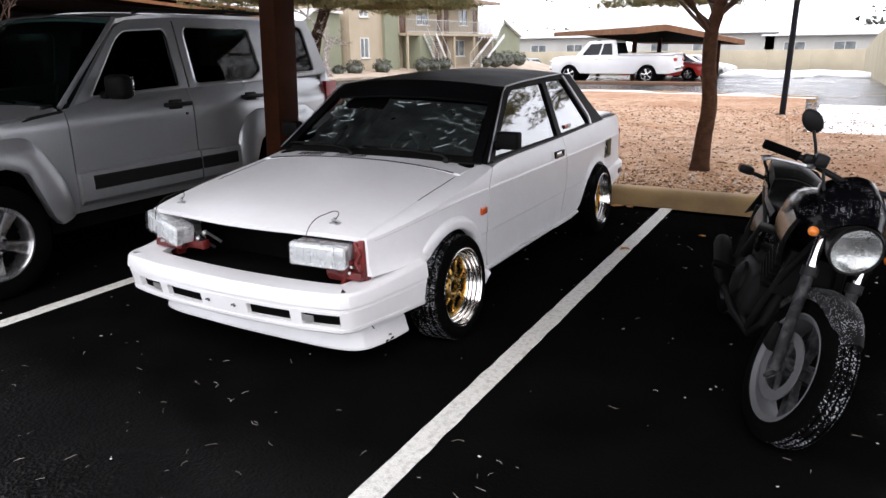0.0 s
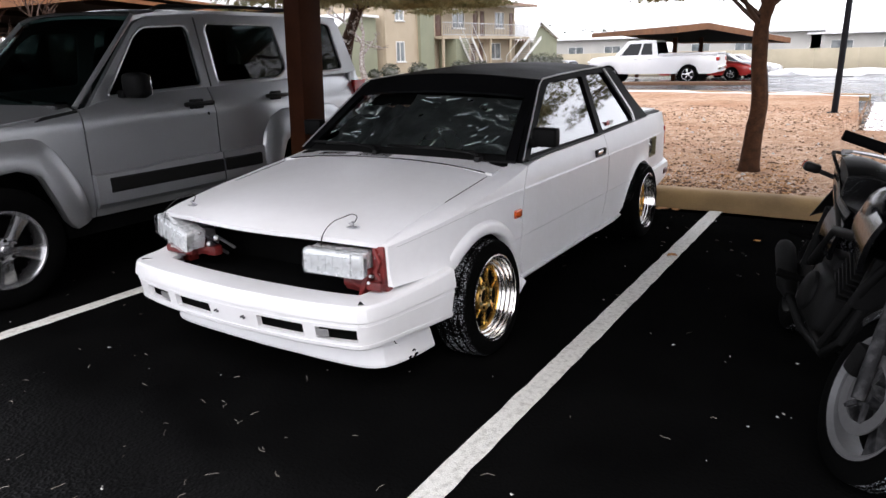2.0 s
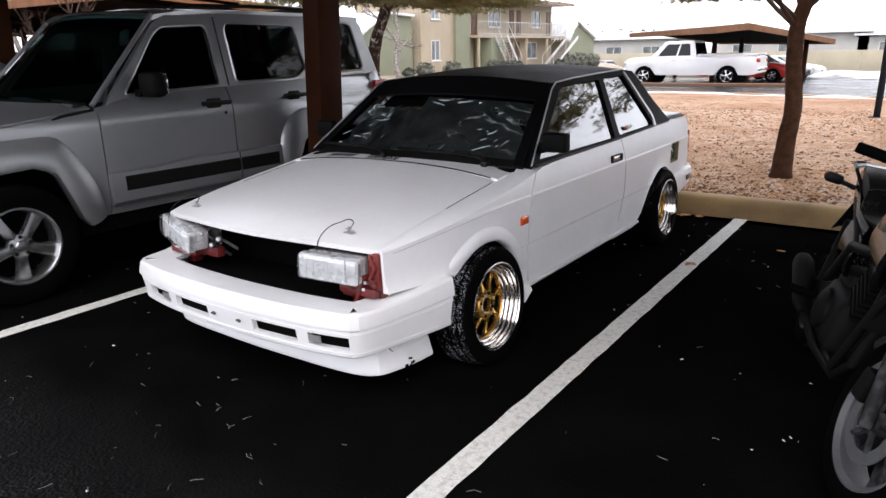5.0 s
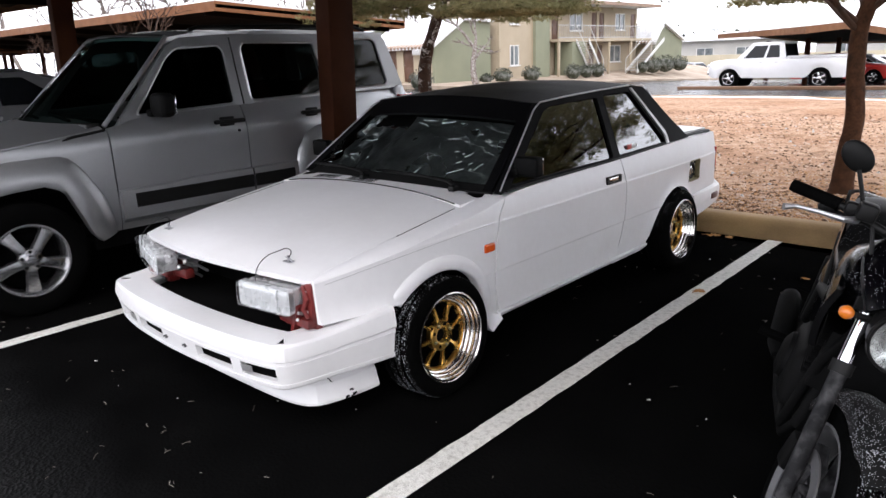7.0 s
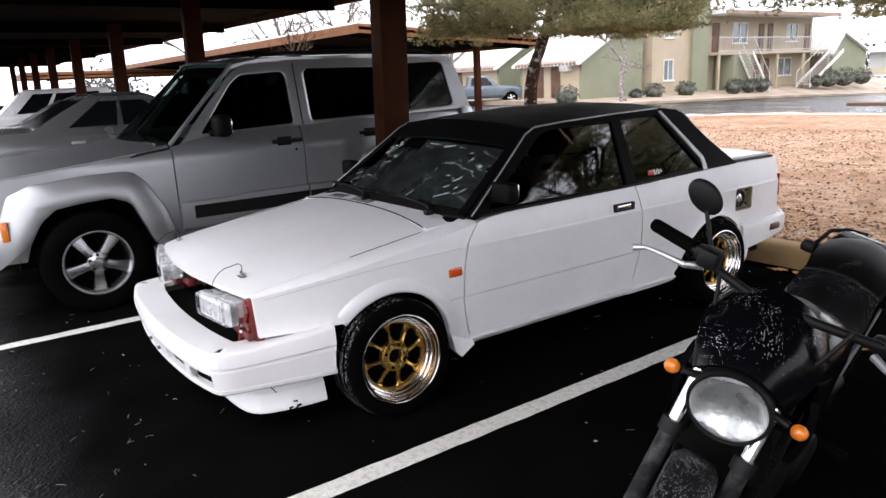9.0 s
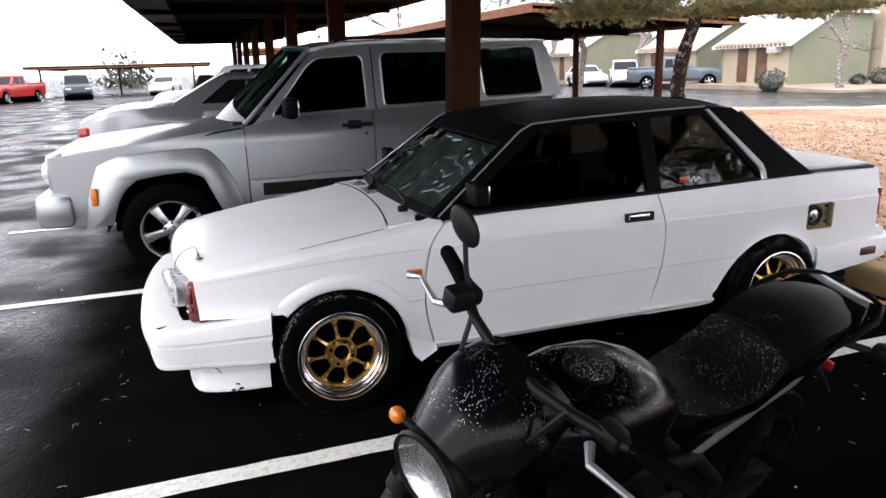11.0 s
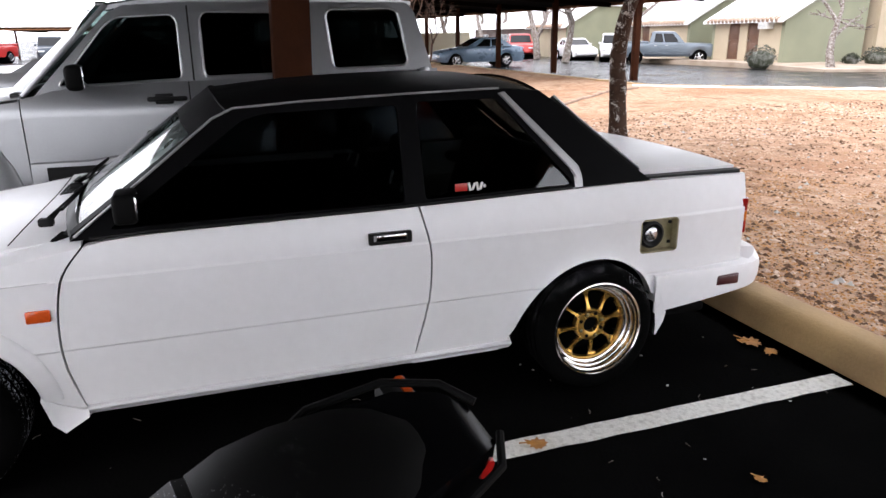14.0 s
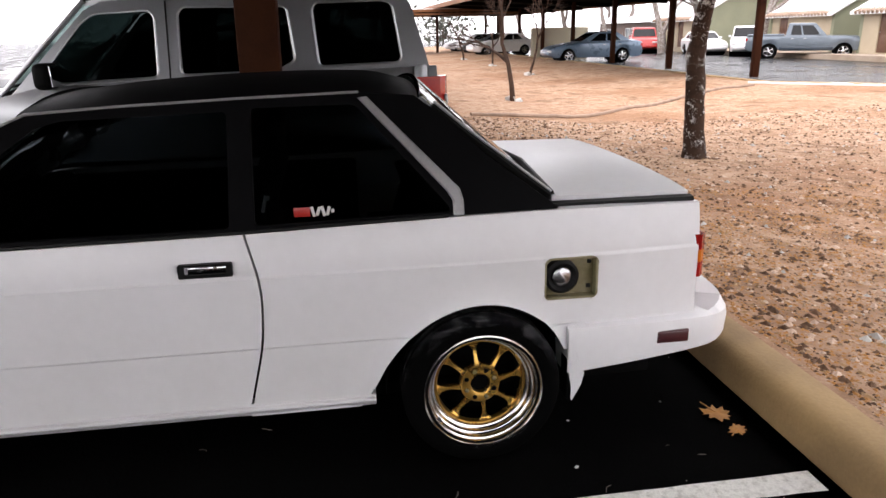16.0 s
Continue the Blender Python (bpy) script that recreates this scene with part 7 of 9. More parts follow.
def alloy_wheel(parent, m, R=0.36, r=0.228, w=0.225, spokes=5, mat=None, detail=True):
    mat = mat or ALLOY
    wh = part("wheel", tyre_mesh(R, r, w, detail), RUBBER, parent, "black tyre on five-spoke alloy rim", m=m)
    k = r / 0.228
    h = w / 2
    bm = BM()
    lathe(bm, [(r - 0.006, h * 0.9), (r + 0.006, h * 1.0), (r + 0.004, h * 1.03), (r - 0.008, h * 1.02), (r - 0.018, h * 0.9), (r - 0.022, h * 0.55), (r - 0.026, h * -0.2)], 40)
    part("rim", bm, mat, wh)
    bm = BM()
    lathe(bm, [(r - 0.02, h * 0.3), (r - 0.03, -h * 0.5), (0, -h * 0.5)], 24)
    part("barrel", bm, VOID, wh)
    bs = BM()
    st = [(0.03, 0.040, 0.80), (0.07, 0.034, 0.84), (0.13, 0.036, 0.80), (0.19, 0.045, 0.76), (r / k - 0.014, 0.052, 0.74)]
    loft(bs, [[(h * x - 0.03, -hw * k, q * k), (h * x, -hw * 0.8 * k, q * k), (h * x + 0.004, 0, q * k), (h * x, hw * 0.8 * k, q * k), (h * x - 0.03, hw * k, q * k)] for q, hw, x in st])
    first = part("spoke", bs, mat, wh, m=pose(0, 0, 0, 14, 0, 0))
    for i in range(1, spokes):
        share(first, wh, pose(0, 0, 0, 14 + 360 / spokes * i, 0, 0))
    bm = BM()
    lathe(bm, [(0, h * 0.98), (0.028 * k, h * 0.97), (0.034 * k, h * 0.9), (0.07 * k, h * 0.84), (0.075 * k, h * 0.6)], 24)
    part("hub", bm, mat, wh)
    if detail:
        bm = BM()
        lathe(bm, [(0, h * 0.9), (0.011, h * 0.9), (0.011, h * 0.8)], 8)
        nut = part("lug_nut", bm, VOID, wh, m=pose(0, 0, 0, 50, 0, 0) @ pose(0, 0, 0.055))
        for i in range(1, 5):
            share(nut, wh, pose(0, 0, 0, 50 + 72 * i, 0, 0) @ pose(0, 0, 0.055))
    return wh


def suv_x(y, z):
    w = curve_table([(-1.62, 0.80), (-1.3, 0.865), (-0.8, 0.885), (0.0, 0.897), (1.5, 0.897), (2.3, 0.885), (2.72, 0.85)], y)
    if z > 1.02:
        return w - 0.085 * ((z - 1.02) / 0.2) ** 1.4
    if z < 0.6:
        return w - 0.04 * ((0.6 - z) / 0.22) ** 2
    return w


def suv_belt(y):
    return curve_table([(-1.62, 0.955), (-1.28, 0.990), (-0.88, 1.03), (-0.42, 1.08), (-0.15, 1.115), (0.06, 1.162), (0.85, 1.196), (1.5, 1.212), (2.5, 1.24), (2.75, 1.24)], y)


ARF = [(-1.30, 0.30), (-1.235, 0.35), (-1.165, 0.57), (-1.095, 0.69), (-1.0, 0.765), (-0.82, 0.79), (-0.64, 0.80), (-0.515, 0.75), (-0.385, 0.44), (-0.33, 0.38)]
ARR = [(1.36, 0.38), (1.43, 0.46), (1.54, 0.72), (1.64, 0.79), (1.85, 0.81), (2.05, 0.80), (2.2, 0.74), (2.30, 0.50), (2.34, 0.44)]
SLEV = [0.0, 0.42, 0.47, 0.53, 0.59, 0.60, 0.66, 0.74, 0.82, 0.90, 0.98, 1.02, 1.06, 1.10, 1.14, 1.17, 1.5]


def suv_panel(name, y0, y1, zb, n, sgn):
    bm = BM()
    nv = len(SLEV) - 1

    def at(u, v):
        y = y0 + (y1 - y0) * u
        z = min(max(SLEV[round(v * nv)], zb(y)), suv_belt(y))
        return Vector((sgn * suv_x(y, z), y, z))

    sheet(bm, n, nv, at)
    bmesh.ops.remove_doubles(bm, verts=bm.verts, dist=2e-5)
    g = bmesh.ops.extrude_edge_only(bm, edges=[e for e in bm.edges if len(e.link_faces) == 1])
    bmesh.ops.translate(bm, vec=(-sgn * 0.03, 0, 0), verts=[v for v in g["geom"] if isinstance(v, bmesh.types.BMVert)])
    return part(name, bm, SILVER, SUV, angle=26)


def inside(tab, y):
    return lerp_table(tab, y) if tab[0][0] < y < tab[-1][0] else 0.0


def suv_pillar(z):
    return 0.825 - 0.11 * (z - 1.2) / 0.46


for sgn in (1, -1):
    suv_panel("front_wing", -1.60, -0.182, lambda y: max(0.42, inside(ARF, y)), 44, sgn)
    fd = suv_panel("front_door", -0.174, 0.868, lambda y: 0.42, 12, sgn)
    rd = suv_panel("rear_door", 0.876, 1.80, lambda y: max(0.42, inside(ARR, y)), 30, sgn)
    suv_panel("rear_wing", 1.808, 2.72, lambda y: max(0.46, inside(ARR, y)), 30, sgn)
    # moulded flares
    for tab, ytop, out_tab in ((ARF, -0.80, [(-1.42, 0.36), (-1.37, 0.62), (-1.27, 0.88), (-1.12, 0.945), (-0.8, 0.972), (-0.52, 0.975), (-0.45, 0.95), (-0.37, 0.86), (-0.265, 0.66), (-0.225, 0.50), (-0.215, 0.42)]), (ARR, 1.85, [(1.24, 0.42), (1.26, 0.55), (1.33, 0.80), (1.42, 0.93), (1.55, 0.985), (1.85, 0.99), (2.2, 0.98), (2.36, 0.88), (2.44, 0.66), (2.46, 0.46)])):
        inn = [p for p in tab if p[1] > 0.36]
        n = 36

        def along(t, pts):
            L = [0]
            for p, q in zip(pts[:-1], pts[1:]):
                L.append(L[-1] + math.dist(p, q))
            s = t * L[-1]
            return lerp_table([(l, p[0]) for l, p in zip(L, pts)], s), lerp_table([(l, p[1]) for l, p in zip(L, pts)], s)

        rings = []
        for i in range(n + 1):
            t = i / n
            yo, zo = along(t, out_tab)
            yi, zi = along(t, inn)
            ring = []
            for k, dx in ((0.0, 0.002), (0.08, 0.022), (0.35, 0.042), (0.45, 0.05), (0.9, 0.06), (1.0, 0.052), (1.0, -0.02), (0.0, -0.02)):
                y, z = yo + (yi - yo) * k, zo + (zi - zo) * k
                ring.append((sgn * (suv_x(y, min(z, 1.0)) + dx), y, z))
            rings.append(ring)
        bm = BM()
        loft(bm, rings)
        part("wheel_flare", bm, GREYFLARE, SUV, angle=40)
    # lower moulding with dark insert
    for y0, y1 in ((-0.17, 0.866), (0.878, 1.30)):
        bm = BM()
        loft(bm, [[(sgn * (suv_x(y, 0.55) + dx), y, z) for dx, z in ((0.0, 0.700 + 0.018 * (y > 0.3)), (0.028, 0.690 + 0.018 * (y > 0.3)), (0.034, 0.60), (0.03, 0.50), (0.0, 0.47))] for y in [y0 + (y1 - y0) * i / 6 for i in range(7)]])
        ml = part("side_moulding", bm, GREYFLARE, SUV)
        bm = BM()
        ya, yb2 = max(y0, -0.08) + 0.004, min(y1, 1.26) - 0.004
        loft(bm, [[(sgn * (suv_x(y, 0.55) + dx), y, z) for dx, z in ((0.03, 0.665), (0.040, 0.655), (0.040, 0.575), (0.03, 0.565))] for y in [ya + (yb2 - ya) * i / 4 for i in range(5)]])
        part("moulding_insert", bm, BLACK, ml)
    # handles
    for y0, dr in ((0.725, fd), (1.52, rd)):
        bm = BM()
        box(bm, (sgn * 0.905, y0, 1.086 + 0.01 * (y0 > 1)), (0.035, 0.26, 0.032), 0.012)
        box(bm, (sgn * 0.895, y0 - 0.02, 1.086 + 0.01 * (y0 > 1)), (0.02, 0.12, 0.07), 0.009)
        part("door_handle", bm, BLACK, dr, "black door handle")
    bm = BM()
    lathe(bm, [(0, 0.01), (0.011, 0.01), (0.012, 0)], 10, Matrix.Translation((sgn * 0.895, 0.80, 1.01)) if sgn > 0 else Matrix.Translation((sgn * 0.895, 0.80, 1.01)) @ pose(0, 0, 0, 0, 0, 180))
    part("key_lock", bm, BLACK, SUV)
    # side frame with three windows
    fw = [(0.05, 1.18), (0.835, 1.212), (0.835, 1.60), (0.80, 1.642), (0.45, 1.625), (0.36, 1.56)]
    rw = [(0.985, 1.222), (1.62, 1.235), (1.74, 1.30), (1.70, 1.655), (1.02, 1.66), (0.985, 1.62)]
    qw = [(1.90, 1.255), (2.44, 1.27), (2.47, 1.30), (2.42, 1.66), (2.36, 1.685), (1.90, 1.675), (1.87, 1.64)]
    out = [(-0.10, 1.12), (0.06, 1.158), (0.86, 1.194), (1.5, 1.21), (2.5, 1.238), (2.66, 1.24), (2.62, 1.40), (2.55, 1.66), (2.5, 1.725), (1.6, 1.745), (0.85, 1.725), (0.50, 1.70), (0.39, 1.645)]
    bm = BM()
    plate(bm, dense(out, 0.12), [dense(rounded(h, 0.04), 0.12) for h in (fw, rw, qw)], lambda y, z: Vector((sgn * (suv_pillar(z) + 0.002), y, z)), Vector((-sgn * 0.04, 0, 0)))
    part("side_frame", bm, SILVER, SUV)
    for nm, h in (("front_window", fw), ("rear_window", rw), ("quarter_window", qw)):
        bm = BM()
        plate(bm, dense(rounded([(y + 0.0, z) for y, z in h], 0.03), 0.2), [], lambda y, z: Vector((sgn * (suv_pillar(z) - 0.014), y, z)), Vector((-sgn * 0.004, 0, 0)))
        g = part(nm, bm, DARKGLASS, SUV, "dark tinted window")
        g.visible_shadow = False
        bm = BM()
        rr = rounded(h, 0.04)
        tube(bm, [(sgn * (suv_pillar(z) + 0.002), y, z) for y, z in rr + rr[:1]], 0.008, 5, False)
        part("window_seal", bm, SILVER if nm != "rear_window" else SILVER, SUV)
    for y in (0.91,):
        bm = BM()
        tube(bm, [(sgn * (suv_pillar(z) + 0.003), y + 0.0, z) for z in (1.20, 1.70)], 0.006, 5)
        part("pillar_gap", bm, BLACK, SUV)
    # wing vent and mirror
    bm = BM()
    loft(bm, [[(sgn * (suv_x(y, z1) + 0.004), y, z0), (sgn * (suv_x(y, z1) + 0.007), y, (z0 + z1) / 2), (sgn * (suv_x(y, z1) + 0.002), y, z1), (sgn * (suv_x(y, z1) - 0.02), y, z1)] for y, z0, z1 in ((-0.47, 1.062, 1.068), (-0.40, 1.063, 1.088), (-0.188, 1.088, 1.112))])
    part("wing_vent", bm, BLACK, SUV)
    bm = BM()
    box(bm, (sgn * 0.965, 0.185, 1.245), (0.20, 0.11, 0.165), 0.04, None, 3)
    box(bm, (sgn * 0.86, 0.16, 1.19), (0.08, 0.07, 0.05), 0.015)
    mr = part("door_mirror", bm, MATTBLACK, SUV, "black door mirror")
    bm = BM()
    box(bm, (sgn * 0.965, 0.242, 1.245), (0.165, 0.006, 0.13), 0.002)
    part("mirror_glass", bm, CHROME, mr)
    # lamps
    bm = BM()
    box(bm, (sgn * 0.905, -1.315, 0.655), (0.03, 0.045, 0.135), 0.01)
    part("side_marker", bm, AMBER, SUV, "amber side marker")
    bm = BM()
    loft(bm, [[(sgn * 0.882, 2.55, z), (sgn * 0.884, 2.62, z), (sgn * 0.868, 2.73, z), (sgn * 0.80, 2.785, z), (sgn * 0.72, 2.79, z), (sgn * 0.72, 2.60, z)] for z in (0.86, 0.95, 1.06, 1.17)])
    part("tail_lamp", bm, REDLENS, SUV, "red tail lamp")
    bm = BM()
    box(bm, (sgn * 0.80, 2.775, 1.01), (0.10, 0.02, 0.07), 0.006)
    part("reversing_lamp", bm, WHITEFRAME, SUV)
    bm = BM()
    lathe(bm, [(0, 0.03), (0.06, 0.025), (0.085, 0.0), (0.09, -0.05)], 24, Matrix.Translation((sgn * 0.60, -1.655, 0.83)) @ pose(0, 0, 0, 0, 0, -90))
    part("headlamp", bm, LAMPIN, SUV)
    # roof rail
    bm = BM()
    tube(bm, [(sgn * 0.64, 0.62, 1.755), (sgn * 0.635, 0.70, 1.78), (sgn * 0.635, 1.5, 1.795), (sgn * 0.635, 2.25, 1.785), (sgn * 0.64, 2.36, 1.755)], 0.014, 8)
    part("roof_rail", bm, BLACK, SUV)
    for y in (-0.793, 1.902):
        bm = BM()
        R = 0.47
        loft(bm, [[(sgn * x, y + R * math.cos(a), 0.36 + R * math.sin(a)) for a in [math.pi * k / 14 for k in range(15)]] for x in (0.86, 0.5)], False)
        box(bm, (sgn * 0.5, y, 0.6), (0.02, 0.9, 0.6))
        part("wheel_housing", bm, VOID, SUV)
        alloy_wheel(SUV, Matrix.Translation((sgn * 0.845, y, 0.36)) @ pose(0, 0, 0, 20, 0, 0 if sgn == 1 else 180))
    bm = BM()
    box(bm, (sgn * 0.80, 0.65, 0.55), (0.03, 2.0, 0.5), 0.01)
    part("inner_side", bm, VOID, SUV)
for y in (1.1, 1.95):
    bm = BM()
    box(bm, (0, y, 1.785), (1.26, 0.05, 0.024), 0.008)
    part("cross_bar", bm, BLACK, SUV)
bm = BM()
sheet(bm, 20, 16, lambda u, v: (lambda s, y: Vector((s * suv_pillar(1.72), y, 1.735 + 0.03 * (1 - s * s) + 0.02 * math.sin(math.pi * v) - 0.035 * max(0, 0.12 - v) / 0.12)))(-1 + 2 * u, (0.40 - 0.12 * (1 - (-1 + 2 * u) ** 2)) * (1 - v) + 2.53 * v), Vector((0, 0, -0.03)))
part("roof", bm, SILVER, SUV)


def suv_hood(x, y):
    return suv_belt(y) + 0.055 * (1 - (x / 0.82) ** 4) - 0.10 * max(0.0, (-1.42 - y) / 0.2) ** 2


bm = BM()
sheet(bm, 24, 22, lambda u, v: (lambda x: (lambda y: Vector((x, y, suv_hood(x, y))))(-1.62 + 0.06 * (x / 0.82) ** 2 + (1.44 - 0.06 * (x / 0.82) ** 2 + 0.0) * v))(-0.80 + 1.60 * u), Vector((0, 0, -0.03)))
part("hood", bm, SILVER, SUV)
bm = BM()
sheet(bm, 16, 10, lambda u, v: (lambda s: Vector((s * 0.80, -0.15 - 0.22 * (1 - s * s), 1.13 + 0.02 * (1 - s * s))).lerp(Vector((s * 0.70, 0.40 - 0.13 * (1 - s * s), 1.70 + 0.03 * (1 - s * s))), v))(-1 + 2 * u))
g = part("windscreen", bm, TEALGLASS, SUV, "tinted windscreen with frost")
g.visible_shadow = False
for sgn in (1, -1):
    bm = BM()
    tube(bm, [(sgn * 0.812, -0.17, 1.125), (sgn * 0.765, 0.12, 1.42), (sgn * 0.715, 0.40, 1.705)], 0.017, 8)
    part("screen_pillar", bm, SILVER, SUV)
bm = BM()
tube(bm, [(-0.70, 0.395, 1.708), (-0.4, 0.31, 1.726), (0, 0.275, 1.734), (0.4, 0.31, 1.726), (0.70, 0.395, 1.708)], 0.014, 6)
part("screen_header", bm, BLACK, SUV)
bm = BM()
box(bm, (0, -0.20, 1.12), (1.5, 0.12, 0.05), 0.015)
for x in (0.45, -0.15):
    tube(bm, [(x, -0.25, 1.155), (x - 0.5, -0.2, 1.19)], 0.012, 6)
part("cowl", bm, BLACK, SUV)
bm = BM()
box(bm, (0, 0.06, 1.03), (1.5, 0.4, 0.16), 0.05)
part("dashboard", bm, SEAT, SUV)
bm = BM()
box(bm, (0, 2.60, 0.80), (1.66, 0.10, 0.92), 0.03)
part("tailgate", bm, SILVER, SUV)
bm = BM()
sheet(bm, 8, 4, lambda u, v: Vector(((-1 + 2 * u) * (0.74 - 0.05 * v), 2.66 - 0.12 * v, 1.26 + 0.42 * v)))
part("tailgate_window", bm, DARKGLASS, SUV)
bm = BM()
box(bm, (0, 2.72, 0.60), (1.74, 0.16, 0.24), 0.05)
part("rear_bumper", bm, GREYFLARE, SUV)
bm = BM()
box(bm, (0, -1.60, 0.56), (1.76, 0.26, 0.26), 0.06)
part("front_bumper", bm, GREYFLARE, SUV)
bm = BM()
box(bm, (0, -1.57, 0.83), (1.55, 0.12, 0.30), 0.04)
gr = part("grille", bm, SILVER, SUV)
for k in range(7):
    bm = BM()
    box(bm, (-0.36 + 0.12 * k, -1.632, 0.84), (0.06, 0.012, 0.20), 0.004)
    part("grille_slot", bm, VOID, gr)
bm = BM()
box(bm, (0, 0.6, 0.46), (1.6, 3.6, 0.1), 0.02)
part("floor_pan", bm, VOID, SUV)
for x in (0.38, -0.38):
    bm = BM()
    box(bm, (x, 0.55, 0.85), (0.52, 0.52, 0.2), 0.06)
    seat = part("seat", bm, SEAT, SUV)
    bm = BM()
    box(bm, (0, 0, 0.33), (0.5, 0.15, 0.66), 0.06, Matrix.Translation((x, 0.82, 0.88)) @ pose(0, 0, 0, -14, 0, 0))
    part("backrest", bm, SEAT, seat)
    bm = BM()
    box(bm, (0, 0, 0.73), (0.27, 0.1, 0.18), 0.04, Matrix.Translation((x, 0.82, 0.88)) @ pose(0, 0, 0, -14, 0, 0))
    part("headrest", bm, SEAT, seat)
bm = BM()
box(bm, (0, 1.6, 1.05), (1.3, 0.2, 0.6), 0.06)
part("rear_bench", bm, SEAT, SUV)

# ---- other vehicles ----


def vehicle(name, label, m, mat, front, rear, hw, sill, top, green, windows, axles, R, rim=ALLOY, group="", lamp_front=LAMPIN, bed=None, lower=None, zroof_in=0.10):
    """Car whose nose points to -y. top: (y, z) of the lower body; green: windscreen foot and head, rear window head and foot."""
    ob = thing(name, m, label, "car", group)
    ys = sorted({front + (rear - front) * i / 46 for i in range(47)})
    ends = [(front, 0.80), (front + 0.12, 0.91), (front + 0.4, 0.985), (front + 0.8, 1.0), (rear - 0.7, 1.0), (rear - 0.25, 0.96), (rear, 0.86)]

    def zb(y):
        z = sill
        for ya in axles:
            z = arch(y, ya, R * 0.95, R * 1.16, z) if abs(y - ya) < R * 1.16 else z
        return z

    bm = BM()
    rings = []
    for y in ys:
        w, t, b = hw * lerp_table(ends, y), curve_table(top, y), zb(y)
        nose = 0.12 * max(0, 1 - (y - front) / 0.25) + 0.08 * max(0, 1 - (rear - y) / 0.2)
        b2 = min(max(b, sill + nose), t - 0.06)
        q = [(w - 0.05, b2), (w - 0.012, b2 + 0.3 * (t - b2)), (w, b2 + 0.62 * (t - b2)), (w - 0.02, t - 0.07), (w - 0.07, t - 0.01), (w * 0.55, t + 0.02), (0, t + 0.03)]
        half = [Vector((x, y, z)) for x, z in q]
        rings.append(half + [Vector((-p.x, p.y, p.z)) for p in reversed(half[:-1])])
    loft(bm, rings, True)
    part("body", bm, mat, ob, angle=34)
    if lower:
        for sgn in (1, -1):
            bm = BM()
            ya, yb3 = axles[0] + R * 1.3, axles[1] - R * 1.3
            box(bm, (sgn * (hw + 0.003), (ya + yb3) / 2, sill + 0.12), (0.02, yb3 - ya, 0.16), 0.006)
            part("lower_panel", bm, lower, ob)
    (ya, za), (yb2, zb2), (yc, zc), (yd, zd) = green
    bm = BM()
    w0 = hw - 0.075
    w1 = w0 - zroof_in
    loft(bm, [[(w0, ya, za), (w0, yd, zd), (-w0, yd, zd), (-w0, ya, za)], [(w1, yb2, zb2), (w1, yc, zc), (-w1, yc, zc), (-w1, yb2, zb2)], [(w1 - 0.12, yb2 + 0.1, zb2 + 0.04), (w1 - 0.12, yc - 0.1, zc + 0.04), (-w1 + 0.12, yc - 0.1, zc + 0.04), (-w1 + 0.12, yb2 + 0.1, zb2 + 0.04)]])
    part("cabin", bm, mat, ob, angle=20)

    def edge_y(t, z_a):
        return ya + (yb2 - ya) * t, yd + (yc - yd) * t

    for sgn in (1, -1):
        for a, b in windows:
            pts = []
            for s, t in ((a, 0.08), (b, 0.08), (b, 0.86), (a, 0.86)):
                y0, y1 = edge_y(t, 0)
                ylo = y0 + 0.10 + (y1 - y0 - 0.20) * s
                z = (za + (zb2 - za) * t) * (1 - s) + (zd + (zc - zd) * t) * s
                pts.append((ylo, z, sgn * (w0 + (w1 - w0) * t + 0.004)))
            bm = BM()
            f = [bm.verts.new((x, y, z)) for y, z, x in pts]
            g2 = [bm.verts.new((x - sgn * 0.02, y, z)) for y, z, x in pts]
            bm.faces.new(f), bm.faces.new(g2[::-1])
            for i in range(4):
                bm.faces.new((f[i], f[(i + 1) % 4], g2[(i + 1) % 4], g2[i]))
            part("side_window", bm, CARGLASS, ob)
        # wheels
        for y in axles:
            alloy_wheel(ob, Matrix.Translation((sgn * (hw - 0.10), y, R)) @ pose(0, 0, 0, 0, 0, 0 if sgn == 1 else 180), R, R * 0.64, 0.19, 5, rim, False)
        bm = BM()
        box(bm, (sgn * (hw + 0.04), ya + 0.38, za + 0.10), (0.16, 0.08, 0.12), 0.03)
        part("door_mirror", bm, mat, ob)
        bm = BM()
        box(bm, (sgn * hw * 0.68, front + 0.06, curve_table(top, front + 0.1) - 0.14), (hw * 0.42, 0.14, 0.12), 0.03)
        part("headlamp", bm, lamp_front, ob)
        bm = BM()
        box(bm, (sgn * hw * 0.74, rear - 0.05, curve_table(top, rear - 0.1) - 0.17), (hw * 0.30, 0.14, 0.16), 0.03)
        part("tail_lamp", bm, REDLENS, ob)
        for a, b in windows[:2]:
            bm = BM()
            box(bm, (sgn * (hw + 0.006), ya + 0.25 + (yd - ya - 0.3) * b - 0.16, za - 0.12), (0.02, 0.14, 0.03), 0.006)
            part("door_handle", bm, TRIM, ob)
    for nm, (y0, z0), (y1, z1), o in (("windscreen", (ya, za), (yb2, zb2), -1), ("back_window", (yd, zd), (yc, zc), 1)):
        bm = BM()
        nrm = Vector((0, o * abs(z1 - z0), abs(y1 - y0))).normalized() * 0.005
        sheet(bm, 2, 2, lambda u, v: Vector(((-1 + 2 * u) * (w0 - 0.06 + (w1 - w0) * (0.1 + 0.8 * v)), y0 + (y1 - y0) * (0.1 + 0.8 * v), z0 + (z1 - z0) * (0.1 + 0.8 * v))) + nrm, -nrm * 3)
        part(nm, bm, CARGLASS, ob)
    bm = BM()
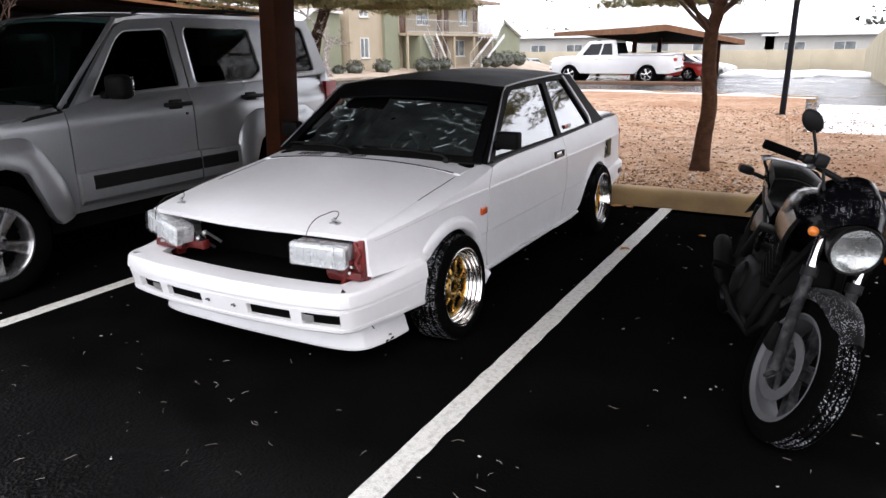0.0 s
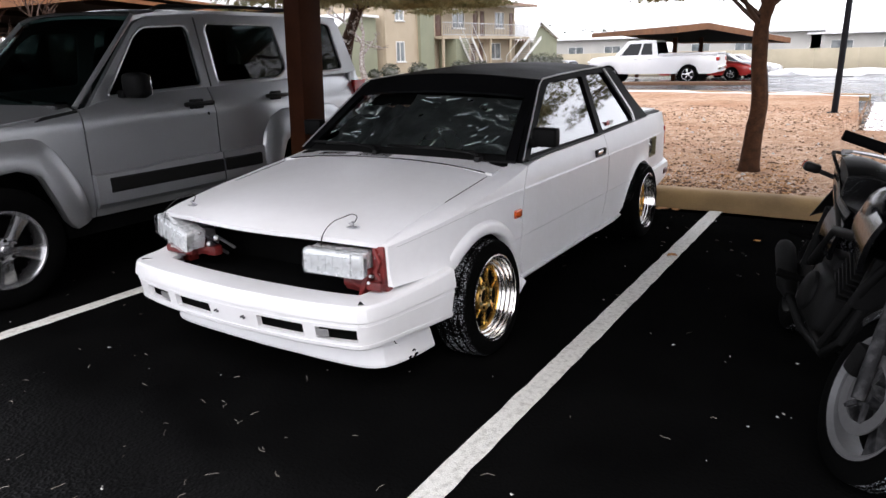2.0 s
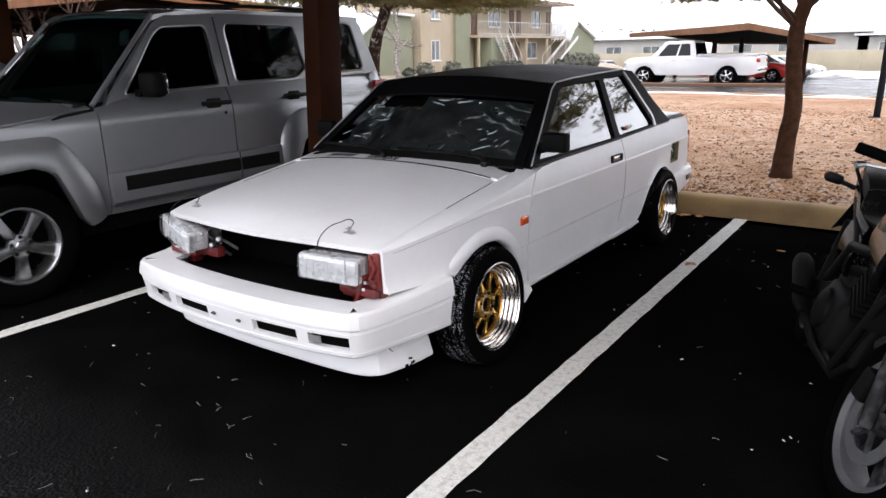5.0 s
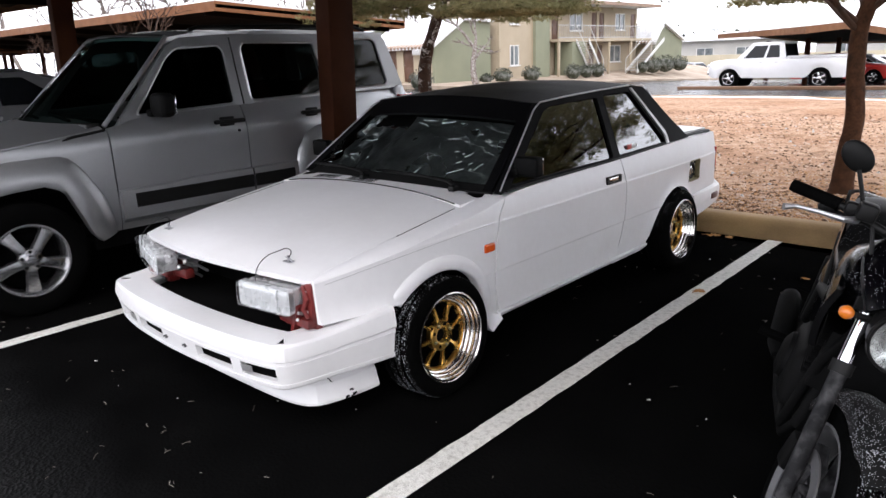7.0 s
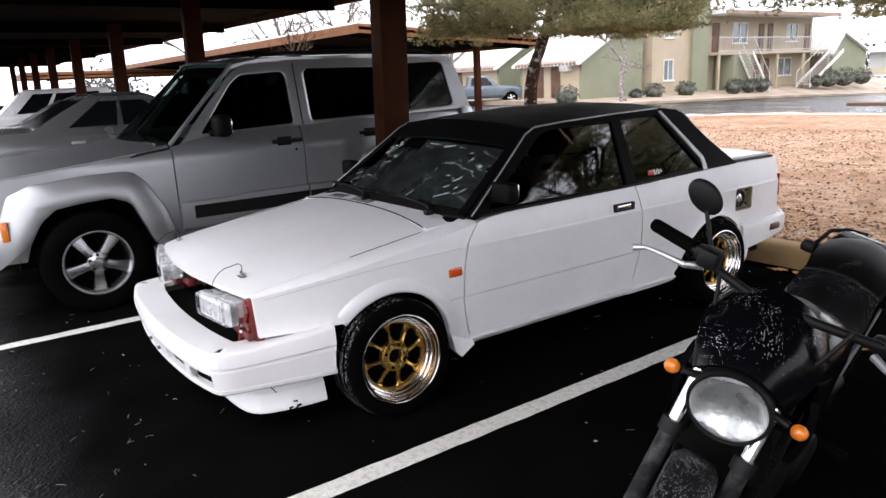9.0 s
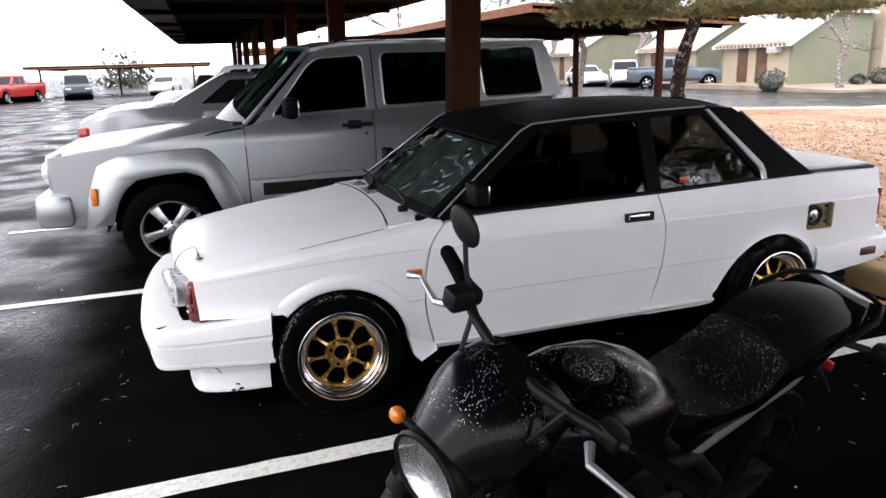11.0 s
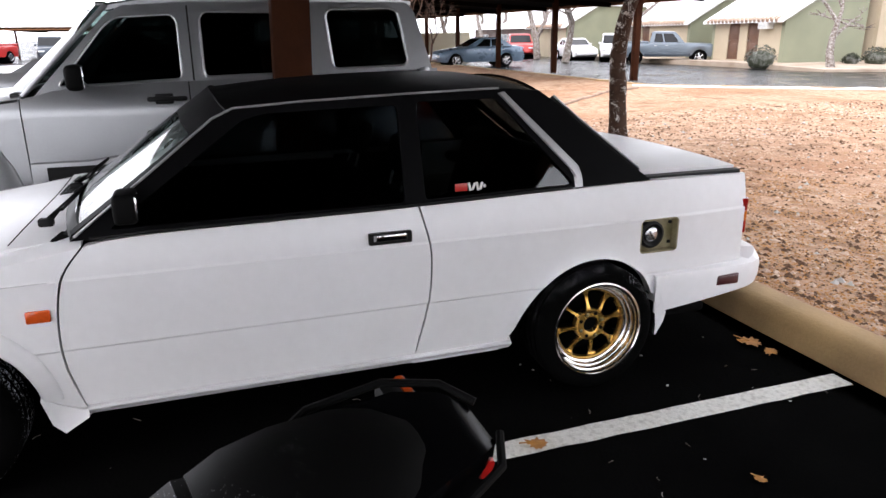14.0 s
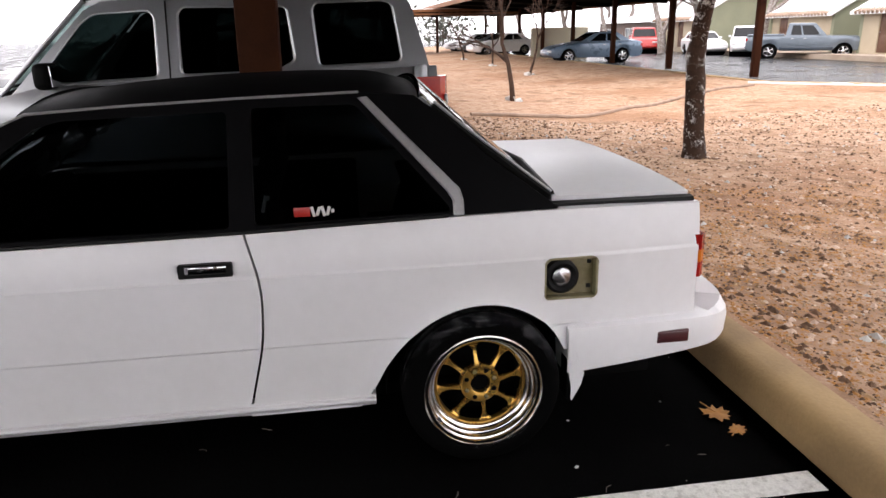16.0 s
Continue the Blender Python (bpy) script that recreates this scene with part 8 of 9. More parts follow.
    box(bm, (0, (axles[0] + axles[1]) / 2, sill + 0.12), (hw * 1.7, rear - front - 0.5, 0.16), 0.02)
    part("underside", bm, VOID, ob)
    for y in axles:
        bm = BM()
        tube(bm, [(-hw + 0.10, y, R * 1.0), (hw - 0.10, y, R * 1.0)], R * 1.1, 18)
        part("wheel_housing", bm, VOID, ob)
    if bed:
        # dark plate on the closed top, for the shade inside an open bed
        bm = BM()
        box(bm, (0, (bed[0] + bed[1]) / 2, bed[2] + 0.02), (2 * hw - 0.30, bed[1] - bed[0], 0.04), 0.01)
        part("bed_shade_plate", bm, VOID, ob)
        for sgn in (1, -1):
            bm = BM()
            box(bm, (sgn * (hw - 0.10), (bed[0] + bed[1]) / 2, bed[2] + 0.06), (0.10, bed[1] - bed[0] + 0.1, 0.10), 0.02)
            part("bed_rail", bm, mat, ob)
    bm = BM()
    box(bm, (0, front + 0.03, sill + 0.22), (hw * 1.66, 0.12, 0.16), 0.04)
    part("front_bumper", bm, mat if not bed else CHROME, ob)
    bm = BM()
    box(bm, (0, rear - 0.01, sill + 0.24), (hw * 1.66, 0.12, 0.16), 0.04)
    part("rear_bumper", bm, mat if not bed else CHROME, ob)
    return ob


CARGLASS = material("dark_car_glass", (0.006, 0.007, 0.008), 0.08, var=0.2, scale=1.5, bump=0.0, spec=0.3)
SNOWPAINT = material("white_car_paint", (0.74, 0.74, 0.75), 0.35, var=0.05, scale=1.5, bump=0.02, coat=0.3)
SEDAN_TOP = [(-2.4, 0.62), (-2.2, 0.74), (-1.5, 0.88), (-0.75, 0.97), (0.5, 0.98), (1.4, 1.0), (2.0, 1.02), (2.4, 0.95)]
SEDAN_GREEN = ((-0.85, 0.96), (0.0, 1.42), (1.05, 1.42), (1.75, 1.01))
TRUCK_TOP = [(-2.75, 0.86), (-2.68, 1.06), (-2.4, 1.13), (-1.6, 1.17), (-0.9, 1.18), (1.0, 1.19), (2.9, 1.19), (3.0, 1.15)]


def sedan(label, m, mat, group="parked cars"):
    return vehicle("parked_car", label, m, mat, -2.4, 2.4, 0.89, 0.24, SEDAN_TOP, SEDAN_GREEN, ((0.16, 0.50), (0.54, 0.84)), (-1.42, 1.36), 0.325, group=group)


def suv_far(label, m, mat, group="parked cars"):
    return vehicle("parked_suv", label, m, mat, -2.3, 2.3, 0.93, 0.30, [(-2.3, 0.70), (-2.15, 0.95), (-1.2, 1.05), (-0.7, 1.08), (2.1, 1.12), (2.3, 1.0)], ((-0.85, 1.07), (-0.15, 1.72), (1.95, 1.74), (2.25, 1.12)), ((0.10, 0.34), (0.38, 0.62), (0.66, 0.90)), (-1.40, 1.38), 0.37, group=group)


def pickup(label, m, mat, lower=None, group="parked cars", cab=0.0):
    """Boxy pickup; cab moves the cabin along the body."""
    return vehicle("pickup", label, m, mat, -2.75, 3.0, 0.98, 0.42, TRUCK_TOP, ((-1.2 + cab, 1.17), (-0.62 + cab, 1.80), (0.66 + cab, 1.82), (0.80 + cab, 1.19)), ((0.10, 0.56), (0.61, 0.92)), (-1.78, 1.80), 0.39, ALLOY, group, bed=(0.9 + cab, 2.9, 1.18), lower=lower)


vehicle("grey_saloon", "grey saloon with dark windows parked beyond the SUV", pose(-5.85, 0.5, 0, 0, 0, 180), PALEGREYCAR, -2.5, 2.3, 0.93, 0.25, [(-2.5, 0.75), (-2.2, 0.95), (-1.2, 1.08), (-0.4, 1.16), (1.4, 1.18), (1.95, 1.16), (2.3, 1.04)], ((-0.55, 1.16), (0.1, 1.50), (0.75, 1.50), (1.35, 1.17)), ((0.14, 0.52), (0.56, 0.86)), (-1.55, 1.45), 0.36)
sedan("dark sedan in the third stall under the carport", pose(-8.7, 0.6, 0), GREYCAR)
sedan("dark sedan parked further along the carport", pose(-14.1, 0.5, 0), GREYCAR)
suv_far("pale SUV parked far along the carport", pose(-19.6, 0.4, 0), SNOWPAINT)
pickup("white extended-cab pickup parked beside the far carport", pose(-7.42, 31.2, fall(31.2), 0, 0, -90) @ Matrix.Scale(1.04, 4), SNOWPAINT, cab=-0.32)
sedan("red car parked under the far carport", pose(-6.4, 38.0, fall(38), 0, 0, 90), REDCAR)
sedan("silver car parked under the far carport", pose(-6.4, 43.4, fall(43), 0, 0, 90), SILVER)
sedan("white car parked under the far carport", pose(-6.4, 48.6, fall(48), 0, 0, 90), SNOWPAINT)
suv_far("silver SUV far across the lot", pose(-28.5, 73, fall(73), 0, 0, 75), SILVER)
sedan("blue-grey sedan parked under the far carport", pose(-32.2, 14.7, fall(14.7)), BLUECAR)
pickup("dark blue and silver pickup parked by the low building", pose(-33.3, 27.3, fall(27.3), 0, 0, 147), PICKUPBLUE, NAVY, cab=0.25)
suv_far("silver SUV with snowy roof across the driveway", pose(-38.6, 27.0, fall(27), 0, 0, 60), SNOWPAINT)
sedan("white sedan across the wet driveway", pose(-42.0, 26.0, fall(26), 0, 0, 80), SNOWPAINT)
suv_far("red SUV across the wet driveway", pose(-47.0, 24.0, fall(24), 0, 0, 70), REDCAR)
sedan("white car across the wet driveway", pose(-51.5, 22.5, fall(22), 0, 0, 70), SNOWPAINT)
sedan("white car parked far under the carport", pose(-46.5, 13.4, fall(13), 0, 0, 8), SNOWPAINT)
sedan("dark car parked far under the carport", pose(-52.5, 13.6, fall(13), 0, 0, 8), GREYCAR)
sedan("white car with snow under the carport end", pose(-57.5, 13.4, fall(13), 0, 0, 8), SNOWPAINT)
pickup("red pickup far across the snowy lot", pose(-52, -13.0, 0, 0, 0, 70), REDCAR)
suv_far("dark SUV far across the snowy lot", pose(-55, -9.2, 0, 0, 0, 100), NAVY)
sedan("white car far across the snowy lot", pose(-58, -3.2, 0, 0, 0, 80), SNOWPAINT)
carport(-76, -62, -14, 0.5, 2.35, [(-63, -13), (-63, -7), (-63, -1)], "pale flat carport far across the snowy lot", along="y", post=(0.15, 0.15), drop=0.2)
# red-brown house with snowy roof beyond the driveway
hs2 = thing("brick_building", pose(0, 0, 0), "red-brown building with snowy hip roof far off", "building")
ww, a, d, n = wall(hs2, "wall", (-72, 30), (-56, 30), -0.6, 2.2, [(2, 0.4, 4, 1.6), (7, 0.4, 9, 1.6), (12, -0.5, 13, 1.6)], BROWNDOOR)
for q in ((2, 0.4, 4, 1.6), (7, 0.4, 9, 1.6)):
    window_in(hs2, a, d, n, *q)
bm = BM()
loft(bm, [[(-73, 29.2, 2.1), (-55, 29.2, 2.1), (-55, 38, 2.1), (-73, 38, 2.1)], [(-67, 33.5, 4.0), (-61, 33.5, 4.0), (-61, 34, 4.0), (-67, 34, 4.0)]])
part("roof", bm, SNOWROOF, hs2)

# ---- motorcycle ----
BIKE = thing("motorcycle", pose(2.09, 0.455, 0, 0, 17.6, 13.4), "black naked motorcycle leaning on its side stand, dusted with sleet", "motorcycle")
FA, RA, WR = Vector((0, -0.75, 0.292)), Vector((0, 0.575, 0.292)), 0.292


# the front end is turned a little on its steering head
STEER = Matrix.Translation(FA) @ Matrix.Rotation(radians(10.5), 4, Vector((0, 0.385, 0.923)).normalized()) @ Matrix.Translation(-FA)


def bike_wheel(c, w, nm, disc, rim, turn=Matrix.Identity(4)):
    bm = tyre_mesh(WR, 0.213, w, True)
    wh = part(nm, bm, SLEETTYRE, BIKE, "black tyre with frosted tread on grey cast wheel", m=turn @ Matrix.Translation(c))
    h = w / 2
    bm = BM()
    lathe(bm, [(0.212, h), (0.219, h * 1.08), (0.212, h * 1.1), (0.196, h * 0.85), (0.190, h * 0.3), (0.190, -h * 0.3), (0.196, -h * 0.85), (0.212, -h * 1.1), (0.219, -h * 1.08), (0.212, -h)], 40)
    part("rim", bm, rim, wh)
    bs = BM()
    loft(bs, [[(-0.018, -hw, q), (-0.010, -hw * 1.1, q), (0.010, -hw * 1.1, q), (0.018, -hw, q), (0.018, hw, q), (0.010, hw * 1.1, q), (-0.010, hw * 1.1, q), (-0.018, hw, q)] for q, hw in ((0.035, 0.022), (0.07, 0.018), (0.12, 0.021), (0.165, 0.028), (0.196, 0.040))])
    sp = part("spoke", bs, FORK, wh, "dark grey cast spoke")
    for k in range(1, 5):
        share(sp, wh, pose(0, 0, 0, 72 * k, 0, 0))
    bm = BM()
    tube(bm, [(-0.07, 0, 0), (0.07, 0, 0)], 0.04, 18)
    part("hub", bm, FORK, wh)
    if disc:
        bm = BM()
        lathe(bm, [(0.095, -0.062), (0.138, -0.062), (0.138, -0.067), (0.095, -0.067)], 40, None, True)
        part("brake_disc", bm, RAIL, wh, "dull grey brake disc")
        bm = BM()
        for k in range(5):
            a = 2 * math.pi * k / 5
            tube(bm, [(-0.064, 0.035 * math.cos(a), 0.035 * math.sin(a)), (-0.064, 0.10 * math.cos(a + 0.3), 0.10 * math.sin(a + 0.3))], 0.010, 6)
        part("disc_carrier", bm, FORK, wh)
    return wh


bike_wheel(FA, 0.105, "front_wheel", True, RAIL, STEER)
bike_wheel(RA, 0.135, "rear_wheel", True, ENGINE)
up = Vector((0, 0.385, 0.923)).normalized()
for sgn in (1, -1):
    o = Vector((sgn * 0.092, 0, 0))
    bm = BM()
    p0 = FA + o + Vector((0, -0.02, -0.02))
    tube(bm, [p0, p0 + up * 0.04, p0 + up * 0.37, p0 + up * 0.40], [0.020, 0.0215, 0.0215, 0.025], 14)
    fk = part("fork_slider", bm, FORK, BIKE, "dusty dark fork slider", m=STEER)
    bm = BM()
    tube(bm, [p0 + up * 0.34, p0 + up * 0.60], 0.0185, 14)
    part("fork_tube", bm, CHROME, BIKE, "chrome fork tube", m=STEER)
    bm = BM()
    tube(bm, [p0 + up * 0.38, p0 + up * 0.415], 0.030, 14)
    part("dust_seal", bm, BLACK, BIKE, m=STEER)
    for d in (0.56,):
        bm = BM()
        tube(bm, [p0 + up * d, p0 + up * (d + 0.035)], 0.036, 12)
        part("fork_clamp", bm, ENGINE, BIKE, m=STEER)
    # front indicators
    bm = BM()
    tube(bm, [(sgn * 0.06, -0.585, 0.79), (sgn * 0.13, -0.60, 0.785)], 0.010, 8)
    st = part("indicator_stalk", bm, BLACK, BIKE, m=STEER)
    bm = BM()
    bmesh.ops.create_uvsphere(bm, u_segments=18, v_segments=10, radius=0.020, matrix=Matrix.Translation((sgn * 0.154, -0.605, 0.785)) @ Matrix.Diagonal((1, 0.9, 0.95, 1)))
    part("indicator", bm, AMBER, st, "round amber indicator")
    # rear indicators
    bm = BM()
    tube(bm, [(sgn * 0.05, 0.74, 0.755), (sgn * 0.15, 0.80, 0.76)], 0.012, 8)
    box(bm, (sgn * 0.19, 0.82, 0.765), (0.085, 0.05, 0.05), 0.018)
    st = part("rear_indicator_stalk", bm, BLACK, BIKE)
    bm = BM()
    box(bm, (sgn * 0.195, 0.852, 0.767), (0.075, 0.025, 0.04), 0.010)
    part("rear_indicator", bm, ORANGE, st, "orange rear indicator")
for z, y in ((0.56, 0.0),):
    p = FA + up * (z + 0.015)
    bm = BM()
    box(bm, (0, 0.0, 0), (0.22, 0.07, 0.028), 0.01, Matrix.Translation(p) @ pose(0, 0, 0, -26, 0, 0))
    part("yoke", bm, ENGINE, BIKE, m=STEER)
# caliper and front mudguard
bm = BM()
box(bm, (-0.085, -0.65, 0.36), (0.05, 0.07, 0.11), 0.015)
part("brake_caliper", bm, ENGINE, BIKE, m=STEER)
bm = BM()
rings = []
for i in range(15):
    a = radians(48 + 100 * i / 14)
    c = FA + Vector((0, -math.cos(a) * 0.318, math.sin(a) * 0.318))
    n = Vector((0, -math.cos(a), math.sin(a)))
    tw = 1.0 - 0.45 * max(0, 1 - i / 4)
    rings.append([c + Vector((x * tw, 0, 0)) + n * h for x, h in ((-0.064, -0.045), (-0.060, -0.01), (-0.04, 0.010), (0, 0.018), (0.04, 0.010), (0.060, -0.01), (0.064, -0.045), (0.056, -0.04), (0.0, 0.010), (-0.056, -0.04))])
loft(bm, rings)
part("front_mudguard", bm, FENDSLEET, BIKE, "black front mudguard crusted with sleet", m=STEER)
# headlamp
hm = Matrix.Translation((0, -0.60, 0.785)) @ pose(0, 0, 0, 0, 0, -90) @ pose(0, 0, 0, 0, 6, 0) @ Matrix.Scale(0.91, 4)
bm = BM()
lathe(bm, [(0.0, -0.10), (0.05, -0.09), (0.085, -0.05), (0.100, 0.0), (0.104, 0.035), (0.104, 0.05)], 32, hm)
hl = part("headlamp", bm, BLACK, BIKE, "round headlamp with chrome ring", m=STEER)
bm = BM()
lathe(bm, [(0.096, 0.045), (0.104, 0.046), (0.108, 0.056), (0.104, 0.066), (0.097, 0.064)], 36, hm, True)
part("lamp_ring", bm, BLACK, hl)
bm = BM()
lathe(bm, [(0.0, 0.01), (0.05, 0.02), (0.085, 0.04), (0.097, 0.058)], 32, hm)
part("reflector", bm, LAMPBOWL, hl)
bm = BM()
lathe(bm, [(0.0, 0.080), (0.04, 0.077), (0.08, 0.068), (0.097, 0.060)], 32, hm)
part("lamp_glass", bm, LENS, hl)
# small screen and instruments
bm = BM()
sheet(bm, 16, 12, lambda u, v: (lambda s: Vector((s * (0.112 + 0.035 * math.sin(math.pi * v * 0.9)), -0.655 + 0.21 * v + 0.05 * s * s, 0.885 + 0.135 * v - 0.075 * s * s + 0.02 * math.sin(math.pi * v))))(-1 + 2 * u), Vector((0, 0.012, -0.012)))
part("fly_screen", bm, BIKESLEET, BIKE, "black fly screen covered with sleet", m=STEER)
# handlebar
bm = BM()
tube(bm, [(-0.372, -0.39, 1.022), (-0.24, -0.43, 1.018), (-0.155, -0.455, 1.0), (-0.08, -0.46, 0.985), (0.08, -0.46, 0.985), (0.16, -0.44, 0.985), (0.25, -0.40, 0.98), (0.385, -0.34, 0.975)], 0.0125, 10)
hb = part("handlebar", bm, BLACK, BIKE)
for sgn, dx, dy, dz in ((1, 0.0, 0.03, -0.043), (-1, 0.012, -0.006, 0.0)):
    bm = BM()
    tube(bm, [(sgn * 0.265, -0.416, 1.019), (sgn * 0.275, -0.413, 1.02), (sgn * 0.395, -0.382, 1.023), (sgn * 0.402, -0.38, 1.023)], [0.021, 0.0185, 0.0185, 0.016], 14)
    bmesh.ops.translate(bm, vec=(dx, dy, dz), verts=bm.verts)
    part("grip", bm, RUBBER, hb)
    bm = BM()
    box(bm, (sgn * 0.225, -0.43, 1.022), (0.06, 0.045, 0.042), 0.012)
    bmesh.ops.translate(bm, vec=(dx, dy, dz), verts=bm.verts)
    part("switch_block", bm, BLACK, hb)
    bm = BM()
    tube(bm, [(sgn * 0.215, -0.47, 1.005), (sgn * 0.25, -0.50, 1.0), (sgn * 0.31, -0.485, 0.995), (sgn * 0.37, -0.465, 0.985), (sgn * 0.40, -0.48, 0.975)], [0.011, 0.009, 0.007, 0.006, 0.010], 8)
    bmesh.ops.translate(bm, vec=(dx, dy, dz), verts=bm.verts)
    part("lever", bm, LEVER, hb, "cast alloy lever")
    bm = BM()
    tube(bm, [(sgn * 0.16, -0.46, 1.0), (sgn * 0.13, -0.50, 0.92), (sgn * 0.07, -0.50, 0.82), (sgn * 0.04, -0.40, 0.74)], 0.006, 6)
    part("cable", bm, BLACK, hb)
bm = BM()
box(bm, (-0.19, -0.48, 1.035), (0.05, 0.06, 0.05), 0.01)
part("brake_reservoir", bm, BLACK, hb)
bm = BM()
tube(bm, [(-0.203, -0.445, 1.04), (-0.225, -0.447, 1.083), (-0.252, -0.44, 1.13)], 0.006, 8)
ms = part("mirror_stalk", bm, BLACK, BIKE)
bm = BM()
bmesh.ops.create_uvsphere(bm, u_segments=22, v_segments=12, radius=1, matrix=Matrix.Translation((-0.269, -0.435, 1.162)) @ pose(0, 0, 0, 0, 35, 10) @ Matrix.Diagonal((0.053, 0.013, 0.036, 1)))
part("mirror", bm, BLACK, ms, "oval black mirror")
# tank
bm = BM()
rings = []
for y, hw, zt_, zl in ((-0.45, 0.05, 0.855, 0.76), (-0.42, 0.10, 0.885, 0.70), (-0.34, 0.145, 0.908, 0.66), (-0.24, 0.160, 0.915, 0.655), (-0.12, 0.155, 0.90, 0.665), (-0.02, 0.125, 0.86, 0.68), (0.05, 0.095, 0.80, 0.70), (0.08, 0.07, 0.775, 0.72)):
    ring = []
    for k in range(20):
        a = 2 * math.pi * k / 20
        c, s = math.cos(a), math.sin(a)
        x = hw * (abs(c) ** 0.75) * (1 if c > 0 else -1)
        z = (zt_ + zl) / 2 + (zt_ - zl) / 2 * (abs(s) ** 0.8) * (1 if s > 0 else -1)
        ring.append((x, y, z))
    rings.append(ring)
loft(bm, rings)
tank = part("fuel_tank", bm, BIKESLEET, BIKE, "gloss black fuel tank with sleet on top")
bm = BM()
tube(bm, [(0, -0.235, 0.908), (0, -0.235, 0.922), (0, -0.235, 0.926)], [0.058, 0.058, 0.052], 26)
part("filler_cap", bm, FENDSLEET, tank, "round filler cap with sleet")
for sgn in (1, -1):
    bm = BM()
    sheet(bm, 10, 6, lambda u, v: Vector((sgn * (0.165 + 0.015 * math.sin(math.pi * v) - 0.03 * u), -0.44 + 0.36 * u, 0.60 + 0.05 * u + (0.19 - 0.03 * u) * v)), Vector((-sgn * 0.02, 0, 0)))
    part("tank_shroud", bm, BIKEBLACK, BIKE)
# seat and tail
bm = BM()
rings = []
for y, hw, zt_, zl in ((0.04, 0.085, 0.772, 0.70), (0.10, 0.105, 0.758, 0.69), (0.20, 0.128, 0.752, 0.685), (0.29, 0.135, 0.766, 0.69), (0.35, 0.132, 0.806, 0.705), (0.385, 0.125, 0.842, 0.73), (0.41, 0.12, 0.845, 0.74)):
    rings.append([(hw * c, y, (zt_ if s > 0 else zl) - (0.03 * c * c if s > 0 else 0)) for c, s in ((-1, -1), (-1, 1), (-0.8, 1), (-0.4, 1), (0, 1), (0.4, 1), (0.8, 1), (1, 1), (1, -1))])
loft(bm, rings)
part("rider_seat", bm, SEATSLEET, BIKE, "black stepped seat with sleet grains")
bm = BM()
rings = []
for y, hw, zt_, zl in ((0.405, 0.12, 0.850, 0.74), (0.46, 0.128, 0.876, 0.745), (0.54, 0.128, 0.894, 0.755), (0.64, 0.122, 0.900, 0.775), (0.71, 0.108, 0.898, 0.79), (0.755, 0.088, 0.890, 0.81)):
    rings.append([(hw * c, y, (zt_ if s > 0 else zl) - (0.03 * c * c if s > 0 else 0)) for c, s in ((-1, -1), (-1, 1), (-0.8, 1), (-0.4, 1), (0, 1), (0.4, 1), (0.8, 1), (1, 1), (1, -1))])
loft(bm, rings)
part("pillion_seat", bm, PILLION, BIKE)
bm = BM()
rings = []
for y, hw, zt_, zl in ((0.10, 0.13, 0.71, 0.62), (0.30, 0.145, 0.735, 0.65), (0.50, 0.140, 0.80, 0.70), (0.66, 0.128, 0.865, 0.75), (0.76, 0.108, 0.888, 0.775), (0.84, 0.082, 0.880, 0.79), (0.885, 0.055, 0.862, 0.80)):
    rings.append([(hw * c, y, zl if s < 0 else zt_) for c, s in ((-0.85, -1), (-1, -0.3), (-0.95, 1), (-0.5, 1), (0.5, 1), (0.95, 1), (1, -0.3), (0.85, -1))])
    rings[-1][1] = (-hw, y, (zl + zt_) / 2)
    rings[-1][6] = (hw, y, (zl + zt_) / 2)
loft(bm, rings)
part("tail_cowl", bm, BIKEBLACK, BIKE, "gloss black tail cowl")
for sgn in (1, -1):
    bm = BM()
    tube(bm, [(sgn * 0.125, 0.52, 0.80), (sgn * 0.152, 0.62, 0.85), (sgn * 0.145, 0.76, 0.872), (sgn * 0.105, 0.86, 0.870), (sgn * 0.04, 0.90, 0.868)], 0.008, 8)
    part("grab_rail", bm, ENGINE, BIKE)
bm = BM()
box(bm, (0, 0.875, 0.805), (0.13, 0.03, 0.05), 0.012)
part("tail_lamp", bm, REDLENS, BIKE, "red tail lamp")
bm = BM()
sheet(bm, 6, 8, lambda u, v: Vector(((-0.09 + 0.18 * u), 0.66 + 0.20 * v, 0.73 - 0.20 * v + 0.05 * math.sin(math.pi * u))), Vector((0, 0, -0.01)))
part("rear_mudguard", bm, BLACK, BIKE)
bm = BM()
box(bm, (0.03, 0.87, 0.60), (0.06, 0.02, 0.035), 0.008)
part("rear_reflector", bm, REDLENS, BIKE, "red reflector under tail")
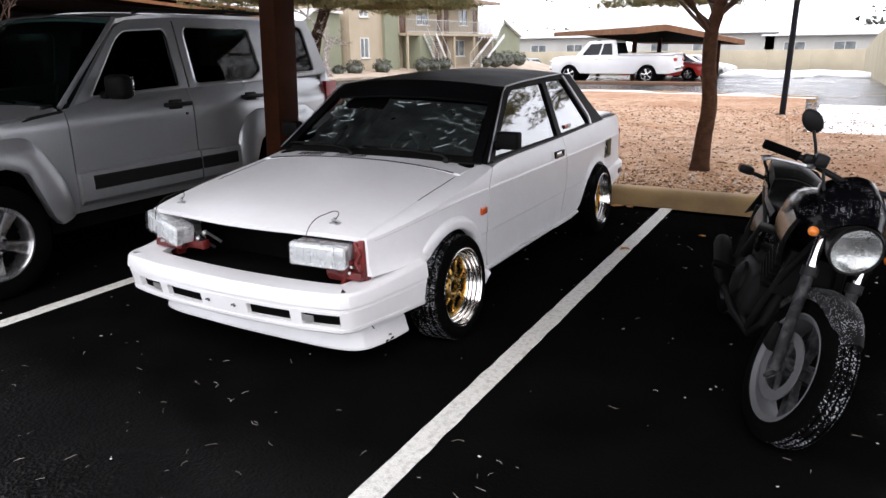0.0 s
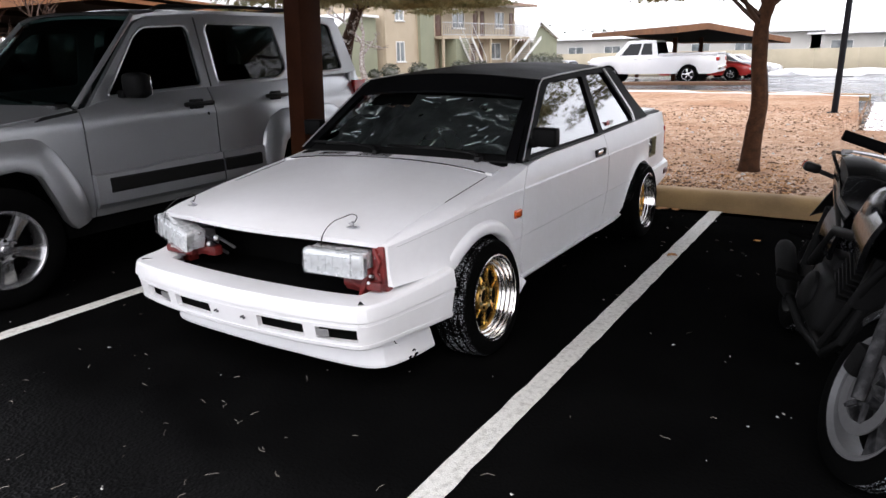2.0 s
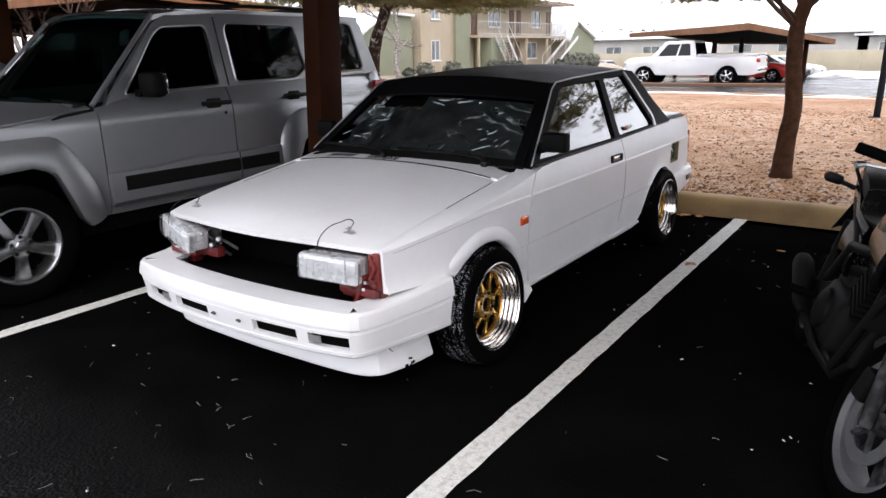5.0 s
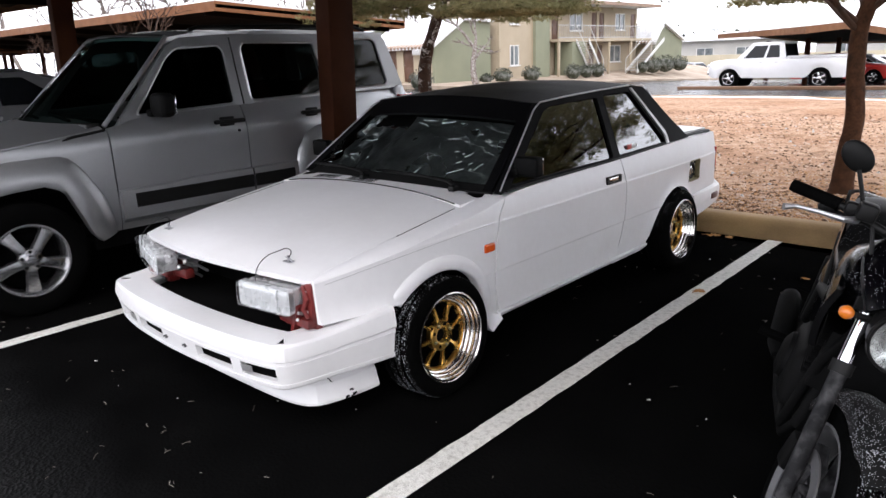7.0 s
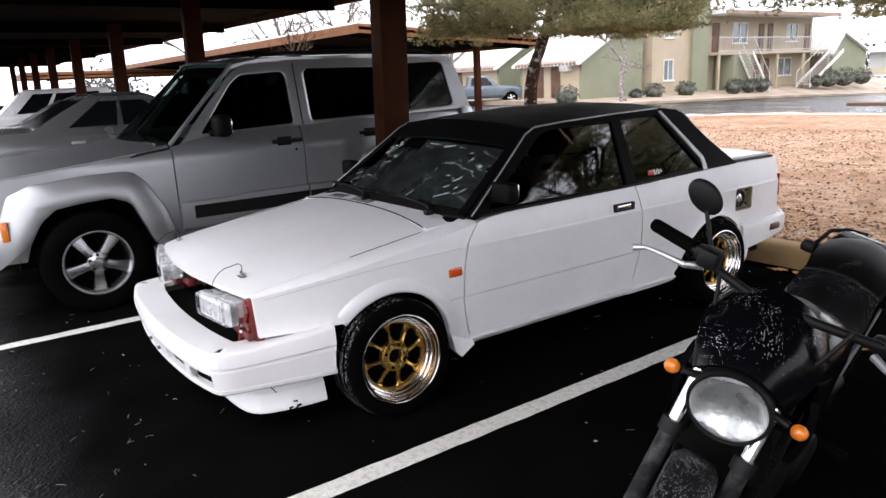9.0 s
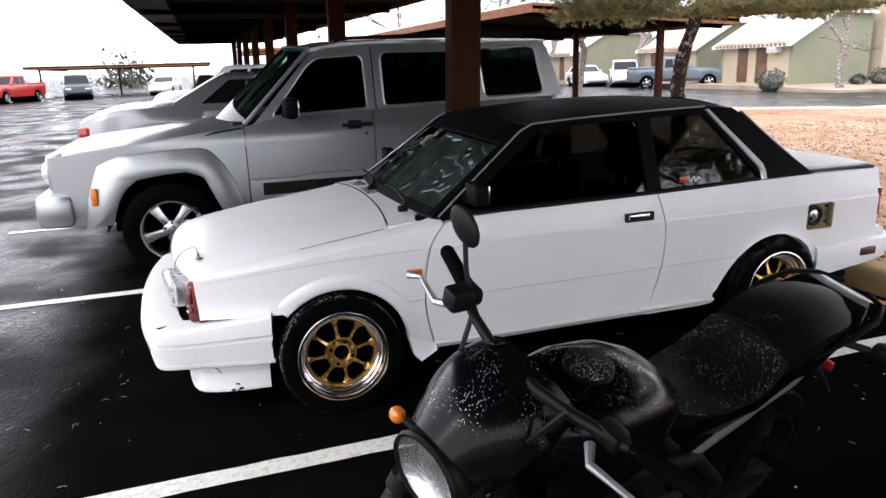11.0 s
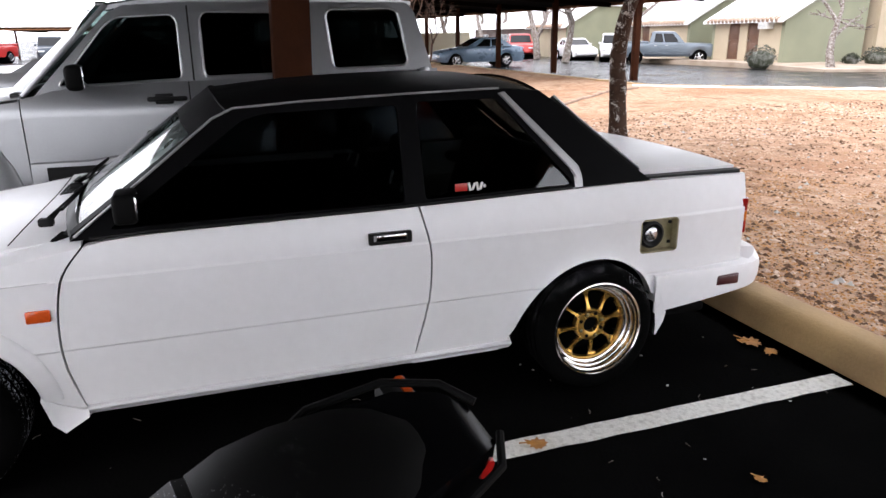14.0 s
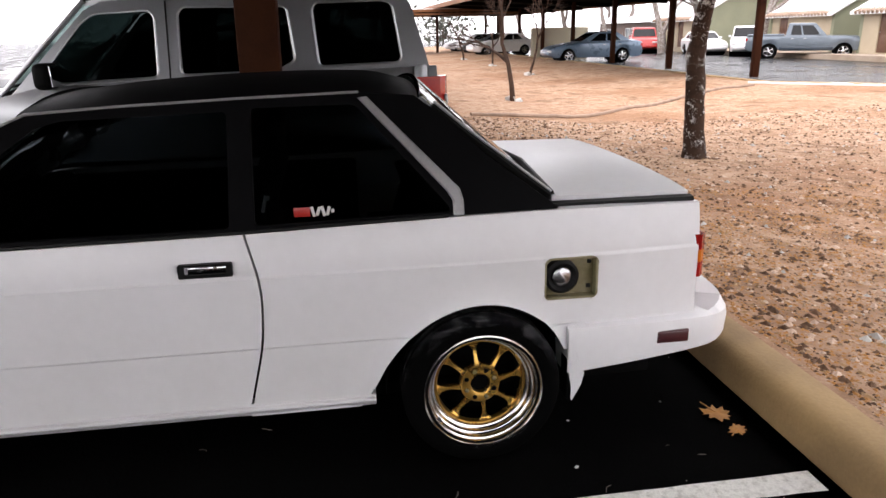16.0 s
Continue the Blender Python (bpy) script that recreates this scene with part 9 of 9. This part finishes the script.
# frame, engine, exhaust
for sgn in (1, -1):
    bm = BM()
    tube(bm, [(sgn * 0.04, -0.46, 0.84), (sgn * 0.13, -0.25, 0.68), (sgn * 0.14, 0.10, 0.62), (sgn * 0.12, 0.30, 0.42)], 0.022, 10)
    tube(bm, [(sgn * 0.04, -0.47, 0.80), (sgn * 0.11, -0.42, 0.55), (sgn * 0.11, -0.30, 0.25), (sgn * 0.11, 0.25, 0.24)], 0.017, 10)
    part("frame_rail", bm, ENGINE, BIKE)
    bm = BM()
    tube(bm, [(sgn * 0.13, 0.08, 0.63), (sgn * 0.125, 0.45, 0.745), (sgn * 0.10, 0.70, 0.80)], 0.018, 10)
    part("seat_rail", bm, RAIL if sgn == 1 else ENGINE, BIKE)
    bm = BM()
    loft(bm, [[(sgn * 0.095, 0.22, 0.36), (sgn * 0.125, 0.22, 0.36), (sgn * 0.125, 0.22, 0.42), (sgn * 0.095, 0.22, 0.42)], [(sgn * 0.09, 0.60, 0.27), (sgn * 0.12, 0.60, 0.27), (sgn * 0.12, 0.60, 0.315), (sgn * 0.09, 0.60, 0.315)]])
    part("swing_arm", bm, ENGINE, BIKE)
    bm = BM()
    tube(bm, [(sgn * 0.14, 0.16, 0.36), (sgn * 0.26, 0.17, 0.35)], 0.014, 8)
    tube(bm, [(sgn * 0.17, 0.17, 0.352), (sgn * 0.265, 0.175, 0.35)], 0.019, 8)
    part("foot_peg", bm, RUBBER, BIKE)
    bm = BM()
    tube(bm, [(sgn * 0.13, 0.42, 0.50), (sgn * 0.23, 0.46, 0.49)], 0.016, 8)
    part("pillion_peg", bm, RUBBER, BIKE)
    bm = BM()
    tube(bm, [(sgn * 0.11, 0.42, 0.36), (sgn * 0.125, 0.40, 0.66)], 0.024, 12)
    part("rear_shock", bm, ENGINE, BIKE)
    bm = BM()
    sheet(bm, 8, 6, lambda u, v: Vector((sgn * (0.135 + 0.01 * math.sin(math.pi * v)), 0.06 + 0.28 * u, 0.50 + 0.16 * v + 0.03 * u)), Vector((-sgn * 0.02, 0, 0)))
    part("side_panel", bm, BIKEBLACK, BIKE)
bm = BM()
box(bm, (0, -0.02, 0.36), (0.30, 0.36, 0.24), 0.05, None, 3)
box(bm, (0, 0.10, 0.46), (0.24, 0.20, 0.16), 0.04)
eng = part("engine", bm, ENGINE, BIKE)
for k in range(7):
    bm = BM()
    box(bm, (0, 0, 0), (0.25, 0.17, 0.010), 0.003, Matrix.Translation((0, -0.17 - 0.012 * k, 0.46 + 0.026 * k)) @ pose(0, 0, 0, 22, 0, 0))
    part("cooling_fin", bm, ENGINE, eng)
for sgn in (1, -1):
    bm = BM()
    lathe(bm, [(0, 0.03), (0.06, 0.028), (0.085, 0.015), (0.09, 0.0)], 24, Matrix.Translation((sgn * 0.15, 0.02, 0.36)) @ pose(0, 0, 0, 0, 0, 0 if sgn == 1 else 180))
    part("engine_cover", bm, ENGINE, eng)
for x in (-0.07, 0.07):
    bm = BM()
    tube(bm, [(x, -0.30, 0.52), (x, -0.40, 0.46), (x * 1.2, -0.40, 0.32), (x * 1.3, -0.30, 0.22), (-0.12, 0.0, 0.20), (-0.15, 0.25, 0.24)], 0.019, 10)
    part("exhaust_pipe", bm, ENGINE, BIKE)
bm = BM()
tube(bm, [(-0.155, 0.24, 0.245), (-0.165, 0.32, 0.27), (-0.175, 0.62, 0.36), (-0.178, 0.66, 0.37)], [0.024, 0.046, 0.048, 0.038], 18)
part("silencer", bm, ENGINE, BIKE)
bm = BM()
box(bm, (0, -0.40, 0.56), (0.24, 0.035, 0.20), 0.01)
part("radiator", bm, ENGINE, BIKE)
bm = BM()
tube(bm, [(0.10, 0.05, 0.26), (0.165, -0.04, 0.10), (0.185, -0.06, 0.062)], [0.012, 0.011, 0.014], 8)
part("side_stand", bm, ENGINE, BIKE)

# ---- small things on the ground ----
rngd = random.Random(21)


def maple_leaf(x, y, s, rot, z=0.012):
    bm = BM()
    pts = []
    for k in range(20):
        a = 2 * math.pi * k / 20
        lobes = (1.0, 0.74, 0.9, 0.66)[k % 4] * (0.75 + 0.5 * abs(noise.noise((k * 1.7, x * 9, y * 7))))
        pts.append((s * lobes * math.cos(a) * (1.2 if k < 3 or k > 17 else 1), s * lobes * math.sin(a)))
    c = bm.verts.new((0, 0, 0.012))
    vs = [bm.verts.new((px, py, 0.004 + 0.02 * s / 0.08 * abs(noise.noise((px * 20, py * 20, x))))) for px, py in pts]
    for i in range(20):
        bm.faces.new((c, vs[i], vs[(i + 1) % 20]))
    tube(bm, [(0, 0, 0.012), (-s * 1.3, 0.2 * s, 0.008)], 0.0025, 4)
    return tagged(part("dry_leaf", bm, BROWNLEAF, m=pose(x, y, z - 0.008, 0, 0, rot)), "curled dry tan leaf lying on the asphalt", "leaf", "dry leaves")


for x, y, s, r in ((0.64, 3.41, 0.07, 20), (0.76, 3.43, 0.042, 140), (1.10, 2.02, 0.05, 80), (1.95, 3.30, 0.028, 10), (2.2, 2.6, 0.022, 50), (1.75, 2.3, 0.022, 100), (2.0, 2.0, 0.022, 160), (1.55, 2.65, 0.025, 30)):
    maple_leaf(x, y, s, r)
bm = BM()
for _ in range(260):
    x, y = rngd.uniform(-2.6, 4.2), rngd.uniform(-3.0, 3.4)
    if rngd.random() < 0.45:
        x, y = rngd.uniform(-1.5, 1.6), rngd.uniform(-2.4, -0.9)
    a, ln = rngd.uniform(0, 6.28), rngd.uniform(0.008, 0.05)
    c, s = math.cos(a), math.sin(a)
    k = rngd.uniform(-0.5, 0.5)
    tube(bm, [(x, y, 0.004), (x + c * ln * 0.5 - s * ln * k * 0.4, y + s * ln * 0.5 + c * ln * k * 0.4, 0.006), (x + c * ln, y + s * ln, 0.004)], 0.0013, 3)
tagged(part("fallen_needles", bm, TWIG), "thin fallen pine needles and twigs on asphalt", "needles", kind="stuff")
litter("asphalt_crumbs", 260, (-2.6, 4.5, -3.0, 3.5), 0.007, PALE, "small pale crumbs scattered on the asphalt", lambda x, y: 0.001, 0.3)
# edging across the dirt
EDGE = [(4.25, -9.15), (5.5, -9.5), (7.0, -10.1), (8.9, -11.5), (10.9, -13.2), (12.6, -14.1)]
bm = BM()
pts = []
for i in range(60):
    y = 4.25 + 8.3 * i / 59
    x = curve_table(EDGE, y) + 0.03 * noise.noise((i * 0.3, 2, 0))
    pts.append((x, y, dirt_z(x, y) + 0.025 + 0.012 * noise.noise((i * 0.7, 0, 0))))
tube(bm, pts, 0.035, 6)
tagged(part("garden_edging", bm, TILE), "low reddish edging strip across the dirt", "edging")
